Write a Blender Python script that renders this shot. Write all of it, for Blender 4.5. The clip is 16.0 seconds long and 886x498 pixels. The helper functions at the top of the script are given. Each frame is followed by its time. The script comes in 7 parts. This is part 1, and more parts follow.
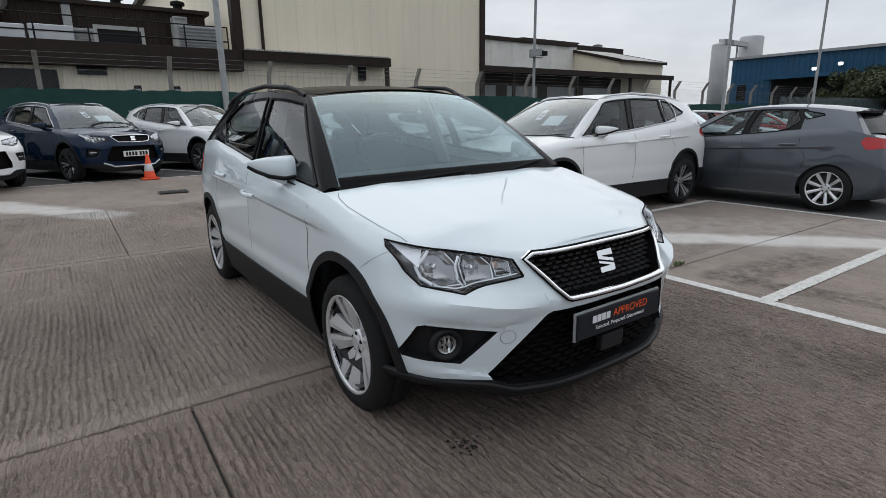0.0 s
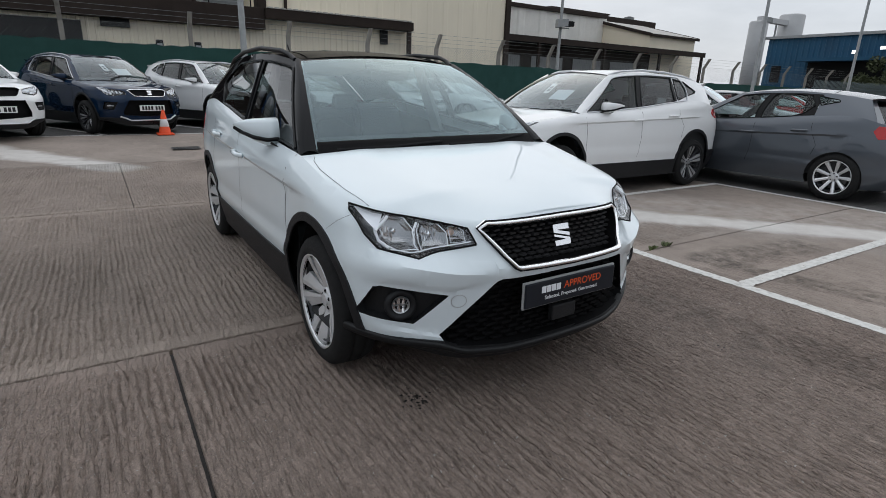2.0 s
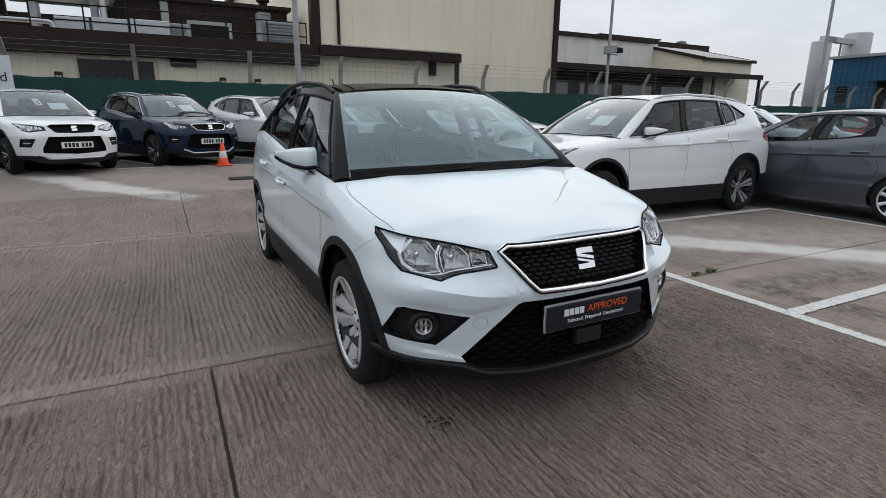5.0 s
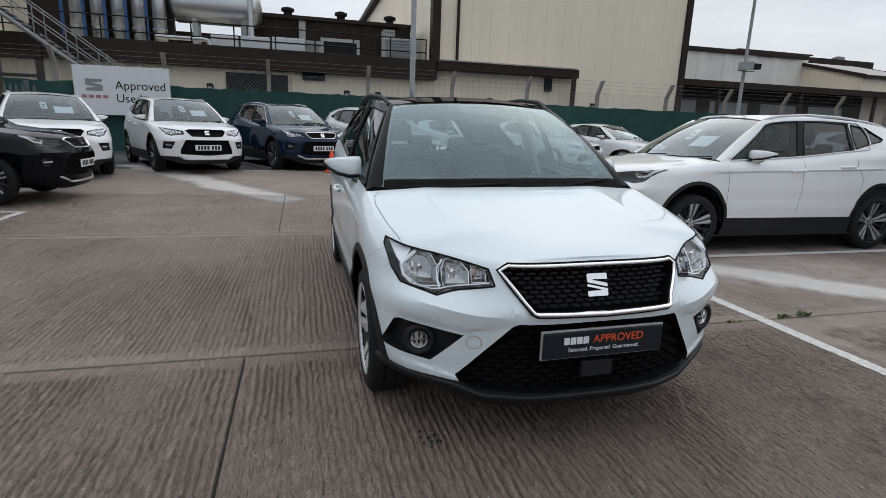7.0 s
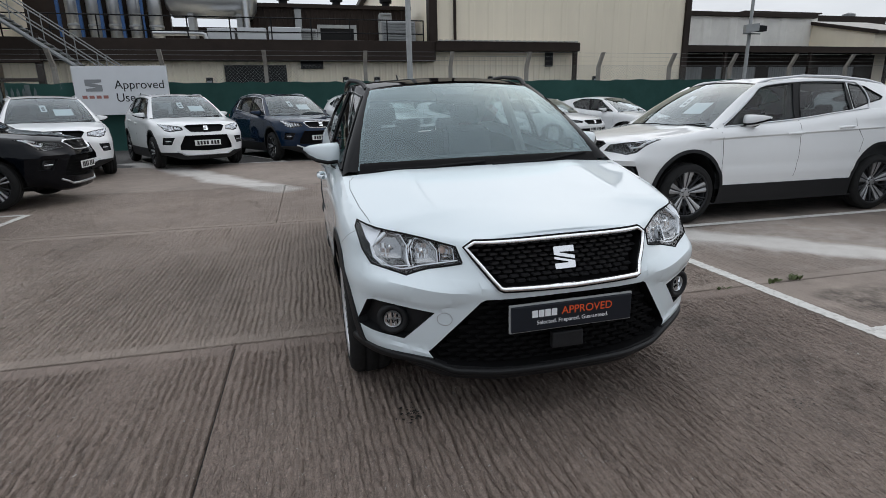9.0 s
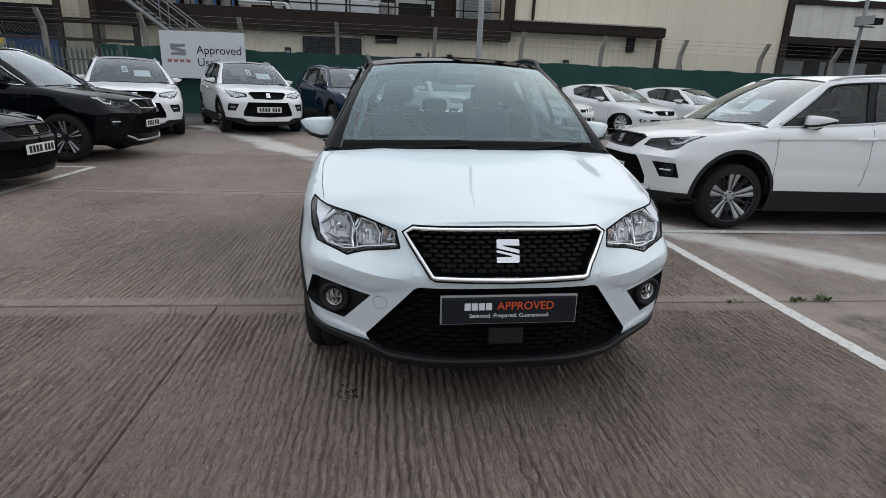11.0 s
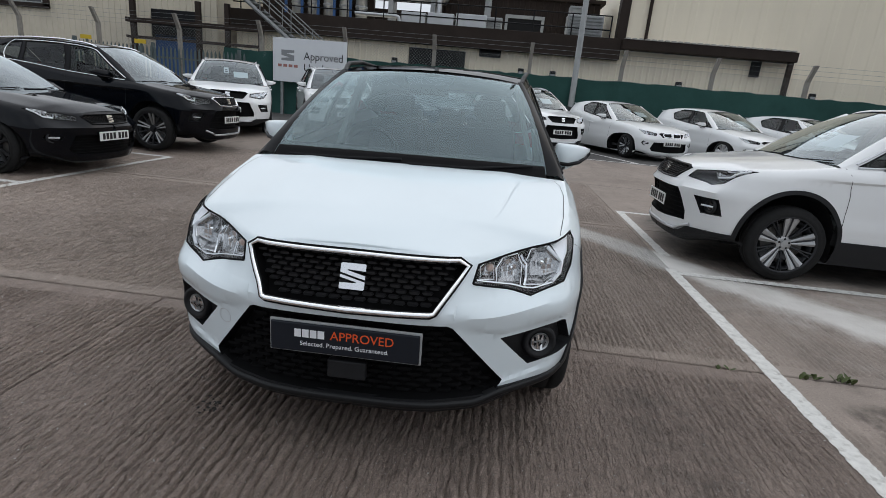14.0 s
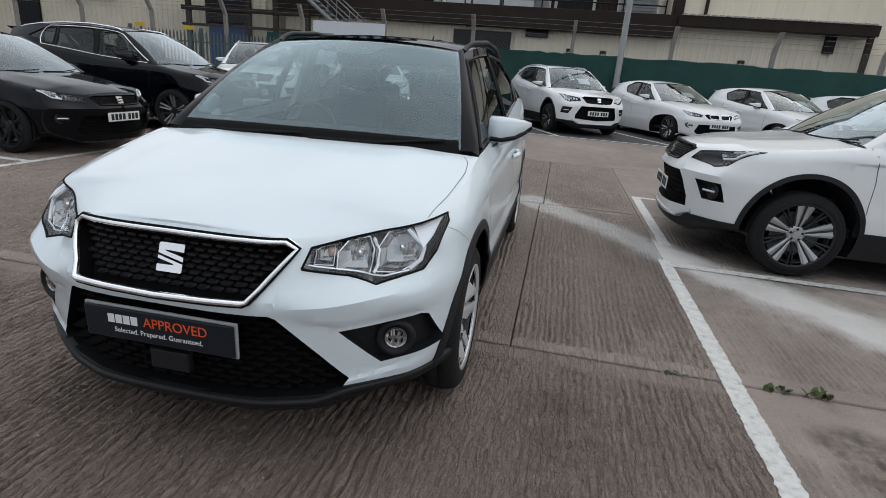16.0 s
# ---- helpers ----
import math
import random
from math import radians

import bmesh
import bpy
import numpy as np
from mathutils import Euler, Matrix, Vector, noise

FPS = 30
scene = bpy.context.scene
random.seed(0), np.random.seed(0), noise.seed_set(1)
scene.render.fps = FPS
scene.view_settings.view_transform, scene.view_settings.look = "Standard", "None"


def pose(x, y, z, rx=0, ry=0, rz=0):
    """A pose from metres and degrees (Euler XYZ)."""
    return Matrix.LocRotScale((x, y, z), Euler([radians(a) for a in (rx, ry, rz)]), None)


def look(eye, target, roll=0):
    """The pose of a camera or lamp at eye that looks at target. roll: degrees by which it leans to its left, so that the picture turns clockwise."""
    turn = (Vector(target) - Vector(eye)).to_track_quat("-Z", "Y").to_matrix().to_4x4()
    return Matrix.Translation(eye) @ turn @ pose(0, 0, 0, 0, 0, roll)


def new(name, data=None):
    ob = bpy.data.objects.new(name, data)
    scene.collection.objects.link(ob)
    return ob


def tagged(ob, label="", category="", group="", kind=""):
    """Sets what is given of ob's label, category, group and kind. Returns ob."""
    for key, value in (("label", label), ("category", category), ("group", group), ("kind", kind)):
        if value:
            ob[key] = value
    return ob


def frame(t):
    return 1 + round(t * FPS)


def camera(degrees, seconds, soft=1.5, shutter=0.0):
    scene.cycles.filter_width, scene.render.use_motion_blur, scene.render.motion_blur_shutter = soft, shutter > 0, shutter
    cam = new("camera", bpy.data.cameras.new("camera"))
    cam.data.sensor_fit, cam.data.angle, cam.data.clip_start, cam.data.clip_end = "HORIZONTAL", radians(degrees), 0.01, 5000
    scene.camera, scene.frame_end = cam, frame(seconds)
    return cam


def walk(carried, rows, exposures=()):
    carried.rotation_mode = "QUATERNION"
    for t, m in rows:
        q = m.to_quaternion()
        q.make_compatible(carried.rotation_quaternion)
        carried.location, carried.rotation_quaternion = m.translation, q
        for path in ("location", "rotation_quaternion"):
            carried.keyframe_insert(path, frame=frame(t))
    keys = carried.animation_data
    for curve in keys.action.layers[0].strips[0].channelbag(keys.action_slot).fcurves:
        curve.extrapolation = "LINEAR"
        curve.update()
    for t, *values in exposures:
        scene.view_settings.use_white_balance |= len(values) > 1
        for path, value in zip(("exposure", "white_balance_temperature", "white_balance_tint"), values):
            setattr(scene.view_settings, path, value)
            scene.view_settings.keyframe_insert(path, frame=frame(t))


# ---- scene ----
EXPOSURE = 0.12
cam = camera(79.6, 16.0, soft=0.5)
PATH = [
    (0, (-1.769, -1.31, 1.286), (-0.661, 0.286, 0.81), -0.8),
    (0.5, (-1.776, -1.328, 1.285), (-0.695, 0.291, 0.826), -0.1),
    (1, (-1.771, -1.352, 1.294), (-0.695, 0.265, 0.817), -1.0),
    (1.5, (-1.72, -1.403, 1.31), (-0.65, 0.225, 0.859), -1.8),
    (2, (-1.633, -1.529, 1.301), (-0.593, 0.076, 0.716), 1.8),
    (2.5, (-1.613, -1.585, 1.314), (-0.724, 0.118, 0.758), -1.3),
    (3, (-1.61, -1.627, 1.31), (-0.738, 0.098, 0.797), 0.1),
    (3.5, (-1.613, -1.642, 1.301), (-0.733, 0.088, 0.819), 0.7),
    (3.7, (-1.615, -1.641, 1.305), (-0.71, 0.077, 0.827), 0.8),
    (5.8, (-1.404, -1.601, 1.284), (-0.556, 0.137, 0.774), -0.5),
    (6, (-1.319, -1.588, 1.279), (-0.539, 0.187, 0.786), -0.2),
    (6.5, (-1.209, -1.613, 1.298), (-0.447, 0.168, 0.802), -1.8),
    (7, (-1.14, -1.763, 1.303), (-0.629, 0.117, 0.854), 2.1),
    (7.5, (-1.094, -1.831, 1.302), (-0.688, 0.073, 0.842), -0.5),
    (8, (-1.069, -1.837, 1.296), (-0.666, 0.061, 0.809), -1.3),
    (8.5, (-1.042, -1.844, 1.293), (-0.599, 0.041, 0.791), -1.2),
    (8.7, (-1.023, -1.841, 1.297), (-0.547, 0.034, 0.789), -1.4),
    (10.8, (-0.514, -1.861, 1.303), (-0.263, 0.044, 0.75), 3.5),
    (11, (-0.476, -1.88, 1.306), (-0.257, 0.021, 0.724), 2.2),
    (11.5, (-0.374, -1.864, 1.302), (-0.259, 0.051, 0.738), 0.6),
    (12, (-0.192, -1.793, 1.308), (-0.187, 0.135, 0.777), 3.6),
    (12.5, (-0.056, -1.807, 1.319), (0.053, 0.119, 0.792), 2.9),
    (13, (0.101, -1.845, 1.335), (-0.074, 0.086, 0.845), 7.0),
    (13.5, (0.256, -1.82, 1.338), (0.028, 0.094, 0.805), 2.6),
    (14, (0.452, -1.658, 1.342), (0.29, 0.256, 0.784), 5.2),
    (14.5, (0.593, -1.607, 1.348), (0.377, 0.267, 0.683), 0.6),
    (15, (0.809, -1.597, 1.343), (0.433, 0.266, 0.722), 2.8),
    (15.5, (0.964, -1.533, 1.335), (0.573, 0.327, 0.712), 0.5),
    (16, (1.13, -1.31, 1.319), (0.769, 0.555, 0.693), 4.6),
]
walk(cam, [(t, look(eye, target, roll)) for t, eye, target, roll in PATH], exposures=[(t, EXPOSURE + more) for t, more in ((0.0, 0.0), (1.5, 0.0), (3.0, 0.06), (6.5, 0.05), (12.0, 0.09), (16.0, 0.05))])

# ---- sky and light ----
world = bpy.data.worlds.new("overcast")
scene.world = world
world.use_nodes = True
wt = world.node_tree
wt.nodes.clear()


def wnode(kind, **inputs):
    n = wt.nodes.new(kind)
    for k, v in inputs.items():
        n.inputs[k].default_value = v
    return n


w_out = wnode("ShaderNodeOutputWorld")
w_bg = wnode("ShaderNodeBackground", Strength=1.0)
w_dot = wnode("ShaderNodeVectorMath")
w_dot.operation = "DOT_PRODUCT"
SUN_TURN, SUN_RISE = radians(35), radians(42)
TO_SUN = Vector((math.sin(SUN_TURN) * math.cos(SUN_RISE), math.cos(SUN_TURN) * math.cos(SUN_RISE), math.sin(SUN_RISE)))
w_dot.inputs[1].default_value = TO_SUN
w_glow = wnode("ShaderNodeMapRange")
for key, v in (("From Min", -0.3), ("From Max", 1.0), ("To Min", 0.92), ("To Max", 1.06)):
    w_glow.inputs[key].default_value = v
w_sky = wnode("ShaderNodeTexSky")
w_sky.sky_type, w_sky.sun_disc = "NISHITA", False
w_sky.sun_elevation, w_sky.sun_rotation = SUN_RISE, SUN_TURN
w_sky.air_density, w_sky.dust_density = 1.0, 3.0
w_dim = wnode("ShaderNodeVectorMath")
w_dim.operation = "SCALE"
w_dim.inputs["Scale"].default_value = 0.09
w_co = wnode("ShaderNodeTexCoord")
w_map = wnode("ShaderNodeMapping")
w_map.inputs["Scale"].default_value = (1.0, 1.0, 3.2)
w_noise = wnode("ShaderNodeTexNoise", Scale=2.6, Detail=6.0, Roughness=0.55)
w_ramp = wnode("ShaderNodeValToRGB")
w_ramp.color_ramp.elements[0].position, w_ramp.color_ramp.elements[0].color = 0.3, (0.56, 0.61, 0.68, 1)
w_ramp.color_ramp.elements[1].position, w_ramp.color_ramp.elements[1].color = 0.72, (0.87, 0.92, 0.99, 1)
w_mix = wnode("ShaderNodeMix")
w_mix.data_type = "RGBA"
w_mix.inputs["Factor"].default_value = 0.86
wt.links.new(w_co.outputs["Generated"], w_map.inputs["Vector"])
wt.links.new(w_map.outputs["Vector"], w_noise.inputs["Vector"])
wt.links.new(w_noise.outputs["Fac"], w_ramp.inputs["Fac"])
wt.links.new(w_sky.outputs["Color"], w_dim.inputs[0])
wt.links.new(w_dim.outputs["Vector"], w_mix.inputs["A"])
wt.links.new(w_ramp.outputs["Color"], w_mix.inputs["B"])
wt.links.new(w_mix.outputs["Result"], w_bg.inputs["Color"])
wt.links.new(w_co.outputs["Generated"], w_dot.inputs[0])
wt.links.new(w_dot.outputs["Value"], w_glow.inputs["Value"])
w_sep = wnode("ShaderNodeSeparateXYZ")
w_rise = wnode("ShaderNodeMapRange")
for key, v in (("From Min", 0.0), ("From Max", 0.9), ("To Min", 0.83), ("To Max", 1.12)):
    w_rise.inputs[key].default_value = v
w_both = wnode("ShaderNodeMath")
w_both.operation = "MULTIPLY"
wt.links.new(w_co.outputs["Generated"], w_sep.inputs["Vector"])
wt.links.new(w_sep.outputs["Z"], w_rise.inputs["Value"])
wt.links.new(w_glow.outputs["Result"], w_both.inputs[0])
wt.links.new(w_rise.outputs["Result"], w_both.inputs[1])
wt.links.new(w_both.outputs[0], w_bg.inputs["Strength"])
wt.links.new(w_bg.outputs["Background"], w_out.inputs["Surface"])

sun = new("sun", bpy.data.lights.new("sun", "SUN"))
sun.data.energy, sun.data.angle, sun.data.color = 0.7, radians(160), (1.0, 0.97, 0.93)
sun.matrix_world = look(40 * TO_SUN, (0, 0, 0))


# ---- materials ----
def material(name, color, rough=0.5, metal=0.0, grain=0.0, scale=8.0, stain=0.0, stain_scale=0.8, bump=0.0, bump_scale=60.0,
             coat=0.0, spec=0.3, dark=(0.05, 0.045, 0.04), emit=0.0, alpha=1.0, trans=0.0, vary=0.0, stretch=(1, 1, 1)):
    m = bpy.data.materials.new(name)
    m.use_nodes = True
    t = m.node_tree
    b = t.nodes["Principled BSDF"]
    b.inputs["Roughness"].default_value, b.inputs["Metallic"].default_value = rough, metal
    b.inputs["Specular IOR Level"].default_value = spec
    b.inputs["Coat Weight"].default_value, b.inputs["Coat Roughness"].default_value = coat, 0.03
    b.inputs["Transmission Weight"].default_value = trans
    b.inputs["Base Color"].default_value = (*color, 1)
    if emit:
        b.inputs["Emission Color"].default_value = (*color, 1)
        b.inputs["Emission Strength"].default_value = emit
    last = None
    co = t.nodes.new("ShaderNodeTexCoord")
    mp = t.nodes.new("ShaderNodeMapping")
    mp.inputs["Scale"].default_value = stretch
    t.links.new(co.outputs["Object"], mp.inputs["Vector"])

    def noisy(sc, detail=5.0, rough_=0.6):
        n = t.nodes.new("ShaderNodeTexNoise")
        n.inputs["Scale"].default_value, n.inputs["Detail"].default_value, n.inputs["Roughness"].default_value = sc, detail, rough_
        t.links.new(mp.outputs["Vector"], n.inputs["Vector"])
        return n

    def mixed(a, bcol, fac, mode="MIX"):
        x = t.nodes.new("ShaderNodeMix")
        x.data_type, x.blend_type = "RGBA", mode
        for key, v in (("A", a), ("B", bcol)):
            if isinstance(v, tuple):
                x.inputs[key].default_value = (*v, 1)
            else:
                t.links.new(v, x.inputs[key])
        if isinstance(fac, float):
            x.inputs["Factor"].default_value = fac
        else:
            t.links.new(fac, x.inputs["Factor"])
        return x.outputs["Result"]

    def ramped(socket, lo, hi, top=1.0):
        r = t.nodes.new("ShaderNodeMapRange")
        r.inputs["From Min"].default_value, r.inputs["From Max"].default_value = lo, hi
        r.inputs["To Max"].default_value = top
        t.links.new(socket, r.inputs["Value"])
        return r.outputs["Result"]

    col = color
    if grain:
        n = noisy(scale)
        light = tuple(min(1.0, c * (1 + grain)) for c in color)
        low = tuple(c * (1 - grain) for c in color)
        col = mixed(low, light, ramped(n.outputs["Fac"], 0.3, 0.7))
        last = col
    if stain:
        n = noisy(stain_scale, 4.0, 0.65)
        col = mixed(col, dark, ramped(n.outputs["Fac"], 0.52, 0.78, stain))
        last = col
    if vary:
        info = t.nodes.new("ShaderNodeObjectInfo")
        hs = t.nodes.new("ShaderNodeHueSaturation")
        r = t.nodes.new("ShaderNodeMapRange")
        r.inputs["To Min"].default_value, r.inputs["To Max"].default_value = 1 - vary, 1 + vary
        t.links.new(info.outputs["Random"], r.inputs["Value"])
        t.links.new(r.outputs["Result"], hs.inputs["Value"])
        if isinstance(col, tuple):
            hs.inputs["Color"].default_value = (*col, 1)
        else:
            t.links.new(col, hs.inputs["Color"])
        last = hs.outputs["Color"]
    if last is not None:
        t.links.new(last, b.inputs["Base Color"])
    if bump:
        n = noisy(bump_scale, 3.0, 0.6)
        bp = t.nodes.new("ShaderNodeBump")
        bp.inputs["Strength"].default_value, bp.inputs["Distance"].default_value = bump, 0.01
        t.links.new(n.outputs["Fac"], bp.inputs["Height"])
        t.links.new(bp.outputs["Normal"], b.inputs["Normal"])
    return m


def concrete(name, base, ribs, dark=0.5, streaks_and_shade=()):
    """Worn yard concrete: stains at two scales and tamped ridges that run along y."""
    m = bpy.data.materials.new(name)
    m.use_nodes = True
    t = m.node_tree
    b = t.nodes["Principled BSDF"]
    b.inputs["Roughness"].default_value = 0.68 if ribs else 0.8
    b.inputs["Specular IOR Level"].default_value = 0.45
    geo = t.nodes.new("ShaderNodeNewGeometry")

    def noisy(sc, stretch=(1, 1, 1), detail=6.0, rough=0.6):
        mp = t.nodes.new("ShaderNodeMapping")
        mp.inputs["Scale"].default_value = stretch
        t.links.new(geo.outputs["Position"], mp.inputs["Vector"])
        n = t.nodes.new("ShaderNodeTexNoise")
        n.inputs["Scale"].default_value, n.inputs["Detail"].default_value, n.inputs["Roughness"].default_value = sc, detail, rough
        t.links.new(mp.outputs["Vector"], n.inputs["Vector"])
        return n.outputs["Fac"]

    def ranged(s, lo, hi, a=0.0, z=1.0):
        r = t.nodes.new("ShaderNodeMapRange")
        for k, v in (("From Min", lo), ("From Max", hi), ("To Min", a), ("To Max", z)):
            r.inputs[k].default_value = v
        t.links.new(s, r.inputs["Value"])
        return r.outputs["Result"]

    def calc(op, a, c):
        n = t.nodes.new("ShaderNodeMath")
        n.operation = op
        for k, v in ((0, a), (1, c)):
            if isinstance(v, (int, float)):
                n.inputs[k].default_value = v
            else:
                t.links.new(v, n.inputs[k])
        return n.outputs[0]

    def mixed(a, c, fac):
        x = t.nodes.new("ShaderNodeMix")
        x.data_type = "RGBA"
        for key, v in (("A", a), ("B", c)):
            if isinstance(v, tuple):
                x.inputs[key].default_value = (*v, 1)
            else:
                t.links.new(v, x.inputs[key])
        t.links.new(fac, x.inputs["Factor"])
        return x.outputs["Result"]

    low, high = tuple(c * 0.72 for c in base), tuple(c * 1.2 for c in base)
    col = mixed(low, high, ranged(noisy(0.55), 0.32, 0.68))
    col = mixed(col, tuple(c * 0.62 for c in base), ranged(noisy(7.0, detail=8.0, rough=0.7), 0.52, 0.68, 0, 0.55))
    col = mixed(col, tuple(min(1, c * 1.35) for c in base), ranged(noisy(3.1, detail=8.0, rough=0.7), 0.54, 0.72, 0, 0.5))
    speck = noisy(130.0, detail=2.0)
    col = mixed(col, tuple(c * 0.45 for c in base), ranged(speck, 0.56, 0.72, 0, 0.8))
    col = mixed(col, tuple(min(1, c * 1.9) for c in base), ranged(noisy(90.0, detail=2.0), 0.62, 0.74, 0, 0.6))
    col = mixed(col, (0.055, 0.05, 0.045), ranged(noisy(1.3, (1, 0.6, 1)), 0.6, 0.8, 0, dark))
    height = calc("MULTIPLY", speck, 0.25)
    if ribs:
        xyz = t.nodes.new("ShaderNodeSeparateXYZ")
        t.links.new(geo.outputs["Position"], xyz.inputs["Vector"])
        open_ = None
        for yj in (-2.35, 1.2, 4.72):
            away = ranged(calc("ABSOLUTE", calc("SUBTRACT", xyz.outputs["Y"], yj), 0), 0.105, 0.13, 0.0, 1.0)
            open_ = away if open_ is None else calc("MULTIPLY", open_, away)
        col = mixed(tuple(c * 1.12 for c in base), col, ranged(open_, 0, 1, 0.35, 1.0))
        # dark and pale streaks along the ridges carry relief shading in the colour
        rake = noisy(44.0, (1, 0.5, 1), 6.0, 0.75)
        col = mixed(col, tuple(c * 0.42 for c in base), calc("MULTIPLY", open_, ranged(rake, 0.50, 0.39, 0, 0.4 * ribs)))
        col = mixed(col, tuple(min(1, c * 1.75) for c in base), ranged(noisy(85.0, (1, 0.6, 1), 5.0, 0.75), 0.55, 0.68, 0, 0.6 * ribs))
        # thin crooked lines painted on the tamped skin: groove shade and lit crests
        groove_shade = calc("ABSOLUTE", calc("SUBTRACT", noisy(31.0, (1, 0.20, 1), 3.0, 0.6), 0.5), 0)
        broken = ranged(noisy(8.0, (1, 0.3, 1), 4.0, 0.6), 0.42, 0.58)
        col = mixed(col, tuple(c * 0.30 for c in base), calc("MULTIPLY", calc("MULTIPLY", open_, broken), ranged(groove_shade, 0.034, 0.008, 0, 0.20)))
        lit_crest = calc("ABSOLUTE", calc("SUBTRACT", noisy(37.0, (1, 0.20, 1), 3.0, 0.6), 0.5), 0)
        col = mixed(col, tuple(min(1, c * 1.55) for c in base), calc("MULTIPLY", open_, ranged(lit_crest, 0.036, 0.010, 0, 0.24)))
        height = calc("ADD", height, ranged(lit_crest, 0.05, 0.0, 0, 0.35))
        grit = noisy(62.0, (1, 1, 1), 1.0, 0.3)
        col = mixed(col, (0.50, 0.48, 0.45), ranged(grit, 0.755, 0.785, 0, 0.9))
        height = calc("ADD", height, calc("MULTIPLY", rake, 0.35))
        height = calc("ADD", height, calc("MULTIPLY", noisy(75.0, (1, 0.75, 1), 4.0, 0.7), 0.55))
    # cement spills, damp, and the dark band painted under a parked car
    for (ax, ay), (bx, by), wide, tone, low_f, high_f in streaks_and_shade:
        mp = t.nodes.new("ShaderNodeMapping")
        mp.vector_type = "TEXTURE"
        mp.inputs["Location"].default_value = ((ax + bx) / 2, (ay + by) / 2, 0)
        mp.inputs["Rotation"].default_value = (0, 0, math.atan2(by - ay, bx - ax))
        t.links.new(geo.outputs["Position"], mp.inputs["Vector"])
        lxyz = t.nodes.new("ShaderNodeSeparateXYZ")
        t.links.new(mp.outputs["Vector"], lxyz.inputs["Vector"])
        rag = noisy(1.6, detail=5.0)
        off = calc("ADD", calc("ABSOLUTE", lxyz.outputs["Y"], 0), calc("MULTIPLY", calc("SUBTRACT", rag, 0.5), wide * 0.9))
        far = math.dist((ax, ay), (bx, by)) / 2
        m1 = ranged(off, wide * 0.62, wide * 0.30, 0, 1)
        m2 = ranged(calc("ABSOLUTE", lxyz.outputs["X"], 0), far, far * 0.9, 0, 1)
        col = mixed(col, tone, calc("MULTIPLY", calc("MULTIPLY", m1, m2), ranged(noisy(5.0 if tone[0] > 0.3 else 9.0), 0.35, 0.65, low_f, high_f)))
    t.links.new(col, b.inputs["Base Color"])
    bp = t.nodes.new("ShaderNodeBump")
    bp.inputs["Strength"].default_value, bp.inputs["Distance"].default_value = 1.0, 0.028 if ribs else 0.012
    t.links.new(height, bp.inputs["Height"])
    t.links.new(bp.outputs["Normal"], b.inputs["Normal"])
    return m


CEMENT, DAMP = (0.62, 0.60, 0.57), (0.060, 0.047, 0.038)
STREAKS_AND_SHADE = (((0.75, 5.06), (2.45, 3.12), 0.44, CEMENT, 0.76, 0.88), ((2.0, 3.50), (5.6, -0.35), 0.52, CEMENT, 0.68, 0.82), ((2.7, 3.3), (6.2, -0.2), 2.0, CEMENT, 0.0, 0.24),
           ((-5.2, 12.6), (-1.15, 7.35), 0.62, CEMENT, 0.62, 0.82),
           # first: bay dirt, with the shade under the parked crossover put into its tone
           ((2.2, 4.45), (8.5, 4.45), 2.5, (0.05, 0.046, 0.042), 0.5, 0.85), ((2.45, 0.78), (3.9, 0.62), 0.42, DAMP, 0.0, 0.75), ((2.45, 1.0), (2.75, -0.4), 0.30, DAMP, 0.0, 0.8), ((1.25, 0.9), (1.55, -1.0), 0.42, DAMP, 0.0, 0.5))

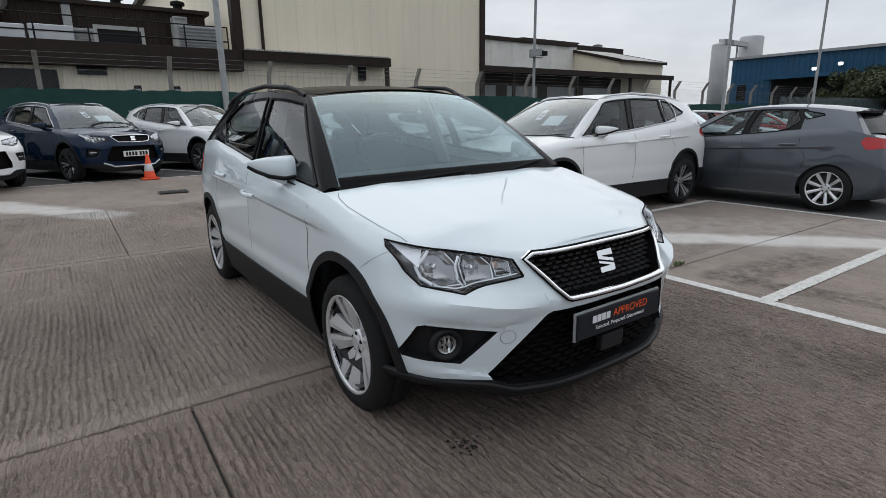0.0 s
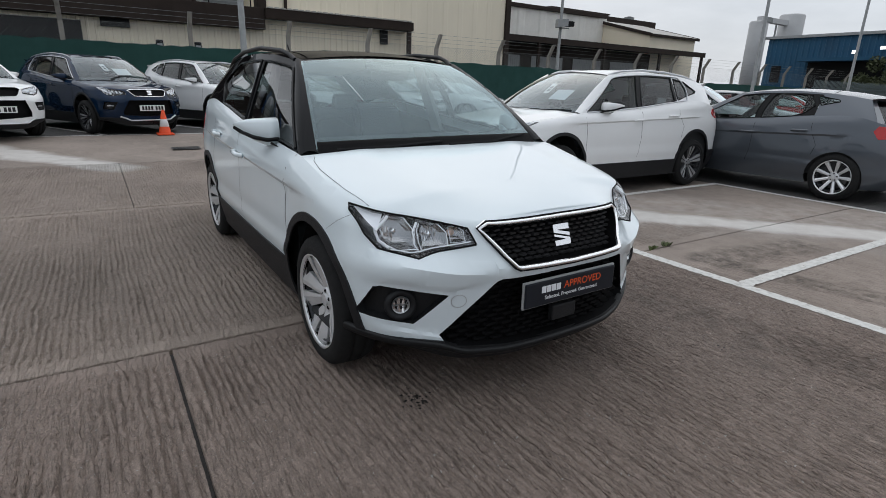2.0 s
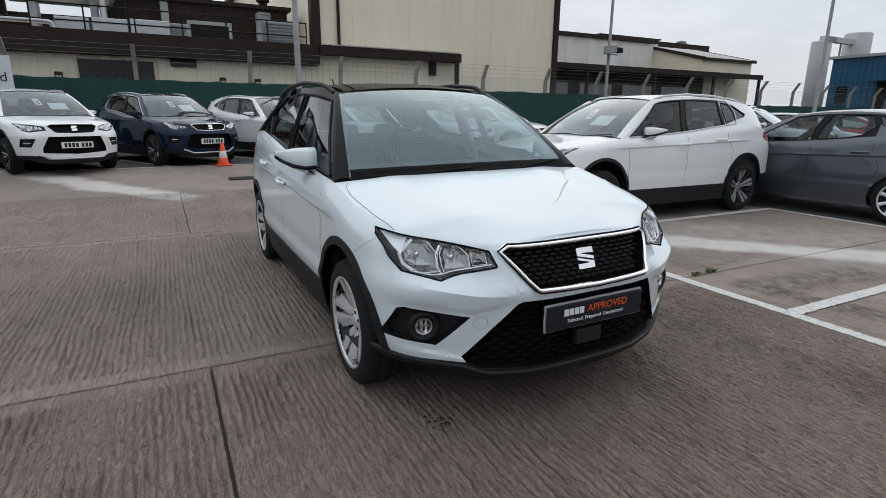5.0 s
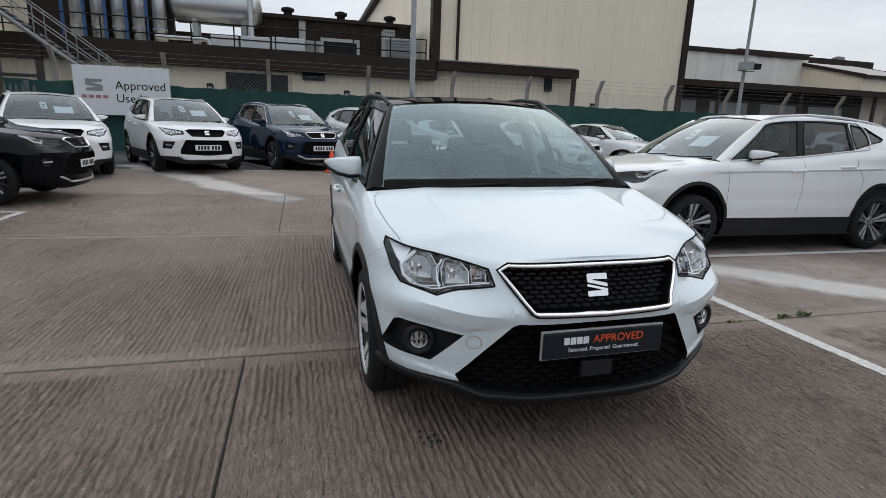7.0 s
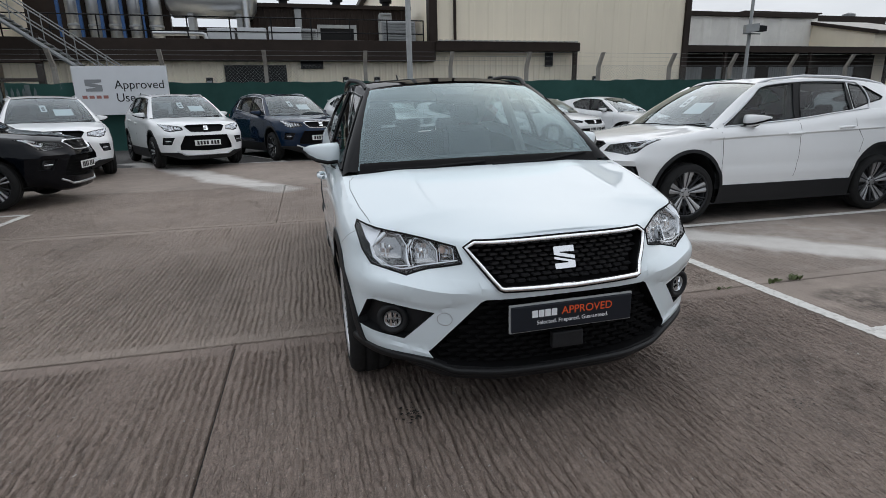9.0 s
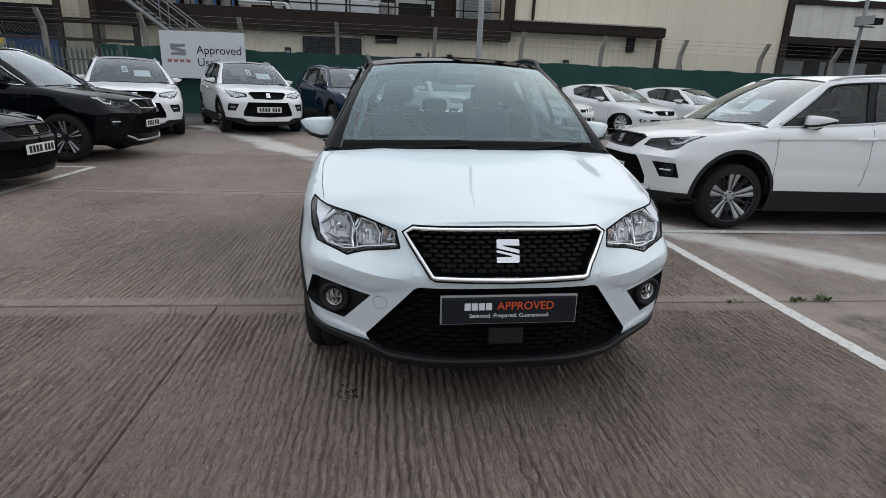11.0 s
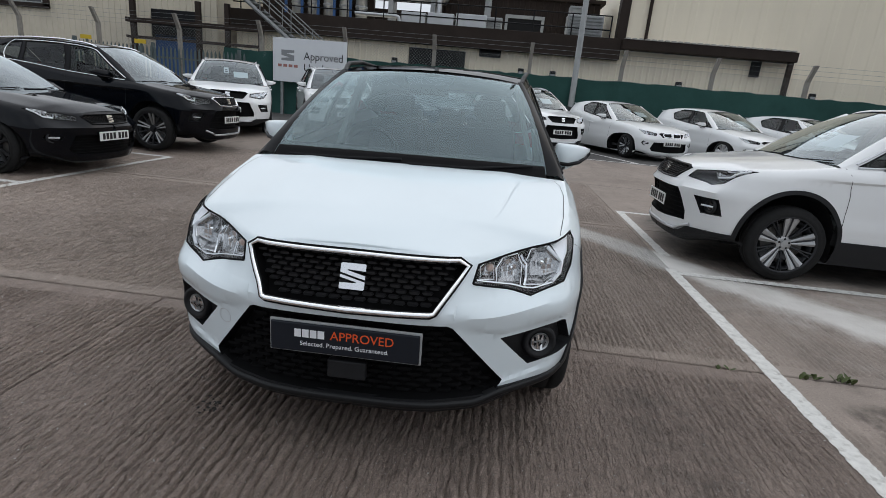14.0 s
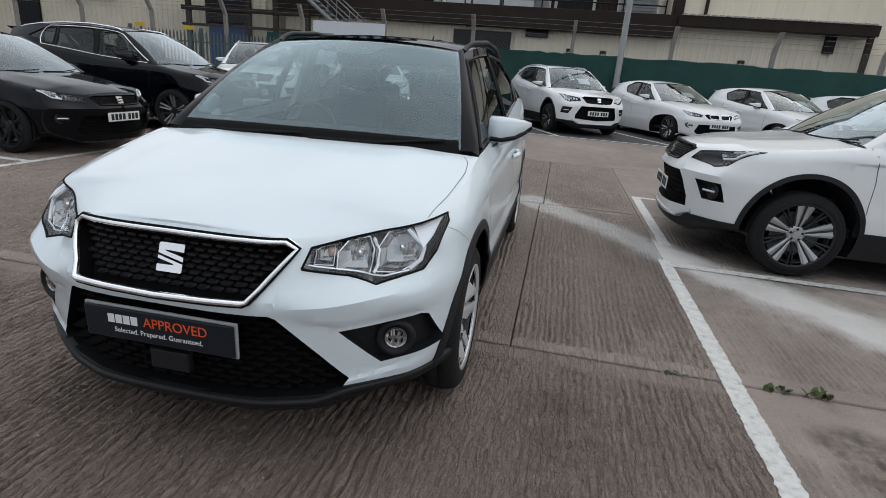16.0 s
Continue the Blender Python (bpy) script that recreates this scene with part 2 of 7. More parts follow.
M = {
    "slab": concrete("tamped_concrete", (0.328, 0.264, 0.222), 1.0, streaks_and_shade=STREAKS_AND_SHADE),
    "slab_dark": concrete("dark_tamped_concrete", (0.280, 0.218, 0.183), 1.0, streaks_and_shade=STREAKS_AND_SHADE),
    "yard": concrete("smooth_concrete", (0.262, 0.216, 0.184), 0.0, 0.6, streaks_and_shade=STREAKS_AND_SHADE),
    "asphalt": concrete("dark_asphalt", (0.062, 0.059, 0.057), 0.0, 0.4, streaks_and_shade=STREAKS_AND_SHADE[3:4]),
    "joint": material("joint_sealant", (0.016, 0.015, 0.014), 0.9, spec=0.1),
    "line": material("worn_road_paint", (0.62, 0.61, 0.58), 0.75, grain=0.12, scale=20, stain=0.8, stain_scale=22, dark=(0.24, 0.22, 0.2), bump=0.35, bump_scale=170),
    "cream": material("cream_cladding", (0.84, 0.755, 0.60), 0.55, grain=0.05, scale=0.6, stain=0.25, stain_scale=0.35, dark=(0.62, 0.55, 0.43), stretch=(1, 1, 0.25)),
    "white_wall": material("off_white_cladding", (0.78, 0.76, 0.71), 0.6, grain=0.06, scale=0.7, stain=0.3, stain_scale=0.5, dark=(0.4, 0.38, 0.34)),
    "brown": material("dark_brown_steel", (0.030, 0.0215, 0.0175), 0.6, grain=0.15, scale=2, stain=0.3, stain_scale=1.0, dark=(0.035, 0.027, 0.022), spec=0.15),
    "black_steel": material("black_painted_steel", (0.012, 0.012, 0.013), 0.6, grain=0.1, scale=5, spec=0.15),
    "galv": material("galvanised_steel", (0.24, 0.25, 0.25), 0.55, 0.35, grain=0.12, scale=5, stain=0.2, stain_scale=2),
    "grey_paint": material("grey_painted_metal", (0.33, 0.34, 0.34), 0.5, grain=0.08, scale=4, stain=0.3, stain_scale=1.5),
    "post": material("weathered_concrete_post", (0.27, 0.25, 0.22), 0.9, grain=0.15, scale=9, stain=0.4, stain_scale=4, bump=0.4),
    "green_screen": material("green_windbreak_fabric", (0.028, 0.074, 0.065), 0.8, grain=0.15, scale=1.2, stain=0.35, stain_scale=0.8, dark=(0.012, 0.03, 0.027), bump=0.4, bump_scale=250, spec=0.1),
    "blue_wall": material("blue_cladding", (0.016, 0.082, 0.155), 0.5, grain=0.1, scale=0.5, stain=0.2, stain_scale=0.3),
    "blue_frame": material("blue_steel_frame", (0.03, 0.08, 0.2), 0.5, grain=0.1),
    "silver": material("silver_tank_steel", (0.5, 0.51, 0.52), 0.35, 0.85, grain=0.08, scale=2, stain=0.2, stain_scale=1),
    "silo": material("pale_silo_concrete", (0.5, 0.5, 0.5), 0.8, grain=0.08, scale=0.4, stain=0.3, stain_scale=0.2, dark=(0.36, 0.36, 0.36)),
    "sign": material("white_sign_board", (0.66, 0.68, 0.70), 0.4, grain=0.03, scale=2),
    "sign_ink": material("dark_sign_ink", (0.02, 0.022, 0.025), 0.5),
    "sign_logo": material("mid_grey_sign_ink", (0.24, 0.25, 0.26), 0.5),
    "sign_red": material("dull_red_sign_ink", (0.36, 0.16, 0.14), 0.5),
    "orange": material("orange_cone_plastic", (0.75, 0.09, 0.03), 0.5, grain=0.1, scale=10),
    "cone_band": material("reflective_white_band", (0.7, 0.7, 0.7), 0.4),
    "leaf": material("weed_leaf", (0.075, 0.095, 0.035), 0.6, grain=0.3, scale=30),
    "lit": material("lit_lamp_face", (0.95, 0.97, 1.0), 0.4, emit=3.0),
    "tree_leaf": material("dark_foliage", (0.075, 0.088, 0.045), 0.7, grain=0.35, scale=2),
    "bark": material("tree_bark", (0.09, 0.07, 0.05), 0.9, grain=0.3, scale=10),
    "roof_sheet": material("pale_roof_sheet", (0.42, 0.40, 0.37), 0.6, grain=0.1, scale=2, stain=0.3, stain_scale=1),
    "palisade": material("grey_green_palisade_paint", (0.10, 0.125, 0.125), 0.6, grain=0.15, scale=4, stain=0.3, stain_scale=3),
    "annex_wall": material("dull_cream_cladding", (0.62, 0.56, 0.45), 0.6, grain=0.06, scale=0.6, stain=0.35, stain_scale=0.5, dark=(0.34, 0.30, 0.24)),
    "yellow": material("yellow_tag", (0.6, 0.42, 0.03), 0.5),
    "dark_glass": material("dark_window_glass", (0.02, 0.022, 0.025), 0.08, spec=0.6),
}


def glass(name, tint, gloss=1.0, rough=0.0, sheen=(1, 1, 1), face=0.05):
    """Thin glass: tinted see-through, with a Fresnel gloss on top."""
    m = bpy.data.materials.new(name)
    m.use_nodes = True
    t = m.node_tree
    t.nodes.clear()
    out = t.nodes.new("ShaderNodeOutputMaterial")
    mix = t.nodes.new("ShaderNodeMixShader")
    tr = t.nodes.new("ShaderNodeBsdfTransparent")
    gl = t.nodes.new("ShaderNodeBsdfGlossy")
    lw = t.nodes.new("ShaderNodeLayerWeight")
    pw = t.nodes.new("ShaderNodeMath")
    pw.operation = "POWER"
    pw.inputs[1].default_value = 4.0
    mu = t.nodes.new("ShaderNodeMath")
    mu.operation = "MULTIPLY_ADD"
    mu.use_clamp = True
    mu.inputs[1].default_value, mu.inputs[2].default_value = 0.9 * gloss, face * gloss
    lw.inputs["Blend"].default_value = 0.5
    tr.inputs["Color"].default_value = (*tint, 1)
    gl.inputs["Roughness"].default_value = rough
    gl.inputs["Color"].default_value = (*sheen, 1)
    t.links.new(lw.outputs["Facing"], pw.inputs[0])
    t.links.new(pw.outputs[0], mu.inputs[0])
    t.links.new(mu.outputs[0], mix.inputs[0])
    t.links.new(tr.outputs[0], mix.inputs[1])
    t.links.new(gl.outputs[0], mix.inputs[2])
    t.links.new(mix.outputs[0], out.inputs["Surface"])
    return m


def paint(name, color, flake=0.0, coat=1.0, spec=0.12):
    m = material(name, color, 0.45, flake, grain=0.025, scale=1.5, coat=coat, spec=spec, stain=0.10, stain_scale=3.0, dark=tuple(c * 0.8 for c in color))
    if spec == 0.0:
        m.node_tree.nodes["Principled BSDF"].inputs["Coat IOR"].default_value = 1.36
    return m


M.update({
    "paint_white": paint("white_car_paint", (0.70, 0.772, 0.80)),
    "paint_warm": paint("warm_white_car_paint", (0.79, 0.80, 0.80)),
    "paint_black": paint("black_car_paint", (0.0024, 0.0032, 0.0052), coat=0.8, spec=0.0),
    "paint_roof": paint("gloss_black_roof_paint", (0.003, 0.0034, 0.0045), coat=0.5, spec=0.0),
    "paint_navy": paint("dark_navy_car_paint", (0.003, 0.015, 0.040), 0.25, coat=1.0, spec=0.0),
    "paint_grey": paint("dark_grey_metallic_paint", (0.090, 0.102, 0.120), 0.55, coat=1.0),
    "paint_red": paint("red_car_paint", (0.35, 0.03, 0.03)),
    "paint_silver": paint("silver_car_paint", (0.35, 0.36, 0.37), 0.6),
    "plastic": material("black_textured_plastic", (0.013, 0.0135, 0.015), 0.55, grain=0.1, scale=40, bump=0.12, bump_scale=900, spec=0.3),
    "lip": material("dark_grey_lip_plastic", (0.008, 0.0085, 0.0095), 0.5, grain=0.1, scale=40, spec=0.32),
    "gloss_black": material("gloss_black_trim", (0.007, 0.0072, 0.008), 0.22, spec=0.16),
    "matt_black": material("matt_black_moulding", (0.005, 0.005, 0.0055), 0.7, spec=0.1),
    "gap": material("panel_gap_shadow", (0.01, 0.01, 0.011), 0.9),
    "grille_black": material("black_grille_moulding", (0.012, 0.012, 0.013), 0.40, spec=0.4),
    "chrome": material("bright_chrome", (0.90, 0.905, 0.91), 0.16, 1.0),
    "satin": material("satin_silver_trim", (0.55, 0.56, 0.58), 0.3, 0.9, grain=0.03),
    "alloy": material("silver_alloy_wheel", (0.74, 0.75, 0.76), 0.30, 0.55, grain=0.04, scale=8, stain=0.12, stain_scale=12, dark=(0.3, 0.28, 0.26)),
    "cut_alloy": material("machined_alloy_face", (0.40, 0.405, 0.41), 0.36, 0.7, grain=0.04, scale=8),
    "alloy_dark": material("dark_grey_wheel_paint", (0.03, 0.031, 0.034), 0.35, 0.4),
    "tyre": material("black_tyre_rubber", (0.012, 0.012, 0.012), 0.85, spec=0.3, grain=0.25, scale=25, bump=0.2, bump_scale=180),
    "disc": material("steel_brake_disc", (0.10, 0.097, 0.093), 0.45, 0.6),
    "glass": glass("clear_windscreen_glass", (0.76, 0.88, 0.89), 1.25, sheen=(0.78, 0.95, 1.0), face=0.10),
    "glass_park": glass("grey_windscreen_glass", (0.66, 0.74, 0.76), 1.6, sheen=(0.9, 0.97, 1.0)),
    "glass_side": glass("lightly_tinted_side_glass", (0.36, 0.41, 0.41), 0.8),
    "glass_dark": glass("dark_privacy_glass", (0.42, 0.46, 0.46), 0.9),
    "glass_door": glass("clear_door_glass", (0.66, 0.73, 0.73), 0.7),
    "glass_rear": glass("rear_window_glass", (0.30, 0.33, 0.34), 0.4),
    "lens": glass("clear_lamp_lens", (0.95, 0.96, 0.97), 0.7),
    "reflector": material("bright_lamp_reflector", (0.80, 0.81, 0.82), 0.14, 1.0),
    "bowl": material("smoked_chrome_lamp_bowl", (0.36, 0.365, 0.37), 0.17, 1.0),
    "housing": material("grey_lamp_housing", (0.10, 0.102, 0.105), 0.25, 0.8),
    "lamp_dark": material("dark_chrome_lamp_housing", (0.20, 0.203, 0.208), 0.2, 0.9),
    "bright_housing": material("satin_bright_lamp_housing", (0.55, 0.56, 0.57), 0.3, 0.85),
    "oil": material("black_oil_stain", (0.02, 0.018, 0.016), 0.6, grain=0.3, scale=12),
    "drl": material("white_daylight_strip", (0.85, 0.87, 0.9), 0.25),
    "amber": material("amber_bulb", (0.62, 0.46, 0.38), 0.3),
    "red_lens": material("red_tail_lamp", (0.45, 0.012, 0.012), 0.12, coat=0.8),
    "cabin": material("dark_grey_cabin_plastic", (0.022, 0.023, 0.024), 0.7, grain=0.1, scale=20),
    "fabric": material("dark_seat_fabric", (0.045, 0.047, 0.052), 0.95, grain=0.2, scale=60, bump=0.3, bump_scale=300),
    "plate_w": material("white_number_plate", (0.75, 0.76, 0.74), 0.35),
    "plate_ink": material("black_plate_ink", (0.015, 0.015, 0.015), 0.5),
    "plate_dark": material("dark_slate_show_plate", (0.011, 0.014, 0.020), 0.35, grain=0.1, scale=3),
    "plate_white_ink": material("white_plate_ink", (0.75, 0.76, 0.78), 0.5),
    "plate_orange": material("orange_plate_ink", (0.75, 0.10, 0.025), 0.5),
    "paper": material("white_price_card", (0.75, 0.76, 0.76), 0.7),
    "headliner": material("grey_headliner", (0.28, 0.28, 0.27), 0.9),
})


# ---- mesh tools ----
def part(name, bm, mat, parent=None, label="", smooth=False, kind=""):
    """Links a bmesh as one mesh object, under parent if given."""
    me = bpy.data.meshes.new(name)
    bm.to_mesh(me)
    bm.free()
    me.materials.append(mat)
    if smooth:
        me.shade_smooth()
    ob = new(name, me)
    if parent is not None:
        ob.parent = parent
    return tagged(ob, label=label, kind=kind)


def thing(name, label, category, group="", kind="", at=None):
    ob = new(name)
    ob.empty_display_size = 0.1
    if at is not None:
        ob.matrix_basis = at
    return tagged(ob, label, category, group, kind)


def add_box(bm, x0, x1, y0, y1, z0, z1, m=None):
    vs = [bm.verts.new(Vector(p) if m is None else m @ Vector(p)) for p in
          ((x0, y0, z0), (x1, y0, z0), (x1, y1, z0), (x0, y1, z0), (x0, y0, z1), (x1, y0, z1), (x1, y1, z1), (x0, y1, z1))]
    for f in ((3, 2, 1, 0), (4, 5, 6, 7), (0, 1, 5, 4), (1, 2, 6, 5), (2, 3, 7, 6), (3, 0, 4, 7)):
        bm.faces.new([vs[i] for i in f])
    return vs


def box(*a, bevel=0.0, m=None):
    bm = bmesh.new()
    add_box(bm, *a, m=m)
    if bevel:
        bmesh.ops.bevel(bm, geom=bm.edges[:], offset=bevel, segments=2, affect="EDGES", profile=0.5)
    return bm


def add_tube(bm, pts, r, sides=8, cap=True, r1=None):
    """A round bar along a line of points."""
    pts = [Vector(p) for p in pts]
    rings = []
    up = Vector((0, 0, 1))
    for i, p in enumerate(pts):
        d = (pts[min(i + 1, len(pts) - 1)] - pts[max(i - 1, 0)]).normalized()
        a = d.cross(up)
        if a.length < 1e-3:
            a = d.cross(Vector((1, 0, 0)))
        a.normalize()
        c = a.cross(d)
        rr = r if r1 is None else r + (r1 - r) * i / (len(pts) - 1)
        rings.append([bm.verts.new(p + rr * (math.cos(k * math.tau / sides) * a + math.sin(k * math.tau / sides) * c)) for k in range(sides)])
    for ra, rb in zip(rings, rings[1:]):
        for k in range(sides):
            bm.faces.new((ra[k], ra[(k + 1) % sides], rb[(k + 1) % sides], rb[k]))
    if cap:
        bm.faces.new(rings[0])
        bm.faces.new(rings[-1][::-1])
    return rings


def tube(pts, r, sides=8, r1=None):
    bm = bmesh.new()
    add_tube(bm, pts, r, sides, r1=r1)
    return bm


def lathe(profile, sides=24, axis="z", m=None, caps=True):
    """Turns a profile of (radius, height) round an axis."""
    bm = bmesh.new()
    rings = []
    for r, h in profile:
        ring = []
        for k in range(sides):
            a = k * math.tau / sides
            p = (r * math.cos(a), r * math.sin(a), h)
            p = {"z": p, "x": (p[2], p[0], p[1]), "y": (p[0], -p[2], p[1])}[axis]
            ring.append(bm.verts.new(Vector(p) if m is None else m @ Vector(p)))
        rings.append(ring)
    for ra, rb in zip(rings, rings[1:]):
        for k in range(sides):
            bm.faces.new((ra[k], ra[(k + 1) % sides], rb[(k + 1) % sides], rb[k]))
    for ring, flip in ((rings[0], True), (rings[-1], False)) if caps else ():
        bm.faces.new(ring[::-1] if flip else ring)
    return bm


def add_prism(bm, outline, lift):
    """Extrudes a flat outline (3D points) by the vector lift."""
    a = [bm.verts.new(p) for p in outline]
    b = [bm.verts.new(Vector(p) + Vector(lift)) for p in outline]
    n = len(a)
    bm.faces.new(a[::-1])
    bm.faces.new(b)
    for i in range(n):
        bm.faces.new((a[i], a[(i + 1) % n], b[(i + 1) % n], b[i]))


def prism(outline, lift):
    bm = bmesh.new()
    add_prism(bm, outline, lift)
    bmesh.ops.recalc_face_normals(bm, faces=bm.faces[:])
    return bm


def writing(name, text, size, mat, m, parent=None, depth=0.002, align="CENTER", squeeze=1.0):
    """Raised letters as a mesh."""
    cu = bpy.data.curves.new(name, "FONT")
    cu.body, cu.size, cu.extrude, cu.align_x, cu.align_y = text, size, depth, align, "CENTER"
    tmp = bpy.data.objects.new(name, cu)
    scene.collection.objects.link(tmp)
    me = bpy.data.meshes.new_from_object(tmp.evaluated_get(bpy.context.evaluated_depsgraph_get()))
    bpy.data.objects.remove(tmp)
    bpy.data.curves.remove(cu)
    me.transform(m @ Matrix.Diagonal((squeeze, 1, 1, 1)))
    me.materials.clear()
    me.materials.append(mat)
    ob = new(name, me)
    if parent is not None:
        ob.parent = parent
    return ob


# ---- ground ----
bm = bmesh.new()
bmesh.ops.create_grid(bm, x_segments=40, y_segments=40, size=900)
ground = part("ground", bm, M["asphalt"])
ground.location = (0, 0, -0.03)
tagged(ground, "dark worn asphalt and concrete yard ground", "ground", kind="structure")


def strip(bm, x0, x1, y0, y1, z, rag=0.006, step=0.014, rng=random.Random(4)):
    """A painted stripe whose edges are slightly ragged."""
    long_x = abs(x1 - x0) > abs(y1 - y0)
    n = max(2, int((abs(x1 - x0) if long_x else abs(y1 - y0)) / step))
    rows = []
    for i in range(n + 1):
        f = i / n
        j0, j1 = rng.uniform(-rag, rag), rng.uniform(-rag, rag)
        if long_x:
            x = x0 + (x1 - x0) * f
            pair = ((x, y0 + j0, z), (x, y1 + j1, z))
        else:
            y = y0 + (y1 - y0) * f
            pair = ((x0 + j0, y, z), (x1 + j1, y, z))
        rows.append([bm.verts.new(p) for p in pair])
    for a, b in zip(rows, rows[1:]):
        bm.faces.new((a[0], a[1], b[1], b[0]))
    bmesh.ops.recalc_face_normals(bm, faces=bm.faces[:])


def smooth_noise(rng, px, py, cell_x, cell_y):
    """Value noise on the points px, py with cells of the given size."""
    u, v = (px - px.min()) / cell_x, (py - py.min()) / cell_y
    table = rng.random((int(u.max()) + 3, int(v.max()) + 3))
    i, j = u.astype(int), v.astype(int)
    fu, fv = u - i, v - j
    fu, fv = fu * fu * (3 - 2 * fu), fv * fv * (3 - 2 * fv)
    return (table[i, j] * (1 - fu) + table[i + 1, j] * fu) * (1 - fv) + (table[i, j + 1] * (1 - fu) + table[i + 1, j + 1] * fu) * fv


def tamped_slab(x0, x1, y0, y1, parent, dx=0.0085, dy=0.028, mat="slab", fade=None, border=0.012):
    """A concrete slab whose wet top was tamped into uneven ridges, with trowelled margins along its ends."""
    rng = np.random.default_rng(int(1000 + x0 * 10 + y0 * 77))
    ys = np.concatenate([np.arange(a, b, st) for a, b, st in ((y0, min(-0.9, y1), 0.04), (max(y0, -0.9), y1, dy)) if b > a] + [[y1]])
    nx, ny = int((x1 - x0) / dx) + 1, len(ys)
    gx, gy = np.meshgrid(np.linspace(x0, x1, nx), ys, indexing="ij")
    sway = 0.06 * smooth_noise(rng, gx, gy, 0.5, 2.0) + 0.020 * smooth_noise(rng, gx, gy, 0.11, 0.45) + 0.016 * smooth_noise(rng, gx, gy, 0.026, 0.05)
    turn = (gx + sway) / 0.037
    wave = 0.75 - 2.3 * np.exp(-(((turn % 1.0) - 0.5) / 0.17) ** 2) + 0.35 * np.sin(turn * math.tau + 0.6)
    worn = np.clip(1.9 * smooth_noise(rng, gx, gy, 0.5, 0.8) - 0.05, 0.25, 1.0)
    deep = worn * (0.25 + 0.75 * smooth_noise(rng, gx, gy, 0.10, 0.28) + 0.75 * smooth_noise(rng, gx, gy, 0.034, 0.45) ** 2)
    worm = 1 - np.abs(2 * smooth_noise(rng, gx, gy, 0.021, 0.042) - 1)
    crumb = smooth_noise(rng, gx, gy, 0.011, 0.018) - 0.5 + 0.5 * (rng.random(gx.shape) - 0.5)
    h = 0.0070 * deep * wave + 0.0056 * (worm - 0.6) + 0.0086 * crumb
    end = np.minimum(gy - y0, y1 - gy) + 0.03 * (smooth_noise(rng, gx, gy, 0.12, 0.5) - 0.5)
    edge = np.clip((end - 0.105) / 0.03, 0, 1)
    side = np.clip((gx - x0) / 0.012, 0, 1) * np.clip((x1 - gx - border + 0.012 + (0.03 * smooth_noise(rng, gx, gy, 0.1, 0.3) if border > 0.05 else 0)) / 0.014, 0, 1)
    if fade:
        edge = edge * 0.95 * np.clip((fade[1] - gx - 0.5 * smooth_noise(rng, gx, gy, 0.3, 0.4)) / (fade[1] - fade[0]), 0, 1) * np.clip((y1 - 0.25 - gy) / 0.35, 0, 1)
        h = h - 0.004
    elif x1 > LANE - 0.1:
        side = side * np.clip((x1 - 0.045 - gx) / 0.03, 0, 1)
    # spilt cement fills the ridges
    for (ax, ay), (bx, by), wide, *_ in STREAKS_AND_SHADE[:2]:
        far = math.dist((ax, ay), (bx, by))
        ux, uy = (bx - ax) / far, (by - ay) / far
        off = np.abs((gx - ax) * uy - (gy - ay) * ux) + 0.4 * wide * (smooth_noise(rng, gx, gy, 0.3, 0.3) - 0.5)
        run = (gx - ax) * ux + (gy - ay) * uy
        edge = np.where((run > 0) & (run < far), edge * (0.22 + 0.78 * np.clip((off - 0.34 * wide) / (0.26 * wide), 0, 1)), edge)
    h = (h - 0.003) * edge * side
    gx = gx + 0.0022 * (rng.random(gx.shape) - 0.5) * (side < 0.9) * (gx > x0 + 0.001)
    V = np.stack([gx, gy, h], -1).reshape(-1, 3)
    idx = np.arange(nx * ny).reshape(nx, ny)
    F = np.stack([idx[:-1, :-1], idx[1:, :-1], idx[1:, 1:], idx[:-1, 1:]], -1).reshape(-1, 4)
    rim = np.concatenate([idx[:, 0], idx[-1, 1:], idx[-2::-1, -1], idx[0, -2:0:-1]])
    low_ = V[rim] * (1, 1, 0) + (0, 0, -0.05)
    n = len(V)
    k = np.arange(len(rim))
    W = np.stack([rim, n + k, n + (k + 1) % len(rim), np.roll(rim, -1)], -1)
    me = bpy.data.meshes.new("concrete_slab")
    me.from_pydata(np.concatenate([V, low_]).tolist(), [], np.concatenate([F, W]).tolist())
    me.materials.append(M[mat])
    me.shade_smooth()
    ob = new("concrete_slab", me)
    ob.parent = parent
    return ob


# concrete slabs of the drive lane, with recessed joints
pavement = thing("pavement", "grey-brown ribbed concrete yard slabs with dark joints", "pavement", kind="structure")
GAP, LANE = 0.019, 2.12
ROWS_Y = [(-9.4, -5.9, -0.3), (-5.9, -2.35, 1.0), (-2.35, 1.2, -1.467), (1.2, 4.72, 1.04), (4.72, 8.2, -1.41)]
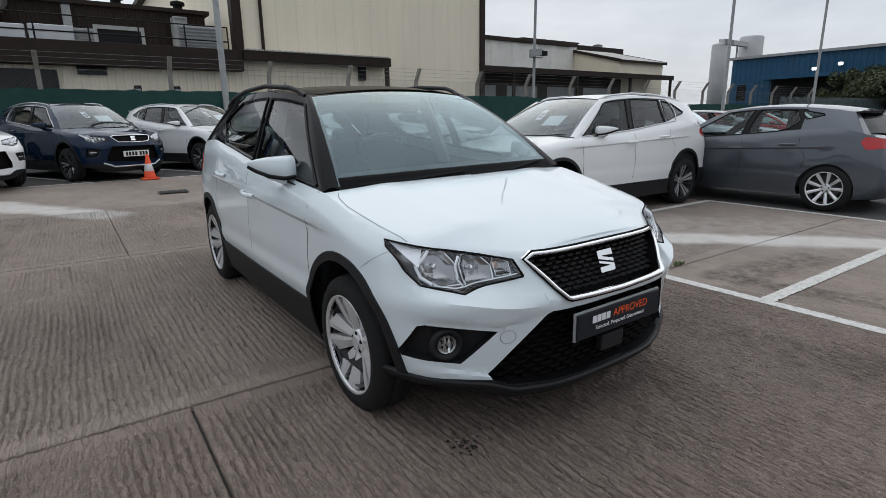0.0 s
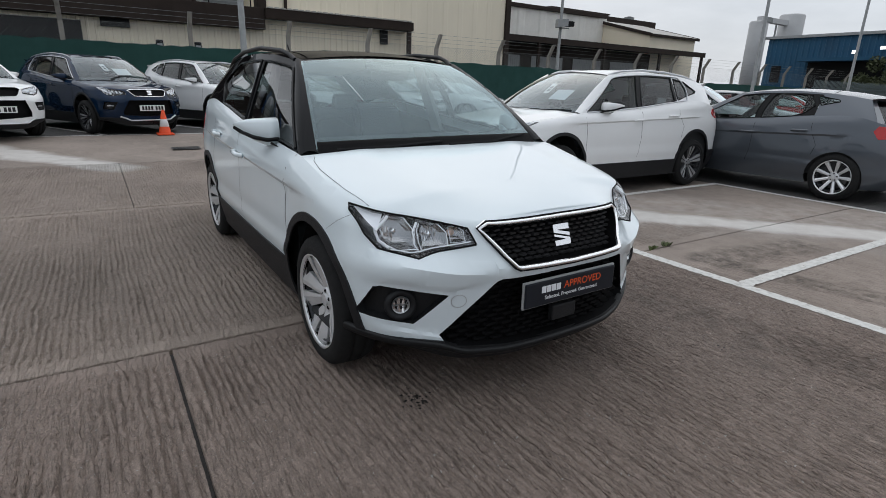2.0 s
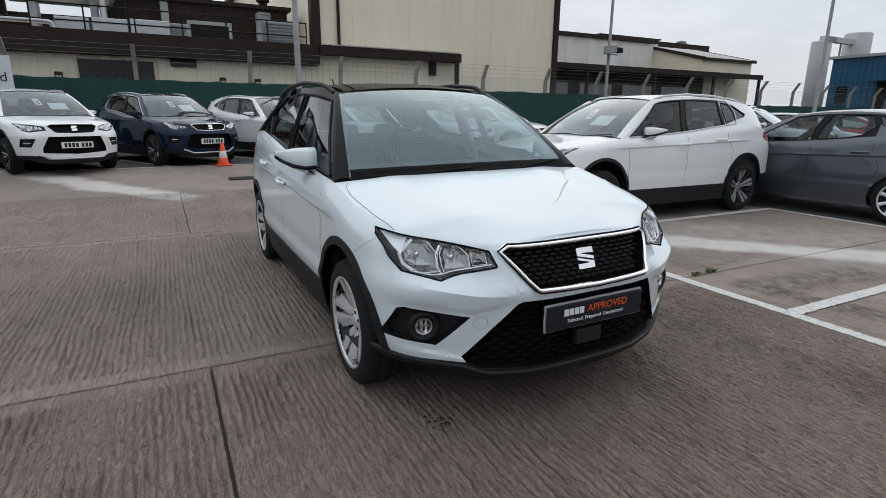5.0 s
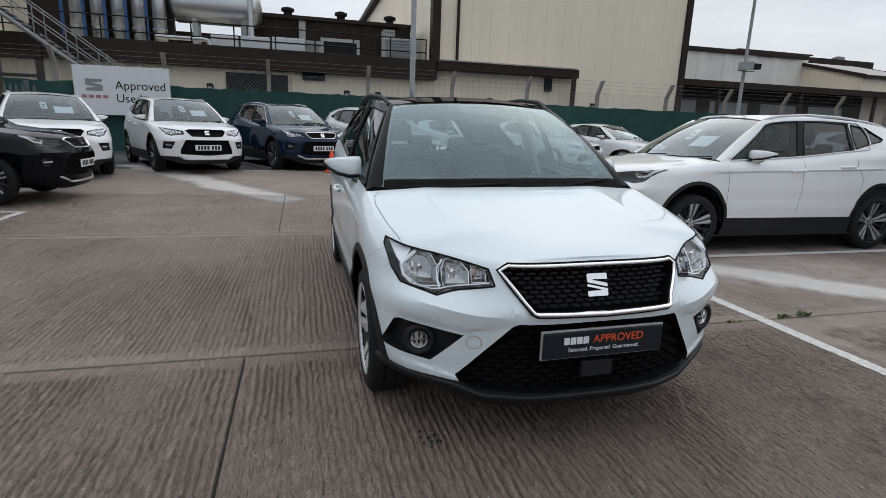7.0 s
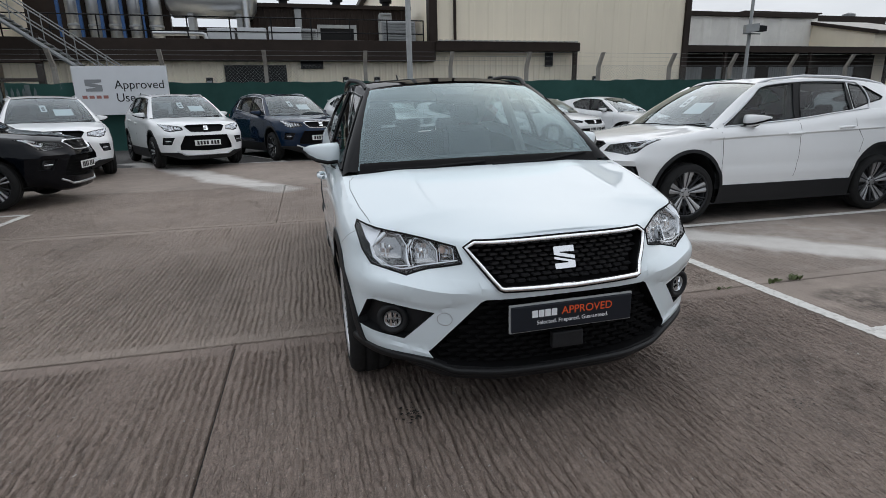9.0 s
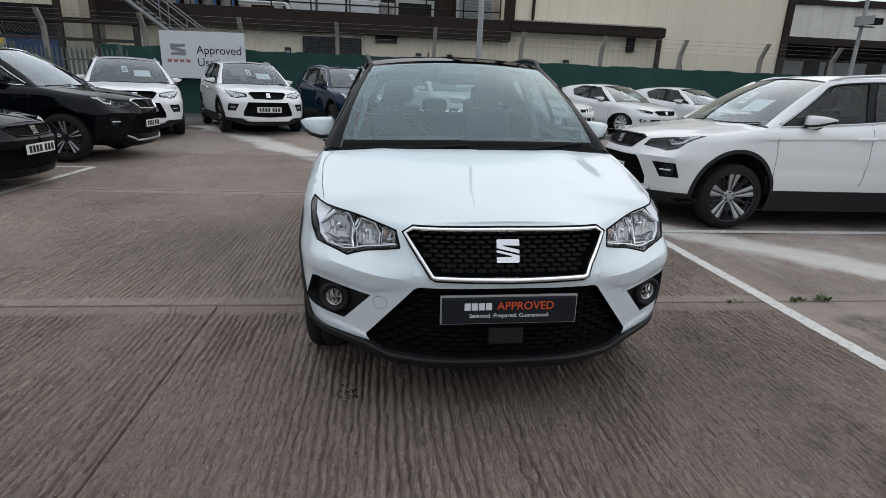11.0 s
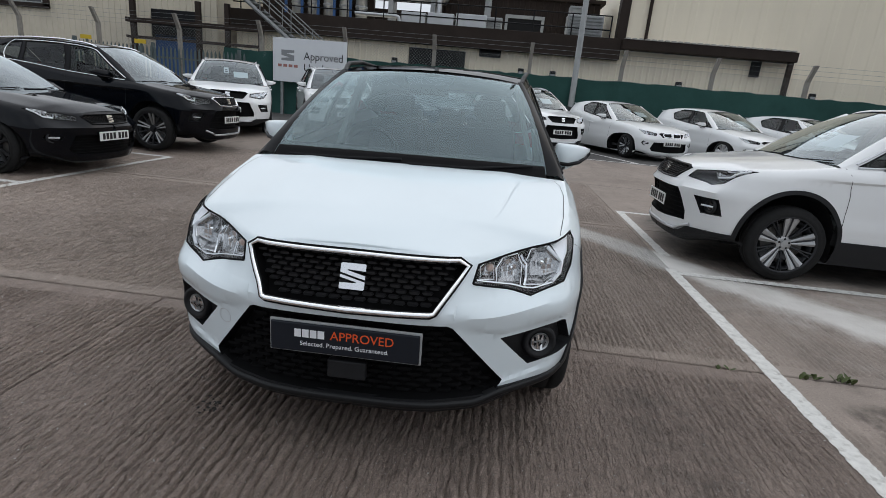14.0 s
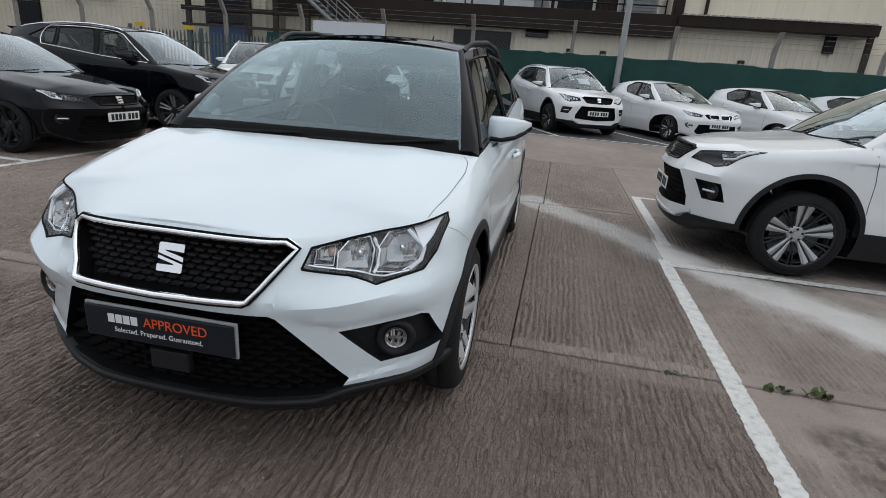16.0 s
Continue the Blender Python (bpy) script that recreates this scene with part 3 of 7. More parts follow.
for y0, y1, xs in ROWS_Y:
    cuts = [c for c in (xs - 4.98, xs - 2.49 * (2 if y0 > 1 else 1.0), xs, xs + 2.49) if -6.4 < c < (0.9 if y0 == -2.35 else 1.9)]
    cuts = [-7.2] + sorted(set(round(c, 3) for c in cuts)) + [LANE]
    near = -2.5 < y0 < 1.3
    for x0, x1 in zip(cuts, cuts[1:]):
        if x1 - x0 > 0.3:
            fine_ = near and x1 > -3.9
            seam = 0.008 if y0 == -2.35 else 0.005
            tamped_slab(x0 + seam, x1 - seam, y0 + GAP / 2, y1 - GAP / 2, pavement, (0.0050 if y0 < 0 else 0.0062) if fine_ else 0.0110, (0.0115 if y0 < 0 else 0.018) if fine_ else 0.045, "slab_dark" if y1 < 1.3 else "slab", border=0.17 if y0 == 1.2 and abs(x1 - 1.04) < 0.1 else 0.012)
part("joint_filler", box(-7.2, LANE, -9.4, 8.2, -0.06, -0.034), M["joint"], pavement)
bays = thing("pavement", "smooth dirty concrete under the parking bays", "pavement", kind="structure")
for y0, y1 in ((-9.4, -2.35), (-2.35, 1.2), (1.2, 4.72), (4.72, 8.2)):
    near = y0 in (-2.35, 1.2)
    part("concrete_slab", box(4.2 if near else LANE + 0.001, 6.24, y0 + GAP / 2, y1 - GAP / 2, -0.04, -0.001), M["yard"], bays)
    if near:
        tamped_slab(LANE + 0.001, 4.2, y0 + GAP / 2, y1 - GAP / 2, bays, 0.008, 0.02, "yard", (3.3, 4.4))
    part("concrete_slab", box(6.24 + GAP, 26, y0 + GAP / 2, y1 - GAP / 2, -0.04, -0.001), M["asphalt"], bays)
    part("concrete_slab", box(-16, -7.2 - GAP, y0 + GAP / 2, y1 - GAP / 2, -0.04, -0.001), M["yard"], bays)

BACK_Z = 0.15
bm = bmesh.new()
rows = []
for y, z in ((8.206, 0.0), (8.9, 0.02), (9.6, 0.06), (10.4, 0.11), (11.1, 0.143), (11.3, BACK_Z)):
    rows.append([bm.verts.new((x, y, z)) for x in (-16, -9, -4, 0, 4, 8, 14, 26)])
for a, b in zip(rows, rows[1:]):
    for i in range(7):
        bm.faces.new((a[i], a[i + 1], b[i + 1], b[i]))
tagged(part("road", bm, M["yard"], smooth=True), "smooth concrete apron sloping up to the rear bays", "road", kind="structure")
tagged(part("pavement", box(-40, 60, 11.3, 24.5, -0.02, BACK_Z), M["asphalt"]), "dark asphalt under the rear parking bays", "pavement", kind="structure")


Z = 0.0035
for nm, x0, x1, y0, y1 in [
    ("bay_line", 2.07, 2.17, -9, 3.14), ("bay_line", 2.17, 6.2, 0.27, 0.37), ("bay_line", 2.17, 6.2, 2.98, 3.08),
    ("bay_line", 2.16, 2.26, 3.60, 5.80), ("bay_line", 2.26, 6.2, 5.70, 5.80), ("bay_line", 6.2, 6.3, -6, 3.08),
    ("bay_line", 2.17, 6.2, -2.43, -2.33), ("bay_line", -4.76, -4.66, -3, 6.40), ("bay_line", -9.5, -4.76, 6.33, 6.43),
    ("bay_line", -9.5, -4.76, 3.6, 3.7), ("bay_line", 6.3, 11, -0.2, -0.1),
]:
    bm = bmesh.new()
    strip(bm, x0, x1, y0, y1, Z)
    tagged(part(nm, bm, M["line"]), "worn white painted parking bay line on concrete", "line", "parking bay lines", "structure")


bm = bmesh.new()
strip(bm, -4.2, 7.5, 11.32, 11.41, BACK_Z + Z)
bay = tagged(part("bay_line", bm, M["line"]), "worn white painted parking bay line on concrete", "line", "parking bay lines", "structure")
bay.matrix_basis = pose(0, 0, 0, 0, 0, 1.2)
for x in (-4.6, -1.9, 0.75, 3.4, 6.1):
    bm = bmesh.new()
    strip(bm, -0.05, 0.05, 0, 3.2, 0)
    bay = tagged(part("bay_line", bm, M["line"]), "worn white painted parking bay line on asphalt", "line", "parking bay lines", "structure")
    bay.matrix_basis = pose(x + 0.4, 11.45 + x * 0.02, BACK_Z + Z, 0, 0, 25)


# ---- fence ----
FY = 17.6
fence = thing("perimeter_fence", "chain-link fence on cranked concrete posts with green screen", "fence")
xs = [-20.6, -17.5, -14.4, -11.3, -8.25, -5.2, -2.09, 1.2, 4.25, 7.18, 10.15, 13.28] + [16.15 + 3.0 * k for k in range(11)]
for x in xs:
    bm = bmesh.new()
    add_prism(bm, [(x - 0.06, FY - 0.06, 0.1), (x + 0.06, FY - 0.06, 0.1), (x + 0.06, FY + 0.06, 0.1), (x - 0.06, FY + 0.06, 0.1)], (0, 0, 2.63))
    add_prism(bm, [(x - 0.06, FY - 0.06, 2.72), (x + 0.06, FY - 0.06, 2.72), (x + 0.06, FY + 0.06, 2.72), (x - 0.06, FY + 0.06, 2.72)], (0, -0.3, 0.5))
    bmesh.ops.recalc_face_normals(bm, faces=bm.faces[:])
    part("fence_post", bm, M["post"], fence)
bm = bmesh.new()
rng = random.Random(2)
cols = [(-9.6 + 0.25 * i) for i in range(int(53 / 0.25))]
grid = [[bm.verts.new((x, FY - 0.09 + 0.02 * math.sin(x * 2.1) + rng.uniform(-0.008, 0.008), z + (rng.uniform(-0.03, 0.03) - 0.3 * min(1, max(0, (x - 16) / 6)) if z > 2 else 0))) for z in (0.16, 0.8, 1.5, 2.24)] for x in cols]
for a, b in zip(grid, grid[1:]):
    for i in range(3):
        bm.faces.new((a[i], b[i], b[i + 1], a[i + 1]))
part("windbreak_screen", bm, M["green_screen"], fence, "dark green windbreak fabric", smooth=True)
bm = bmesh.new()
for i in range(int(56 / 0.11)):
    x = -14.0 + 0.11 * i
    for d in (1, -1):
        p, q = Vector((x, FY - 0.065, 2.05)), Vector((x + d * 0.72, FY - 0.065, 2.78))
        n = Vector((0, 1, 0))
        s = (q - p).cross(n).normalized() * 0.0023
        bm.faces.new([bm.verts.new(v) for v in (p - s, p + s, q + s, q - s)])
tagged(part("wire_mesh", bm, M["galv"], fence, "galvanised diamond wire mesh"), kind="stuff")
for zz, dy in ((2.78, -0.07), (2.92, -0.2), (3.06, -0.28), (3.19, -0.36)):
    part("strand_wire", tube([(-23, FY + dy, zz), (46, FY + dy, zz)], 0.0035, 5), M["galv"], fence)

# ---- buildings behind the fence ----
def ribbed_wall(x0, x1, y, z0, z1, pitch=0.3, depth=0.035, m=None):
    """Profiled metal cladding facing -y."""
    bm = bmesh.new()
    pts = []
    n = max(1, round((x1 - x0) / pitch))
    w = (x1 - x0) / n
    for i in range(n):
        x = x0 + i * w
        pts += [(x, y), (x + w * 0.62, y), (x + w * 0.7, y - depth), (x + w * 0.92, y - depth)]
    pts.append((x1, y))
    lo = [bm.verts.new((px, py, z0) if m is None else m @ Vector((px, py, z0))) for px, py in pts]
    hi = [bm.verts.new((px, py, z1) if m is None else m @ Vector((px, py, z1))) for px, py in pts]
    for i in range(len(pts) - 1):
        bm.faces.new((lo[i], lo[i + 1], hi[i + 1], hi[i]))
    return bm


factory = thing("factory_building", "cream-clad factory with brown fascia and rooftop plant deck", "building")
part("wall", ribbed_wall(-13.0, 13.0, 25.3, 0, 3.75), M["cream"], factory)
part("wall", box(-13, 13, 25.35, 40, 0, 4.15), M["cream"], factory)
part("fascia", box(-13.2, 5.45, 24.75, 25.4, 3.52, 4.42, bevel=0.015), M["brown"], factory)
part("canopy", box(5.45, 13.05, 24.6, 25.45, 4.0, 4.42, bevel=0.015), M["brown"], factory)
for i in range(26):
    part("roof_rib", box(5.6 + i * 0.285, 5.6 + i * 0.285 + 0.17, 24.55, 25.45, 4.42, 4.48), M["roof_sheet"], factory)
part("canopy_post", box(12.75, 12.95, 24.65, 24.85, 0, 4.0, bevel=0.01), M["brown"], factory)
for x0, x1, z0, z1 in ((-4.3, -1.6, 2.0, 3.35), (-0.95, 0.08, 3.2, 3.6), (11.4, 11.8, 3.3, 4.0)):
    part("dark_opening", box(x0, x1, 25.1, 25.28, z0, z1, bevel=0.02), M["black_steel"], factory)
for x in (-5.0, 1.1, 2.6, 8.4, 14.4):
    w = thing("wall_light", "small dark bulkhead wall light on the cladding", "wall light", "bulkhead wall lights")
    yy = 25.26 if x < 13 else 25.4
    part("housing", box(x - 0.14, x + 0.14, yy - 0.14, yy, 2.55, 2.82, bevel=0.03), M["black_steel"], w)
    part("lens", box(x - 0.1, x + 0.1, yy - 0.155, yy - 0.138, 2.57, 2.68, bevel=0.005), M["grey_paint"], w)
hall = thing("warehouse", "tall cream-clad warehouse with dark brown corner trims", "building")
part("wall", ribbed_wall(5.7, 19.8, 25.55, 0, 11.5, pitch=1.0, depth=0.02), M["cream"], hall)
part("wall", box(5.7, 19.8, 25.6, 60, 0, 11.5), M["cream"], hall)
for x0, x1 in ((5.3, 5.72), (19.78, 20.12)):
    part("corner_trim", box(x0, x1, 25.4, 26.0, 0, 11.5, bevel=0.02), M["brown"], hall)
part("downpipe", tube([(6.62, 25.45, 4.4), (6.62, 25.45, 11.5)], 0.075, 10), M["brown"], hall)
part("roof", box(5.2, 20.2, 25.3, 60, 11.5, 11.9), M["brown"], hall)

# rooftop deck
rail = thing("deck_railing", "dark steel pipe railing along the roof deck", "railing")
for zz in (4.75, 5.35):
    part("rail", tube([(-13, 24.95, zz), (4.9, 24.95, zz)], 0.028, 8), M["black_steel"], rail)
for i in range(11):
    part("baluster", tube([(4.9 - i * 1.75, 24.95, 4.2), (4.9 - i * 1.75, 24.95, 5.36)], 0.03, 8), M["black_steel"], rail)
penthouse = thing("plant_room", "dark brown clad rooftop plant room", "building")
part("wall", ribbed_wall(-3.4, 4.9, 29.0, 4.15, 6.46), M["brown"], penthouse)
part("wall", box(-3.4, 4.9, 29.05, 34, 4.15, 6.46), M["brown"], penthouse)
part("roof", box(-3.6, 5.1, 28.8, 34.2, 6.46, 6.64), M["brown"], penthouse)
for x in (-1.6, 1.2, 3.9):
    part("roof_vent", lathe([(0.22, 0), (0.22, 0.35), (0.34, 0.36), (0.34, 0.5), (0.1, 0.58)], 14, m=pose(x, 30, 6.64)), M["black_steel"], penthouse)
part("wall", box(-13.0, -3.4, 30.0, 30.3, 4.15, 5.6), M["brown"], penthouse)
part("wall", box(-13.0, -6.9, 28.3, 28.6, 4.15, 8.4), M["brown"], penthouse)
door = thing("plant_door", "dark doorway with a pale grey frame", "doorway", kind="structure")
part("frame", prism([(0.05, 28.9, 4.2), (0.2, 28.9, 4.2), (0.2, 28.9, 5.48), (1.95, 28.9, 5.48), (1.95, 28.9, 4.2), (2.1, 28.9, 4.2), (2.1, 28.9, 5.65), (0.05, 28.9, 5.65)], (0, -0.1, 0)), M["grey_paint"], door)
part("leaf", box(0.2, 1.95, 28.86, 28.92, 4.2, 5.48), M["black_steel"], door)


def ac_unit(x, y, z, w, d, h, n, label):
    u = thing("ventilation_unit", label, "ventilation unit")
    part("casing", box(x, x + w, y, y + d, z, z + h, bevel=0.03), M["grey_paint"], u)
    for i in range(n):
        zz = z + 0.12 + (h - 0.24) * i / (n - 1)
        part("louvre", box(x + 0.08, x + w - 0.08, y - 0.05, y - 0.004, zz - 0.012, zz + 0.03), M["galv"], u)
    return u


ac_unit(3.0, 25.6, 4.2, 1.65, 1.0, 1.22, 8, "pale grey louvred air handling unit on the deck")
ac_unit(-1.0, 26.4, 4.2, 0.95, 0.9, 0.92, 8, "dull grey louvred vent box on the deck")
ac_unit(3.25, 27.9, 4.2, 0.62, 0.8, 1.95, 4, "tall white steel cabinet on the deck")
flue = thing("flue_column", "white square flue column before the plant room", "flue")
part("column", box(-1.05, -0.72, 28.2, 28.5, 4.2, 6.3, bevel=0.02), M["grey_paint"], flue)
part("cap", box(-1.12, -0.65, 28.13, 28.57, 6.3, 6.38, bevel=0.01), M["black_steel"], flue)

vessel = thing("storage_vessel", "large horizontal silver pressure vessel on saddles", "tank")
part("shell", lathe([(0.02, -0.3), (0.5, -0.24), (0.85, 0), (0.85, 3.6), (0.5, 3.84), (0.02, 3.9)], 28, "x", pose(-6.7, 28.2, 6.6)), M["silver"], vessel, smooth=True)
for x in (-6.0, -3.8):
    part("saddle", box(x, x + 0.25, 27.7, 28.7, 4.15, 5.95), M["grey_paint"], vessel)
part("pipe", tube([(-3.3, 27.4, 4.2), (-3.3, 27.4, 7.8)], 0.14, 12), M["silver"], vessel)
for i, (x, w, h) in enumerate(((-5.0, 1.2, 0.85), (-3.7, 1.3, 0.9), (-2.3, 1.5, 0.95))):
    d = thing("duct_box", "silver insulated duct section on the roof deck", "duct", "duct sections")
    part("casing", box(x, x + w, 26.2, 27.2, 4.2, 4.2 + h, bevel=0.03), M["silver"], d)
    for zz in (4.45, 4.85):
        part("band", box(x - 0.015, x + w + 0.015, 26.18, 27.22, zz, zz + 0.04), M["grey_paint"], d)
pipe = thing("duct_pipe", "white insulated pipe along the deck", "pipe")
part("run", tube([(-7.2, 25.8, 4.75), (-5.2, 25.8, 4.75)], 0.1, 12), M["silver"], pipe)
part("elbow", tube([(-5.2, 25.8, 4.75), (-5.05, 25.8, 4.7), (-5.0, 25.8, 4.5), (-5.0, 25.8, 4.2)], 0.1, 12), M["silver"], pipe)
for k in range(5):
    x = -11.2 + k * 0.85
    c = thing("coolant_tank", "upright silver tank inside a blue steel frame", "tank", "framed upright tanks")
    part("shell", lathe([(0.3, 4.4), (0.3, 7.2), (0.2, 7.4)], 18, m=pose(x + 0.42, 27.6, 0)), M["silver"], c, smooth=True)
    part("ring", lathe([(0.32, 5.2), (0.33, 5.25), (0.32, 5.3)], 18, m=pose(x + 0.42, 27.6, 0)), M["grey_paint"], c)
    part("frame_post", box(x - 0.06, x + 0.06, 27.0, 27.12, 4.2, 7.6), M["blue_frame"], c)
    part("frame_beam", box(x, x + 0.85, 27.0, 27.1, 4.45, 4.6), M["blue_frame"], c)

stair = thing("steel_staircase", "grey galvanised outdoor stair with pipe handrails", "staircase")
for y in (23.2, 24.2):
    part("stringer", tube([(-14.0, y, 6.45), (-5.6, y, 0.2)], 0.09, 6), M["galv"], stair)
    for dz in (0.55, 1.05):
        part("handrail", tube([(-16.5, y, 6.5 + dz), (-14.0, y, 6.5 + dz), (-5.6, y, 0.25 + dz)], 0.025, 8), M["galv"], stair)
    for i in range(9):
        f = i / 8
        x, z = -14.0 + 8.4 * f, 6.45 - 6.25 * f
        part("baluster", tube([(x, y, z), (x, y, z + 1.1)], 0.022, 8), M["galv"], stair)
for i in range(34):
    f = (i + 0.5) / 34
    x, z = -14.0 + 8.4 * f, 6.47 - 6.25 * f
    part("tread", box(x - 0.14, x + 0.14, 23.25, 24.15, z, z + 0.03), M["galv"], stair)
part("landing", box(-16.5, -13.9, 23.2, 24.6, 6.4, 6.5), M["galv"], stair)

annex = thing("annex_building", "cream corrugated annex with dark steel gantry", "building")
part("wall", ribbed_wall(-34, -13.3, 24.0, 0, 7.0), M["annex_wall"], annex)
part("wall", box(-34, -13.3, 24.05, 40, 0, 7.0), M["annex_wall"], annex)
part("roof", box(-34.2, -13.1, 23.8, 40, 7.0, 7.2), M["brown"], annex)
for x0, x1, z0, z1, mm in ((-16.5, -14.1, 2.75, 4.0, "black_steel"), (-16.35, -14.25, 0.1, 2.9, "blue_frame"), (-24.45, -22.0, 3.86, 5.1, "dark_glass"), (-31.0, -28.0, 3.86, 5.1, "dark_glass"), (-27.8, -26.3, 0.1, 3.5, "black_steel")):
    part("opening", box(x0, x1, 23.84, 23.97, z0, z1, bevel=0.02), M[mm], annex)
for x0, x1 in ((-24.45, -22.0), (-31.0, -28.0)):
    for i in range(4):
        x = x0 + (x1 - x0) * i / 3
        part("mullion", box(x - 0.03, x + 0.03, 23.80, 23.84, 3.86, 5.1), M["grey_paint"], annex)
    for z in (3.86, 4.5, 5.1):
        part("transom", box(x0 + 0.03, x1 - 0.03, 23.805, 23.838, z - 0.025, z + 0.025), M["grey_paint"], annex)
    part("surround", box(x0 - 0.28, x0 - 0.04, 23.82, 23.97, 3.7, 5.3), M["brown"], annex)
    part("surround", box(x1 + 0.04, x1 + 0.28, 23.82, 23.97, 3.7, 5.3), M["brown"], annex)
    part("surround", box(x0 - 0.28, x1 + 0.28, 23.82, 23.97, 3.62, 3.82), M["brown"], annex)
for x in (-17.2, -14.0, -12.6, -11.0):
    part("column", box(x, x + 0.22, 23.3, 23.5, 0, 4.4, bevel=0.01), M["brown"], annex)
part("beam", box(-17.4, -10.8, 23.25, 23.5, 3.3, 3.5, bevel=0.01), M["brown"], annex)
part("beam", box(-17.4, -10.8, 23.25, 23.5, 2.6, 2.72, bevel=0.01), M["brown"], annex)

pal = thing("palisade_fence", "grey-green steel palisade fence with pointed pales", "fence")
for i in range(44):
    x = -15.2 + i * 0.15
    part("pale", prism([(x, 17.2, 0.2), (x + 0.07, 17.2, 0.2), (x + 0.07, 17.2, 1.98), (x + 0.035, 17.2, 2.1), (x, 17.2, 1.98)], (0, 0.02, 0)), M["palisade"], pal)
for zz in (0.4, 1.7):
    part("rail", box(-15.3, -8.5, 17.22, 17.27, zz, zz + 0.05), M["palisade"], pal)
for x in (-15.2, -12.2, -9.0):
    part("post", box(x, x + 0.1, 17.27, 17.37, 0.13, 2.2), M["palisade"], pal)

far_pal = thing("palisade_fence", "pale grey-green palisade fence by the blue shed", "fence")
x = 37.0
first = part("pale", prism([(x, 15.6, 0.0), (x + 0.09, 15.6, 0.0), (x + 0.09, 15.6, 2.28), (x + 0.045, 15.6, 2.42), (x, 15.6, 2.28)], (0, 0.02, 0)), M["palisade"], far_pal)
for i in range(1, 120):
    pale = new("pale", first.data)
    pale.parent, pale.location = far_pal, (0.17 * i, 0, 0)
for zz in (0.5, 1.9):
    part("rail", box(36.9, 57.4, 15.63, 15.68, zz, zz + 0.06), M["palisade"], far_pal)

# sign board
sb = thing("sign_board", "large white used-car sign board on posts", "sign", at=pose(-6.34, 17.15, 0, 0, 0, -6))
part("board", box(-1.36, 1.36, -0.03, 0.03, 1.28, 2.72, bevel=0.008), M["sign"], sb)
for x in (-1.1, 1.0):
    part("post", box(x, x + 0.09, 0.03, 0.12, 0.13, 2.6), M["galv"], sb)
part("logo", prism([(-1.03, -0.034, 2.33), (-0.55, -0.034, 2.33), (-0.55, -0.034, 2.25), (-0.85, -0.034, 2.22), (-0.55, -0.034, 2.16), (-0.55, -0.034, 1.98), (-1.03, -0.034, 1.98), (-1.03, -0.034, 2.06), (-0.72, -0.034, 2.09), (-1.03, -0.034, 2.15)], (0, -0.004, 0)), M["sign_logo"], sb)
for i in range(4):
    part("logo_bar", box(-1.16 + i * 0.2, -1.02 + i * 0.2, -0.036, -0.031, 1.77, 1.86), M["sign_red"], sb)
writing("lettering", "Approved", 0.36, M["sign_ink"], pose(-0.2, -0.034, 2.16, 90), sb, align="LEFT")
writing("lettering", "Used", 0.36, M["sign_ink"], pose(-0.2, -0.034, 1.78, 90), sb, align="LEFT")

# lamp posts
def lamp_post(x, y, h, r=0.075, flood=0.0, label="tall galvanised tubular lamp column", z0=0.0):
    l = thing("lamp_post", label, "lamp post", "yard lamp columns")
    part("base_plate", box(x - 0.2, x + 0.2, y - 0.2, y + 0.2, z0 - 0.01, z0 + 0.03), M["galv"], l)
    part("column", tube([(x, y, z0 + 0.02), (x, y, 1.3)], r * 1.35, 14), M["galv"], l, smooth=True)
    part("mast", tube([(x, y, 1.3), (x, y, h)], r, 14, r1=r * 0.6), M["galv"], l, smooth=True)
    if flood:
        part("bracket", tube([(x - 0.5, y - 0.15, flood), (x + 0.5, y - 0.15, flood)], 0.03, 8), M["galv"], l)
        part("floodlight", prism([(x - 0.5, y - 0.3, flood), (x + 0.1, y - 0.5, flood + 0.1), (x + 0.1, y - 0.5, flood + 0.45), (x - 0.5, y - 0.3, flood + 0.4)], (0.1, 0.3, 0)), M["grey_paint"], l)
        part("floodlight", prism([(x + 0.1, y - 0.3, flood + 0.1), (x + 0.65, y - 0.4, flood + 0.1), (x + 0.65, y - 0.4, flood + 0.35), (x + 0.1, y - 0.3, flood + 0.4)], (0.0, 0.3, 0)), M["black_steel"], l)
    return l


lamp_post(2.73, 17.40, 17, 0.1, z0=BACK_Z)
lamp_post(20.95, 22, 16, 0.09, 4.6, "tall lamp column with floodlights half way up")
lamp_post(29.2, 15.2, 18, 0.09)
lamp_post(41.1, 15.3, 20, 0.09)

# low buildings further off
low = thing("depot_building", "off-white depot with brown canopy and sloping roofs", "building")
part("wall", ribbed_wall(20.2, 39.1, 35.3, 0, 7.7, 2.4, 0.06), M["white_wall"], low)
part("body", box(20.2, 39.1, 35.37, 50, 0, 7.7), M["white_wall"], low)
part("parapet", box(20.1, 39.3, 35.05, 50, 7.68, 7.98, bevel=0.02), M["brown"], low)
part("wall", prism([(39.08, 30, 0), (39.08, 30, 5.95), (39.08, 36, 7.4), (39.08, 36, 0)], (6.36, 0, 0)), M["cream"], low)
part("roof", prism([(38.95, 29.75, 5.97), (38.95, 36.1, 7.5), (38.95, 36.1, 7.62), (38.95, 29.75, 6.09)], (6.65, 0, 0)), M["roof_sheet"], low)
part("verge_trim", prism([(38.88, 29.7, 5.86), (38.88, 36.1, 7.40), (38.88, 36.1, 7.66), (38.88, 29.7, 6.12)], (0.07, 0, 0)), M["brown"], low)
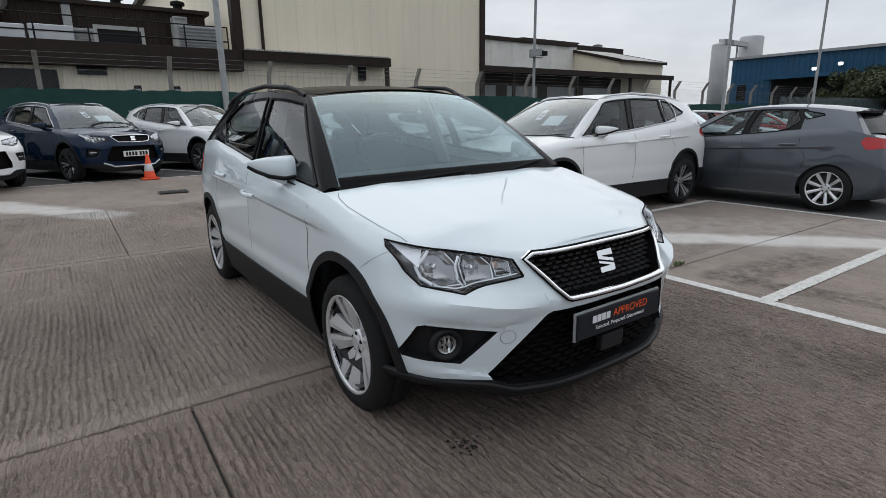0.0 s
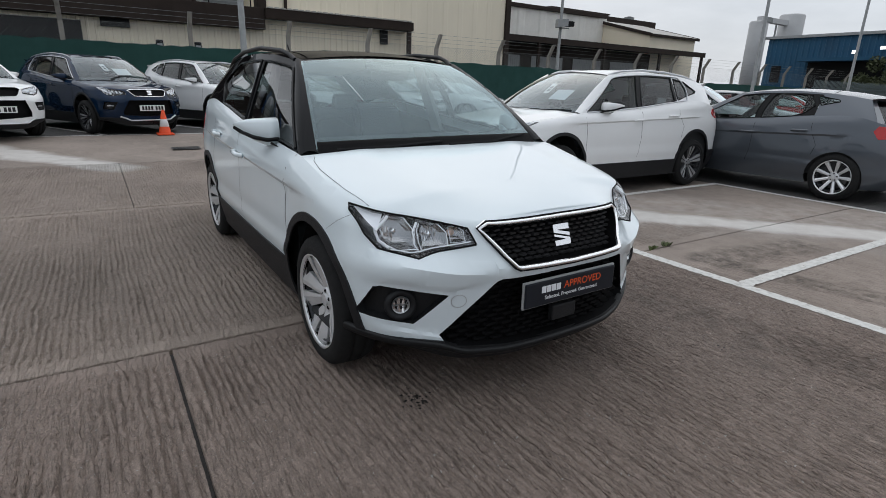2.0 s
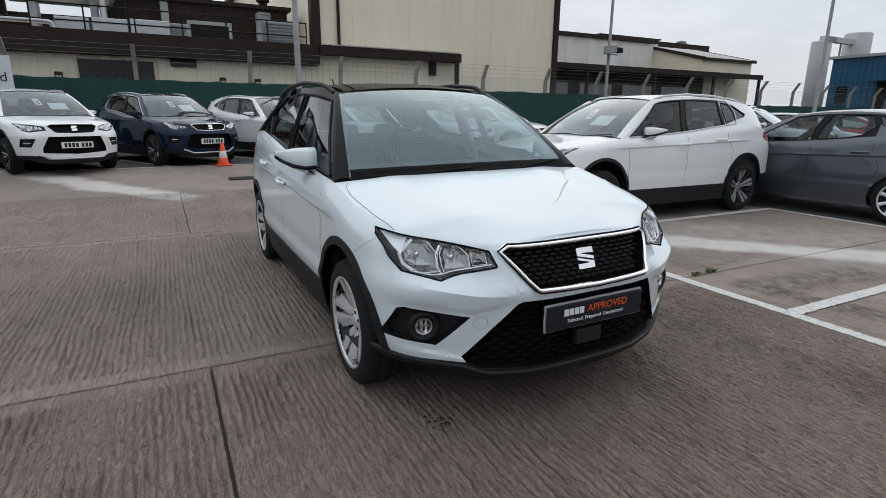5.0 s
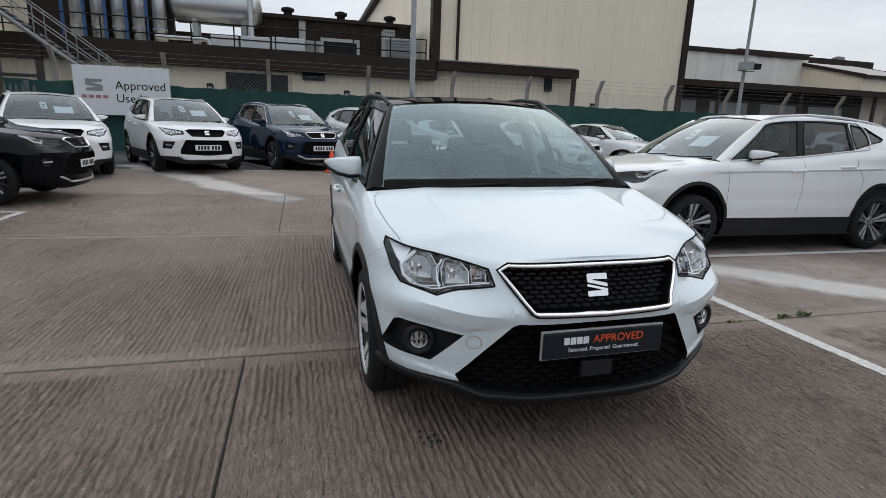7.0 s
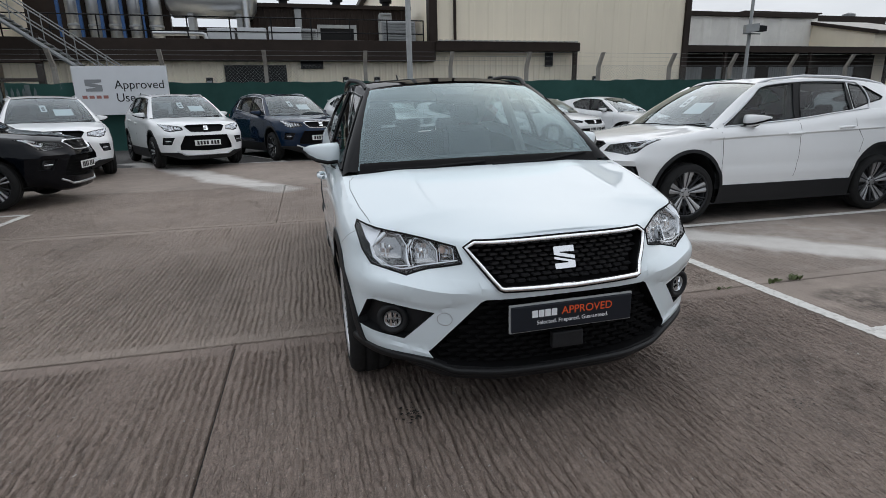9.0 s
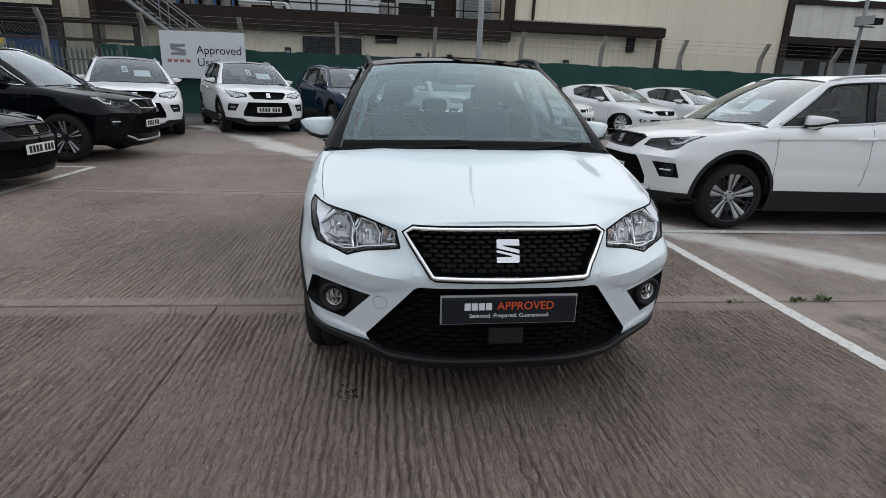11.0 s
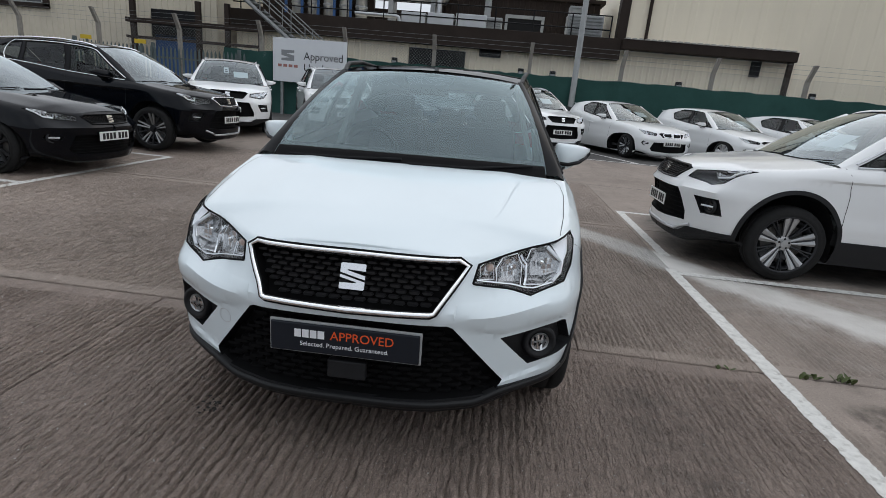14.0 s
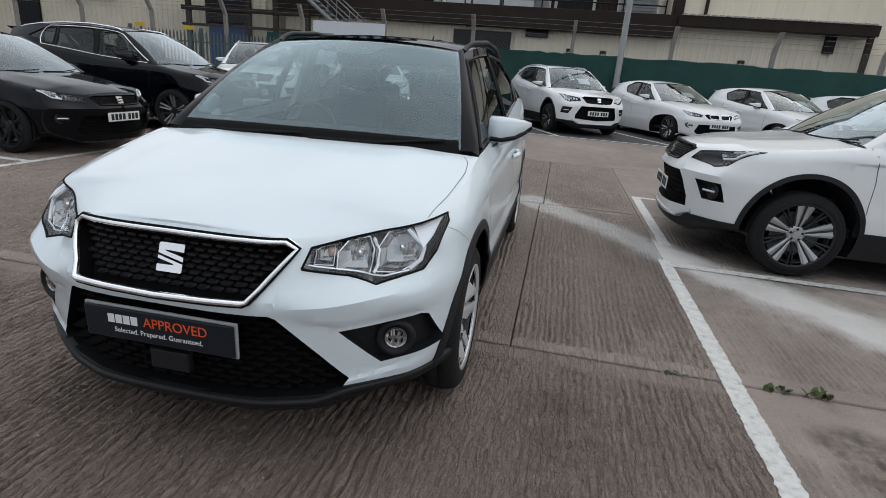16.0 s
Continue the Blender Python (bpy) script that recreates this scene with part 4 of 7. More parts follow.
part("verge_trim", prism([(45.6, 29.7, 5.86), (45.6, 36.1, 7.40), (45.6, 36.1, 7.66), (45.6, 29.7, 6.12)], (0.07, 0, 0)), M["brown"], low)
part("eaves_trim", box(38.95, 45.6, 29.68, 29.76, 5.88, 6.08), M["brown"], low)
part("upper_wall", box(36.8, 44.7, 40, 50, 7.9, 8.85), M["white_wall"], low)
part("upper_trim", box(36.6, 44.9, 39.8, 50, 8.85, 8.97), M["brown"], low)
part("roof_block", box(44.9, 52.9, 40.2, 50, 7.4, 8.82), M["brown"], low)
part("canopy", prism([(20.2, 27.5, 4.32), (43.5, 27.5, 4.32), (43.5, 35.2, 5.0), (20.2, 35.2, 5.0)], (0, 0, 0.38)), M["brown"], low)
for x in (24.5, 31.0, 37.5, 43.2):
    part("canopy_post", box(x, x + 0.18, 27.6, 27.78, 0, 4.34), M["brown"], low)
part("shutter_wall", box(20.3, 39.0, 29.7, 30.0, 0, 4.4), M["brown"], low)
for i in range(4):
    part("roller_shutter", ribbed_wall(21.5 + i * 4.2, 24.6 + i * 4.2, 29.65, 0, 3.6, 0.2, 0.02), M["grey_paint"], low)
part("roof_vent", lathe([(0.4, 7.2), (0.4, 7.8), (0.55, 7.85), (0.55, 8.1), (0.1, 8.25)], 14, m=pose(49.9, 41.5, 1.1)), M["galv"], low)
blue = thing("blue_warehouse", "dark blue clad warehouse with open loading bay", "building")
part("wall", ribbed_wall(0, 24, 0, 0, 6.9, 0.5, 0.05, m=pose(58, 30, 0, 0, 0, -90)), M["blue_wall"], blue)
part("body", box(58.1, 90, 6, 30, 0, 6.9), M["blue_wall"], blue)
part("roof_edge", box(57.7, 90, 5.5, 30.3, 6.9, 7.15), M["grey_paint"], blue)
part("loading_bay", box(57.85, 57.95, 19.5, 25.8, 0, 4.6), M["black_steel"], blue)
part("canopy", box(56.0, 58, 19.3, 26, 4.6, 4.9), M["blue_wall"], blue)
part("door", box(57.85, 57.95, 28.3, 29.2, 2.7, 4.3), M["black_steel"], blue)
silo = thing("silo", "pale concrete silos with a steel gantry", "silo", "silos")
for x, y, r, h in ((82.6, 45, 1.25, 11.6), (91.7, 45, 1.75, 13.3)):
    part("shell", lathe([(r, 0), (r, h), (r * 0.9, h + 0.2)], 28, m=pose(x, y, 0)), M["silo"], silo, smooth=True)
part("gantry", box(82.6, 91.7, 44.6, 45.4, 11.8, 12.5), M["silo"], silo)
part("gantry_leg", box(87.0, 87.2, 44.7, 44.9, 0, 11.8), M["galv"], silo)
part("guard_rail", box(81.4, 83.8, 43.7, 43.8, 11.6, 12.3), M["galv"], silo)
for i, (x, y, w, h) in enumerate(((58, 62, 16, 3.0), (75, 66, 12, 3.6))):
    s = thing("far_shed", "low pale industrial shed in the distance", "building", "distant sheds")
    part("wall", box(x, x + w, y, y + 10, 0, h), M["white_wall"], s)
    part("roof", prism([(x - 0.3, y - 0.3, h), (x + w + 0.3, y - 0.3, h), (x + w / 2, y - 0.3, h + 1.2)], (0, 10.6, 0)), M["roof_sheet"], s)


# ---- cars ----
from mathutils.bvhtree import BVHTree
from mathutils.geometry import delaunay_2d_cdt


def smooth_step(a, b, v):
    f = min(1.0, max(0.0, (v - a) / (b - a)))
    return f * f * (3 - 2 * f)


def spline(xs, ys):
    """A smooth curve through nodes that does not overshoot."""
    xs, ys = np.array(xs, float), np.array(ys, float)
    h, d = np.diff(xs), np.diff(ys) / np.diff(xs)
    g = np.zeros(len(xs))
    g[0], g[-1] = d[0], d[-1]
    for i in range(1, len(xs) - 1):
        if d[i - 1] * d[i] > 0:
            w1, w2 = 2 * h[i] + h[i - 1], h[i] + 2 * h[i - 1]
            g[i] = (w1 + w2) / (w1 / d[i - 1] + w2 / d[i])

    def value(x):
        x = min(max(x, xs[0]), xs[-1])
        i = min(int(np.searchsorted(xs, x, side="right")) - 1, len(h) - 1)
        i = max(i, 0)
        t = (x - xs[i]) / h[i]
        return float(ys[i] * (2 * t**3 - 3 * t**2 + 1) + g[i] * h[i] * (t**3 - 2 * t**2 + t) + ys[i + 1] * (3 * t**2 - 2 * t**3) + g[i + 1] * h[i] * (t**3 - t**2))

    return value


def inside(p, poly):
    x, y, hit = p[0], p[1], False
    for (ax, ay), (bx, by) in zip(poly, poly[1:] + poly[:1]):
        if (ay > y) != (by > y) and x < (bx - ax) * (y - ay) / (by - ay) + ax:
            hit = not hit
    return hit


def dense(poly, step):
    out = []
    for a, b in zip(poly, poly[1:] + poly[:1]):
        n = max(1, int(math.dist(a, b) / step))
        out += [(a[0] + (b[0] - a[0]) * i / n, a[1] + (b[1] - a[1]) * i / n) for i in range(n)]
    return out


# half outline of a small crossover seen from above: half width, distance from the nose, height of the shoulder
OUTLINE = [
    (0, -0.012, 0.805), (0.15, -0.010, 0.804), (0.30, 0.004, 0.800), (0.40, 0.035, 0.789), (0.53, 0.088, 0.797), (0.66, 0.165, 0.816),
    (0.76, 0.25, 0.836), (0.80, 0.33, 0.852), (0.836, 0.44, 0.872), (0.861, 0.62, 0.902), (0.872, 0.90, 0.945), (0.878, 1.06, 0.968),
    (0.882, 1.30, 0.985), (0.886, 2.07, 1.04), (0.884, 2.90, 1.13), (0.874, 3.30, 1.16), (0.85, 3.65, 1.14), (0.80, 3.90, 1.08),
    (0.70, 4.03, 1.03), (0.50, 4.085, 1.02), (0.25, 4.105, 1.02), (0, 4.11, 1.02),
]
WIDTH_Z = spline([0.15, 0.3, 0.42, 0.52, 0.64, 0.74, 0.85, 0.97, 1.1, 1.2], [0.92, 0.965, 0.985, 0.986, 0.998, 1.0, 0.992, 0.965, 0.945, 0.93])
LEAN_F = spline([0.15, 0.19, 0.215, 0.25, 0.32, 0.45, 0.56, 0.605, 0.63, 0.66, 0.72, 0.80, 0.86, 1.0], [0.20, 0.10, 0.055, 0.036, 0.030, 0.018, 0.004, -0.008, -0.002, 0.022, 0.055, 0.092, 0.15, 0.22])
LEAN_R = spline([0.15, 0.25, 0.4, 0.7, 1.0, 1.2], [0.15, 0.05, 0.0, 0.02, 0.09, 0.2])


def edge_distance(p, line):
    """Distance from a point to an open line of points."""
    best = 9.0
    for a, b in zip(line, line[1:]):
        dx, dy = b[0] - a[0], b[1] - a[1]
        f = min(1.0, max(0.0, ((p[0] - a[0]) * dx + (p[1] - a[1]) * dy) / (dx * dx + dy * dy)))
        best = min(best, math.hypot(p[0] - a[0] - f * dx, p[1] - a[1] - f * dy))
    return best


def ramp(a, b, v):
    return min(1.0, max(0.0, (v - a) / (b - a)))


def shelf_z(x):
    """Height of the crease under the headlights."""
    return 0.603 + 0.040 * smooth_step(0.45, 0.80, x)


def shoulder_z(y):
    """Height of the crease along the flank."""
    return 0.818 + 0.036 * (y - 0.8)


class Shell:
    """The lower body: a surface over (way along the outline, height)."""

    def __init__(self, zb=0.19, ledge=None):
        self.ledge = ledge
        pts = np.array([(a, b) for a, b, _ in OUTLINE])
        self.s = np.r_[0, np.cumsum(np.hypot(*np.diff(pts, axis=0).T))]
        self.x, self.y, self.top = (spline(self.s, [o[i] for o in OUTLINE]) for i in range(3))
        self.length, self.zb = self.s[-1], zb
        self.at_cowl = self.find_y0(1.06)

    def find_y0(self, y):
        return float(np.interp(y, [self.y(s) for s in np.linspace(0.2, self.length - 0.3, 400)], np.linspace(0.2, self.length - 0.3, 400)))

    def bottom(self, s):
        return self.zb

    def __call__(self, s, z):
        x0, y0, zt = self.x(s), self.y(s), self.top(s)
        fade = 1 - smooth_step(0.35, 1.15, y0)
        rear = smooth_step(3.2, 3.9, y0)
        side = smooth_step(0.55, 0.86, x0) * (1 - rear)
        x = x0 * WIDTH_Z(z)
        x += 0.024 * smooth_step(0.12, 0.24, z) * (1 - smooth_step(0.46, 0.80, z)) * smooth_step(0.12, 0.40, y0) * (1 - smooth_step(0.50, 1.25, y0))
        y = y0 + LEAN_F(z) * fade - LEAN_R(z) * rear
        y += (0.075 - 0.055 * smooth_step(0.62, 0.80, x0)) * smooth_step(0.34, 0.62, x0) * ramp(0.0, 0.066, z - shelf_z(x0)) * fade
        roll = max(0.0, 1 - (zt - z) / 0.10) ** 2
        x -= 0.045 * roll * side
        y += 0.02 * roll * (1 - side) * fade
        # a shallow pocket round the fog lamp, under a crisp ledge
        if self.ledge and 0.28 < z < 0.60 and 0.345 < x < 0.86 and y0 < 0.6 and inside((x, z), self.ledge):
            y += 0.011 * smooth_step(0.37, 0.50, x) * (1 - smooth_step(0.70, 0.82, x)) * smooth_step(0.0, 0.016, edge_distance((x, z), self.ledge[:7]))
        # a scooped door panel under a sharp shoulder line
        scoop = smooth_step(0.9, 1.3, y0) * (1 - smooth_step(3.0, 3.4, y0))
        zs = shoulder_z(y0)
        x -= 0.017 * smooth_step(0.72, 1.15, y0) * (1 - smooth_step(3.2, 3.6, y0)) * ramp(0, 0.024, zs - z) * smooth_step(zs - 0.34, zs - 0.06, z)
        x += 0.012 * scoop * smooth_step(0.42, 0.47, z) * (1 - smooth_step(0.47, 0.54, z))
        # the lower edge sweeps up towards the front wheels
        if z < 0.33:
            z += 0.085 * smooth_step(0.45, 0.82, x0) * (1 - smooth_step(0.42, 0.52, y0)) * (0.33 - z) / (0.33 - self.zb)
        return Vector((x, y, z))

    def by_x(self, x, z):
        lo, hi = 0.0, self.at_cowl
        for _ in range(26):
            mid = (lo + hi) / 2
            lo, hi = (mid, hi) if self(mid, z).x < x else (lo, mid)
        return (lo + hi) / 2

    def by_y(self, y, z):
        lo, hi = 0.0, self.length
        for _ in range(26):
            mid = (lo + hi) / 2
            lo, hi = (mid, hi) if self(mid, z).y < y else (lo, mid)
        return (lo + hi) / 2


def cdt_cells(boundary, loops, spacing, zs=None):
    """Triangles over a flat region that follow all the loops' edges."""
    verts, edges = [], []
    for loop in [boundary] + loops:
        n0, n = len(verts), len(loop)
        verts += [Vector(p) for p in loop]
        edges += [(n0 + i, n0 + (i + 1) % n) for i in range(n)]
    xs_, ys_ = [p[0] for p in boundary], [p[1] for p in boundary]
    i = 0
    x = min(xs_) + spacing / 2
    while x < max(xs_):
        y = min(ys_) + spacing / 2
        while y < max(ys_):
            p = (x + (spacing / 3 if i % 2 else 0) * 0, y)
            if inside(p, boundary):
                verts.append(Vector(p))
            y += spacing
            i += 1
        x += spacing
    v, _, faces, *_ = delaunay_2d_cdt(verts, edges, [], 0, 1e-5)
    cells = []
    for fc in faces:
        c = ((v[fc[0]].x + v[fc[1]].x + v[fc[2]].x) / 3, (v[fc[0]].y + v[fc[1]].y + v[fc[2]].y) / 3)
        if inside(c, boundary):
            cells.append((tuple(fc), c))
    return [tuple(p) for p in v], cells


def region_bm(points, tris, off=0.0, walls=False, side="both", warp=None):
    """A bmesh of some triangles, pushed out by off along their normals, with walls back to the first surface."""
    used = sorted({i for t in tris for i in t})
    at = {i: k for k, i in enumerate(used)}
    P = np.array([points[i] for i in used], float)
    T = np.array([[at[i] for i in t] for t in tris])
    fn = np.cross(P[T[:, 1]] - P[T[:, 0]], P[T[:, 2]] - P[T[:, 0]])
    N = np.zeros_like(P)
    for k in range(3):
        np.add.at(N, T[:, k], fn)
    N[np.abs(P[:, 0]) < 1e-4, 0] = 0.0
    N /= np.maximum(np.linalg.norm(N, axis=1), 1e-9)[:, None]
    Q = P + off * N
    faces = [tuple(t) for t in T]
    V = [tuple(p) for p in Q]
    if walls and off:
        count = {}
        for t in faces:
            for a, b in ((t[0], t[1]), (t[1], t[2]), (t[2], t[0])):
                count[(a, b)] = 1
        rim = [(a, b) for a, b in count if (b, a) not in count and not (abs(P[a][0]) < 1e-4 and abs(P[b][0]) < 1e-4)]
        base = {}
        for a, b in rim:
            for k in (a, b):
                if k not in base:
                    base[k] = len(V)
                    V.append(tuple(P[k]))
            faces.append((base[a], base[b], b, a))
    sides = {"both": (1, -1), "right": (1,), "left": (-1,)}[side]
    bm = bmesh.new()
    for sg in sides:
        vs = [bm.verts.new(warp(Vector((p[0] * sg, p[1], p[2])))) for p in V]
        for fc in faces:
            fv = [vs[i] for i in (fc if sg > 0 else fc[::-1])]
            if len(set(fv)) == len(fv):
                bm.faces.new(fv)
    if side == "both":
        bmesh.ops.remove_doubles(bm, verts=bm.verts[:], dist=2e-4)
    return bm


def grid_bm(rows, warp, mirror=False, flip=False, bm=None):
    bm = bm or bmesh.new()
    for sg in ((1, -1) if mirror else (1,)):
        vs = [[bm.verts.new(warp(Vector((p[0] * sg, p[1], p[2])))) for p in r] for r in rows]
        for a, b in zip(vs, vs[1:]):
            for i in range(len(a) - 1):
                q = (a[i], a[i + 1], b[i + 1], b[i])
                co = [v.co for v in q]
                if (co[0] - co[1]).length < 1e-6 and (co[2] - co[3]).length < 1e-6:
                    continue
                bm.faces.new(q if (sg > 0) != flip else q[::-1])
    bmesh.ops.remove_doubles(bm, verts=bm.verts[:], dist=2e-4)
    return bm


def ribbon(name, pts, width, mat, parent, lift=0.0015, tree=None, toward=None):
    """A thin strip laid on a surface along a line: a shut line or a trim."""
    laid = []
    for p in pts:
        p = Vector(p)
        if toward is not None:
            co, no, *_ = tree.ray_cast(p, toward)
            if co is None:
                continue
        else:
            co, no, *_ = tree.find_nearest(p)
        laid.append((co, no))
    bm = bmesh.new()
    rows = []
    for i, (co, no) in enumerate(laid):
        d = laid[min(i + 1, len(laid) - 1)][0] - laid[max(i - 1, 0)][0]
        c = d.cross(no)
        if c.length < 1e-9:
            continue
        c = c.normalized() * width / 2
        if toward is not None and no.dot(toward) > 0:
            no = -no
        rows.append((bm.verts.new(co + no * lift - c), bm.verts.new(co + no * lift + c)))
    for a, b in zip(rows, rows[1:]):
        bm.faces.new((a[0], a[1], b[1], b[0]))
    return part(name, bm, mat, parent)


def along(pts, step):
    out = []
    for a, b in zip(pts, pts[1:]):
        n = max(1, int(math.dist(a, b) / step))
        out += [tuple(a[k] + (b[k] - a[k]) * i / n for k in range(len(a))) for i in range(n)]
    return out + [pts[-1]]


def wheel(parent, x, y, z, r, style, side):
    """A tyre on an alloy rim with its spokes; side: +1 for the wheel on the +x side."""
    w, rim = 0.205, r * style.get("rim", 0.715)
    m = pose(x, y, z, 0, 0, 0) @ Matrix.Diagonal((side, 1, 1, 1))
    tp = [(rim - 0.012, -w / 2 + 0.015), (rim + 0.004, -w / 2 + 0.004), (rim + 0.035, -w / 2), (r - 0.03, -w / 2 + 0.004), (r - 0.010, -w / 2 + 0.02), (r - 0.002, -w / 2 + 0.045),
          (r, -0.035), (r - 0.007, -0.033), (r - 0.007, -0.027), (r, -0.025), (r, 0.025), (r - 0.007, 0.027), (r - 0.007, 0.033), (r, 0.035),
          (r - 0.002, w / 2 - 0.045), (r - 0.010, w / 2 - 0.02), (r - 0.03, w / 2 - 0.004), (r - 0.055, w / 2), (rim + 0.03, w / 2 + 0.001), (rim + 0.004, w / 2 - 0.004), (rim - 0.012, w / 2 - 0.016)]
    wh = part("wheel", lathe([(rim - 0.012, -w / 2 + 0.016), (rim - 0.035, -w / 2 + 0.03), (rim - 0.045, 0.02), (rim - 0.03, w / 2 - 0.03), (rim - 0.024, w / 2 - 0.024)], 40, "x", m, False), M[style["barrel"]], parent, style["label"])
    for p_ in wh.data.polygons:
        p_.use_smooth = True
    part("rim_lip", lathe([(rim - 0.012, w / 2 - 0.018), (rim - 0.008, w / 2 - 0.012), (rim - 0.005, w / 2 - 0.009), (rim + 0.004, w / 2 - 0.0015), (rim + 0.003, w / 2 - 0.012)], 40, "x", m, False), M[style.get("lip", style["spoke"])], wh, smooth=True)
    bmt = lathe(tp, 44, "x", m, False)
    part("tyre", bmt, M["tyre"], wh, "black rubber tyre", smooth=True)
    part("brake_disc", lathe([(0.06, -0.02), (rim * 0.72, -0.02), (rim * 0.72, 0.005), (0.06, 0.005)], 28, "x", m), M["disc"], wh)
    part("back_plate", lathe([(0.03, -0.045), (rim - 0.03, -0.045), (rim - 0.03, -0.04), (0.03, -0.04)], 24, "x", m), M["gap"], wh)
    face = w / 2 - 0.02
    part("hub", lathe([(0.075, -0.02), (0.070, face - 0.046), (0.055, face - 0.034), (0.033, face - 0.032), (0.031, face - 0.024), (0.01, face - 0.022)], 20, "x", m), M[style["spoke"]], wh, smooth=False)
    n = style["n"]
    for k in range(n):
        base = k * math.tau / n + style.get("phase", 0.0)
        for a0, a1, w0, w1, mm in style["arms"]:
            bm = bmesh.new()
            p0, p1 = 0.045, rim - 0.006
            ring = []
            for f in (0.0, 0.35, 0.75, 1.0):
                rr = p0 + (p1 - p0) * f
                ang = base + a0 + (a1 - a0) * f
                half = (w0 + (w1 - w0) * f) / 2
                fx = face - 0.042 + 0.064 * f - 0.014 * f * f
                c, s_ = math.cos(ang), math.sin(ang)
                row = []
                twist = style.get("twist", 0.0) * (1 if a0 < 0 else -1)
                for lat, dx in ((-half, -0.035), (-half, -0.004 - (0.13 + twist) * half), (half * 0.35 * (1 if twist > 0 else -1) if twist else -half * 0.2, 0.0), (half, -0.004 - (0.13 - twist) * half), (half, -0.035)):
                    row.append(bm.verts.new(m @ Vector((fx + dx, rr * c - lat * s_, rr * s_ + lat * c))))
                ring.append(row)
            for ra, rb in zip(ring, ring[1:]):
                for i in range(4):
                    bm.faces.new((ra[i], ra[i + 1], rb[i + 1], rb[i]))
            bmesh.ops.recalc_face_normals(bm, faces=bm.faces[:])
            part("spoke", bm, M[mm], wh)
    for k in range(5):
        a = k * math.tau / 5 + 0.3
        part("wheel_bolt", lathe([(0.011, face - 0.05), (0.011, face - 0.034), (0.008, face - 0.030)], 8, "x", m @ pose(0, 0.043 * math.cos(a), 0.043 * math.sin(a))), M["gap"], wh)
    return wh


WHEEL_SILVER = dict(barrel="alloy_dark", spoke="alloy", n=5, label="silver alloy wheel with paired spokes",
                    twist=0.20,
                    arms=[(-0.32, -0.29, 0.034, 0.090, "alloy"), (0.32, 0.29, 0.034, 0.090, "alloy")])
WHEEL_CUT = dict(barrel="alloy_dark", spoke="cut_alloy", n=5, label="diamond-cut black and silver alloy wheel", phase=0.3,
                 rim=0.745,
                 lip="alloy_dark", arms=[(-0.16, -0.15, 0.018, 0.052, "cut_alloy"), (0.16, 0.15, 0.018, 0.052, "cut_alloy"), (0.0, 0.0, 0.02, 0.014, "alloy_dark"), (-0.63, -0.55, 0.012, 0.012, "alloy_dark"), (0.63, 0.55, 0.012, 0.012, "alloy_dark")])
WHEEL_SLIM = dict(WHEEL_CUT, spoke="alloy_dark", label="dark alloy wheel with slim bright-edged spokes",
                  arms=[(-0.17, -0.13, 0.012, 0.028, "cut_alloy"), (0.17, 0.13, 0.012, 0.028, "cut_alloy"), (0.63, 0.63, 0.014, 0.018, "alloy_dark")])
WHEEL_DARK = dict(barrel="alloy_dark", spoke="alloy_dark", n=5, label="dark grey alloy wheel with split spokes", rim=0.74,
                  arms=[(-0.08, -0.20, 0.018, 0.030, "satin"), (0.08, 0.20, 0.018, 0.030, "satin"), (0.0, 0.0, 0.03, 0.035, "alloy_dark"), (0.62, 0.62, 0.02, 0.03, "alloy_dark")])
WHEEL_BLACK = dict(barrel="alloy_dark", spoke="alloy_dark", n=5, label="black alloy wheel with twin spokes", rim=0.75, lip="gap",
                   arms=[(-0.10, -0.22, 0.030, 0.034, "gap"), (0.10, 0.22, 0.030, 0.034, "gap")])
WHEEL_NINE = dict(barrel="alloy_dark", spoke="alloy", n=9, label="bright silver nine-spoke alloy wheel", arms=[(0.0, 0.0, 0.03, 0.045, "alloy")])

# feature outlines on the nose of the small crossover: (half width, height)
NOSE_SMALL = dict(
    grille=[(0, 0.787), (0.365, 0.785), (0.398, 0.768), (0.300, 0.630), (0.285, 0.624), (0, 0.618)],
    lamp=[(0.418, 0.708), (0.432, 0.766), (0.53, 0.786), (0.66, 0.808), (0.785, 0.836), (0.796, 0.815), (0.783, 0.738), (0.756, 0.690), (0.628, 0.655)],
    fog=[(0.765, 0.545), (0.534, 0.508), (0.650, 0.377), (0.815, 0.402), (0.822, 0.425), (0.785, 0.535)],
    intake=[(0, 0.578), (0.345, 0.576), (0.365, 0.565), (0.558, 0.325), (0.53, 0.275), (0, 0.262)],
)
NOSE_BIG = dict(
    grille=[(0, 0.798), (0.32, 0.795), (0.378, 0.770), (0.300, 0.680), (0.280, 0.672), (0, 0.664)],
    lamp=[(0.412, 0.700), (0.428, 0.762), (0.53, 0.784), (0.66, 0.804), (0.775, 0.832), (0.762, 0.780), (0.700, 0.692), (0.62, 0.668)],
    fog=[(0.575, 0.572), (0.760, 0.572), (0.778, 0.452), (0.640, 0.446)],
    intake=[(0, 0.605), (0.41, 0.604), (0.50, 0.43), (0.50, 0.36), (0, 0.335)],
)
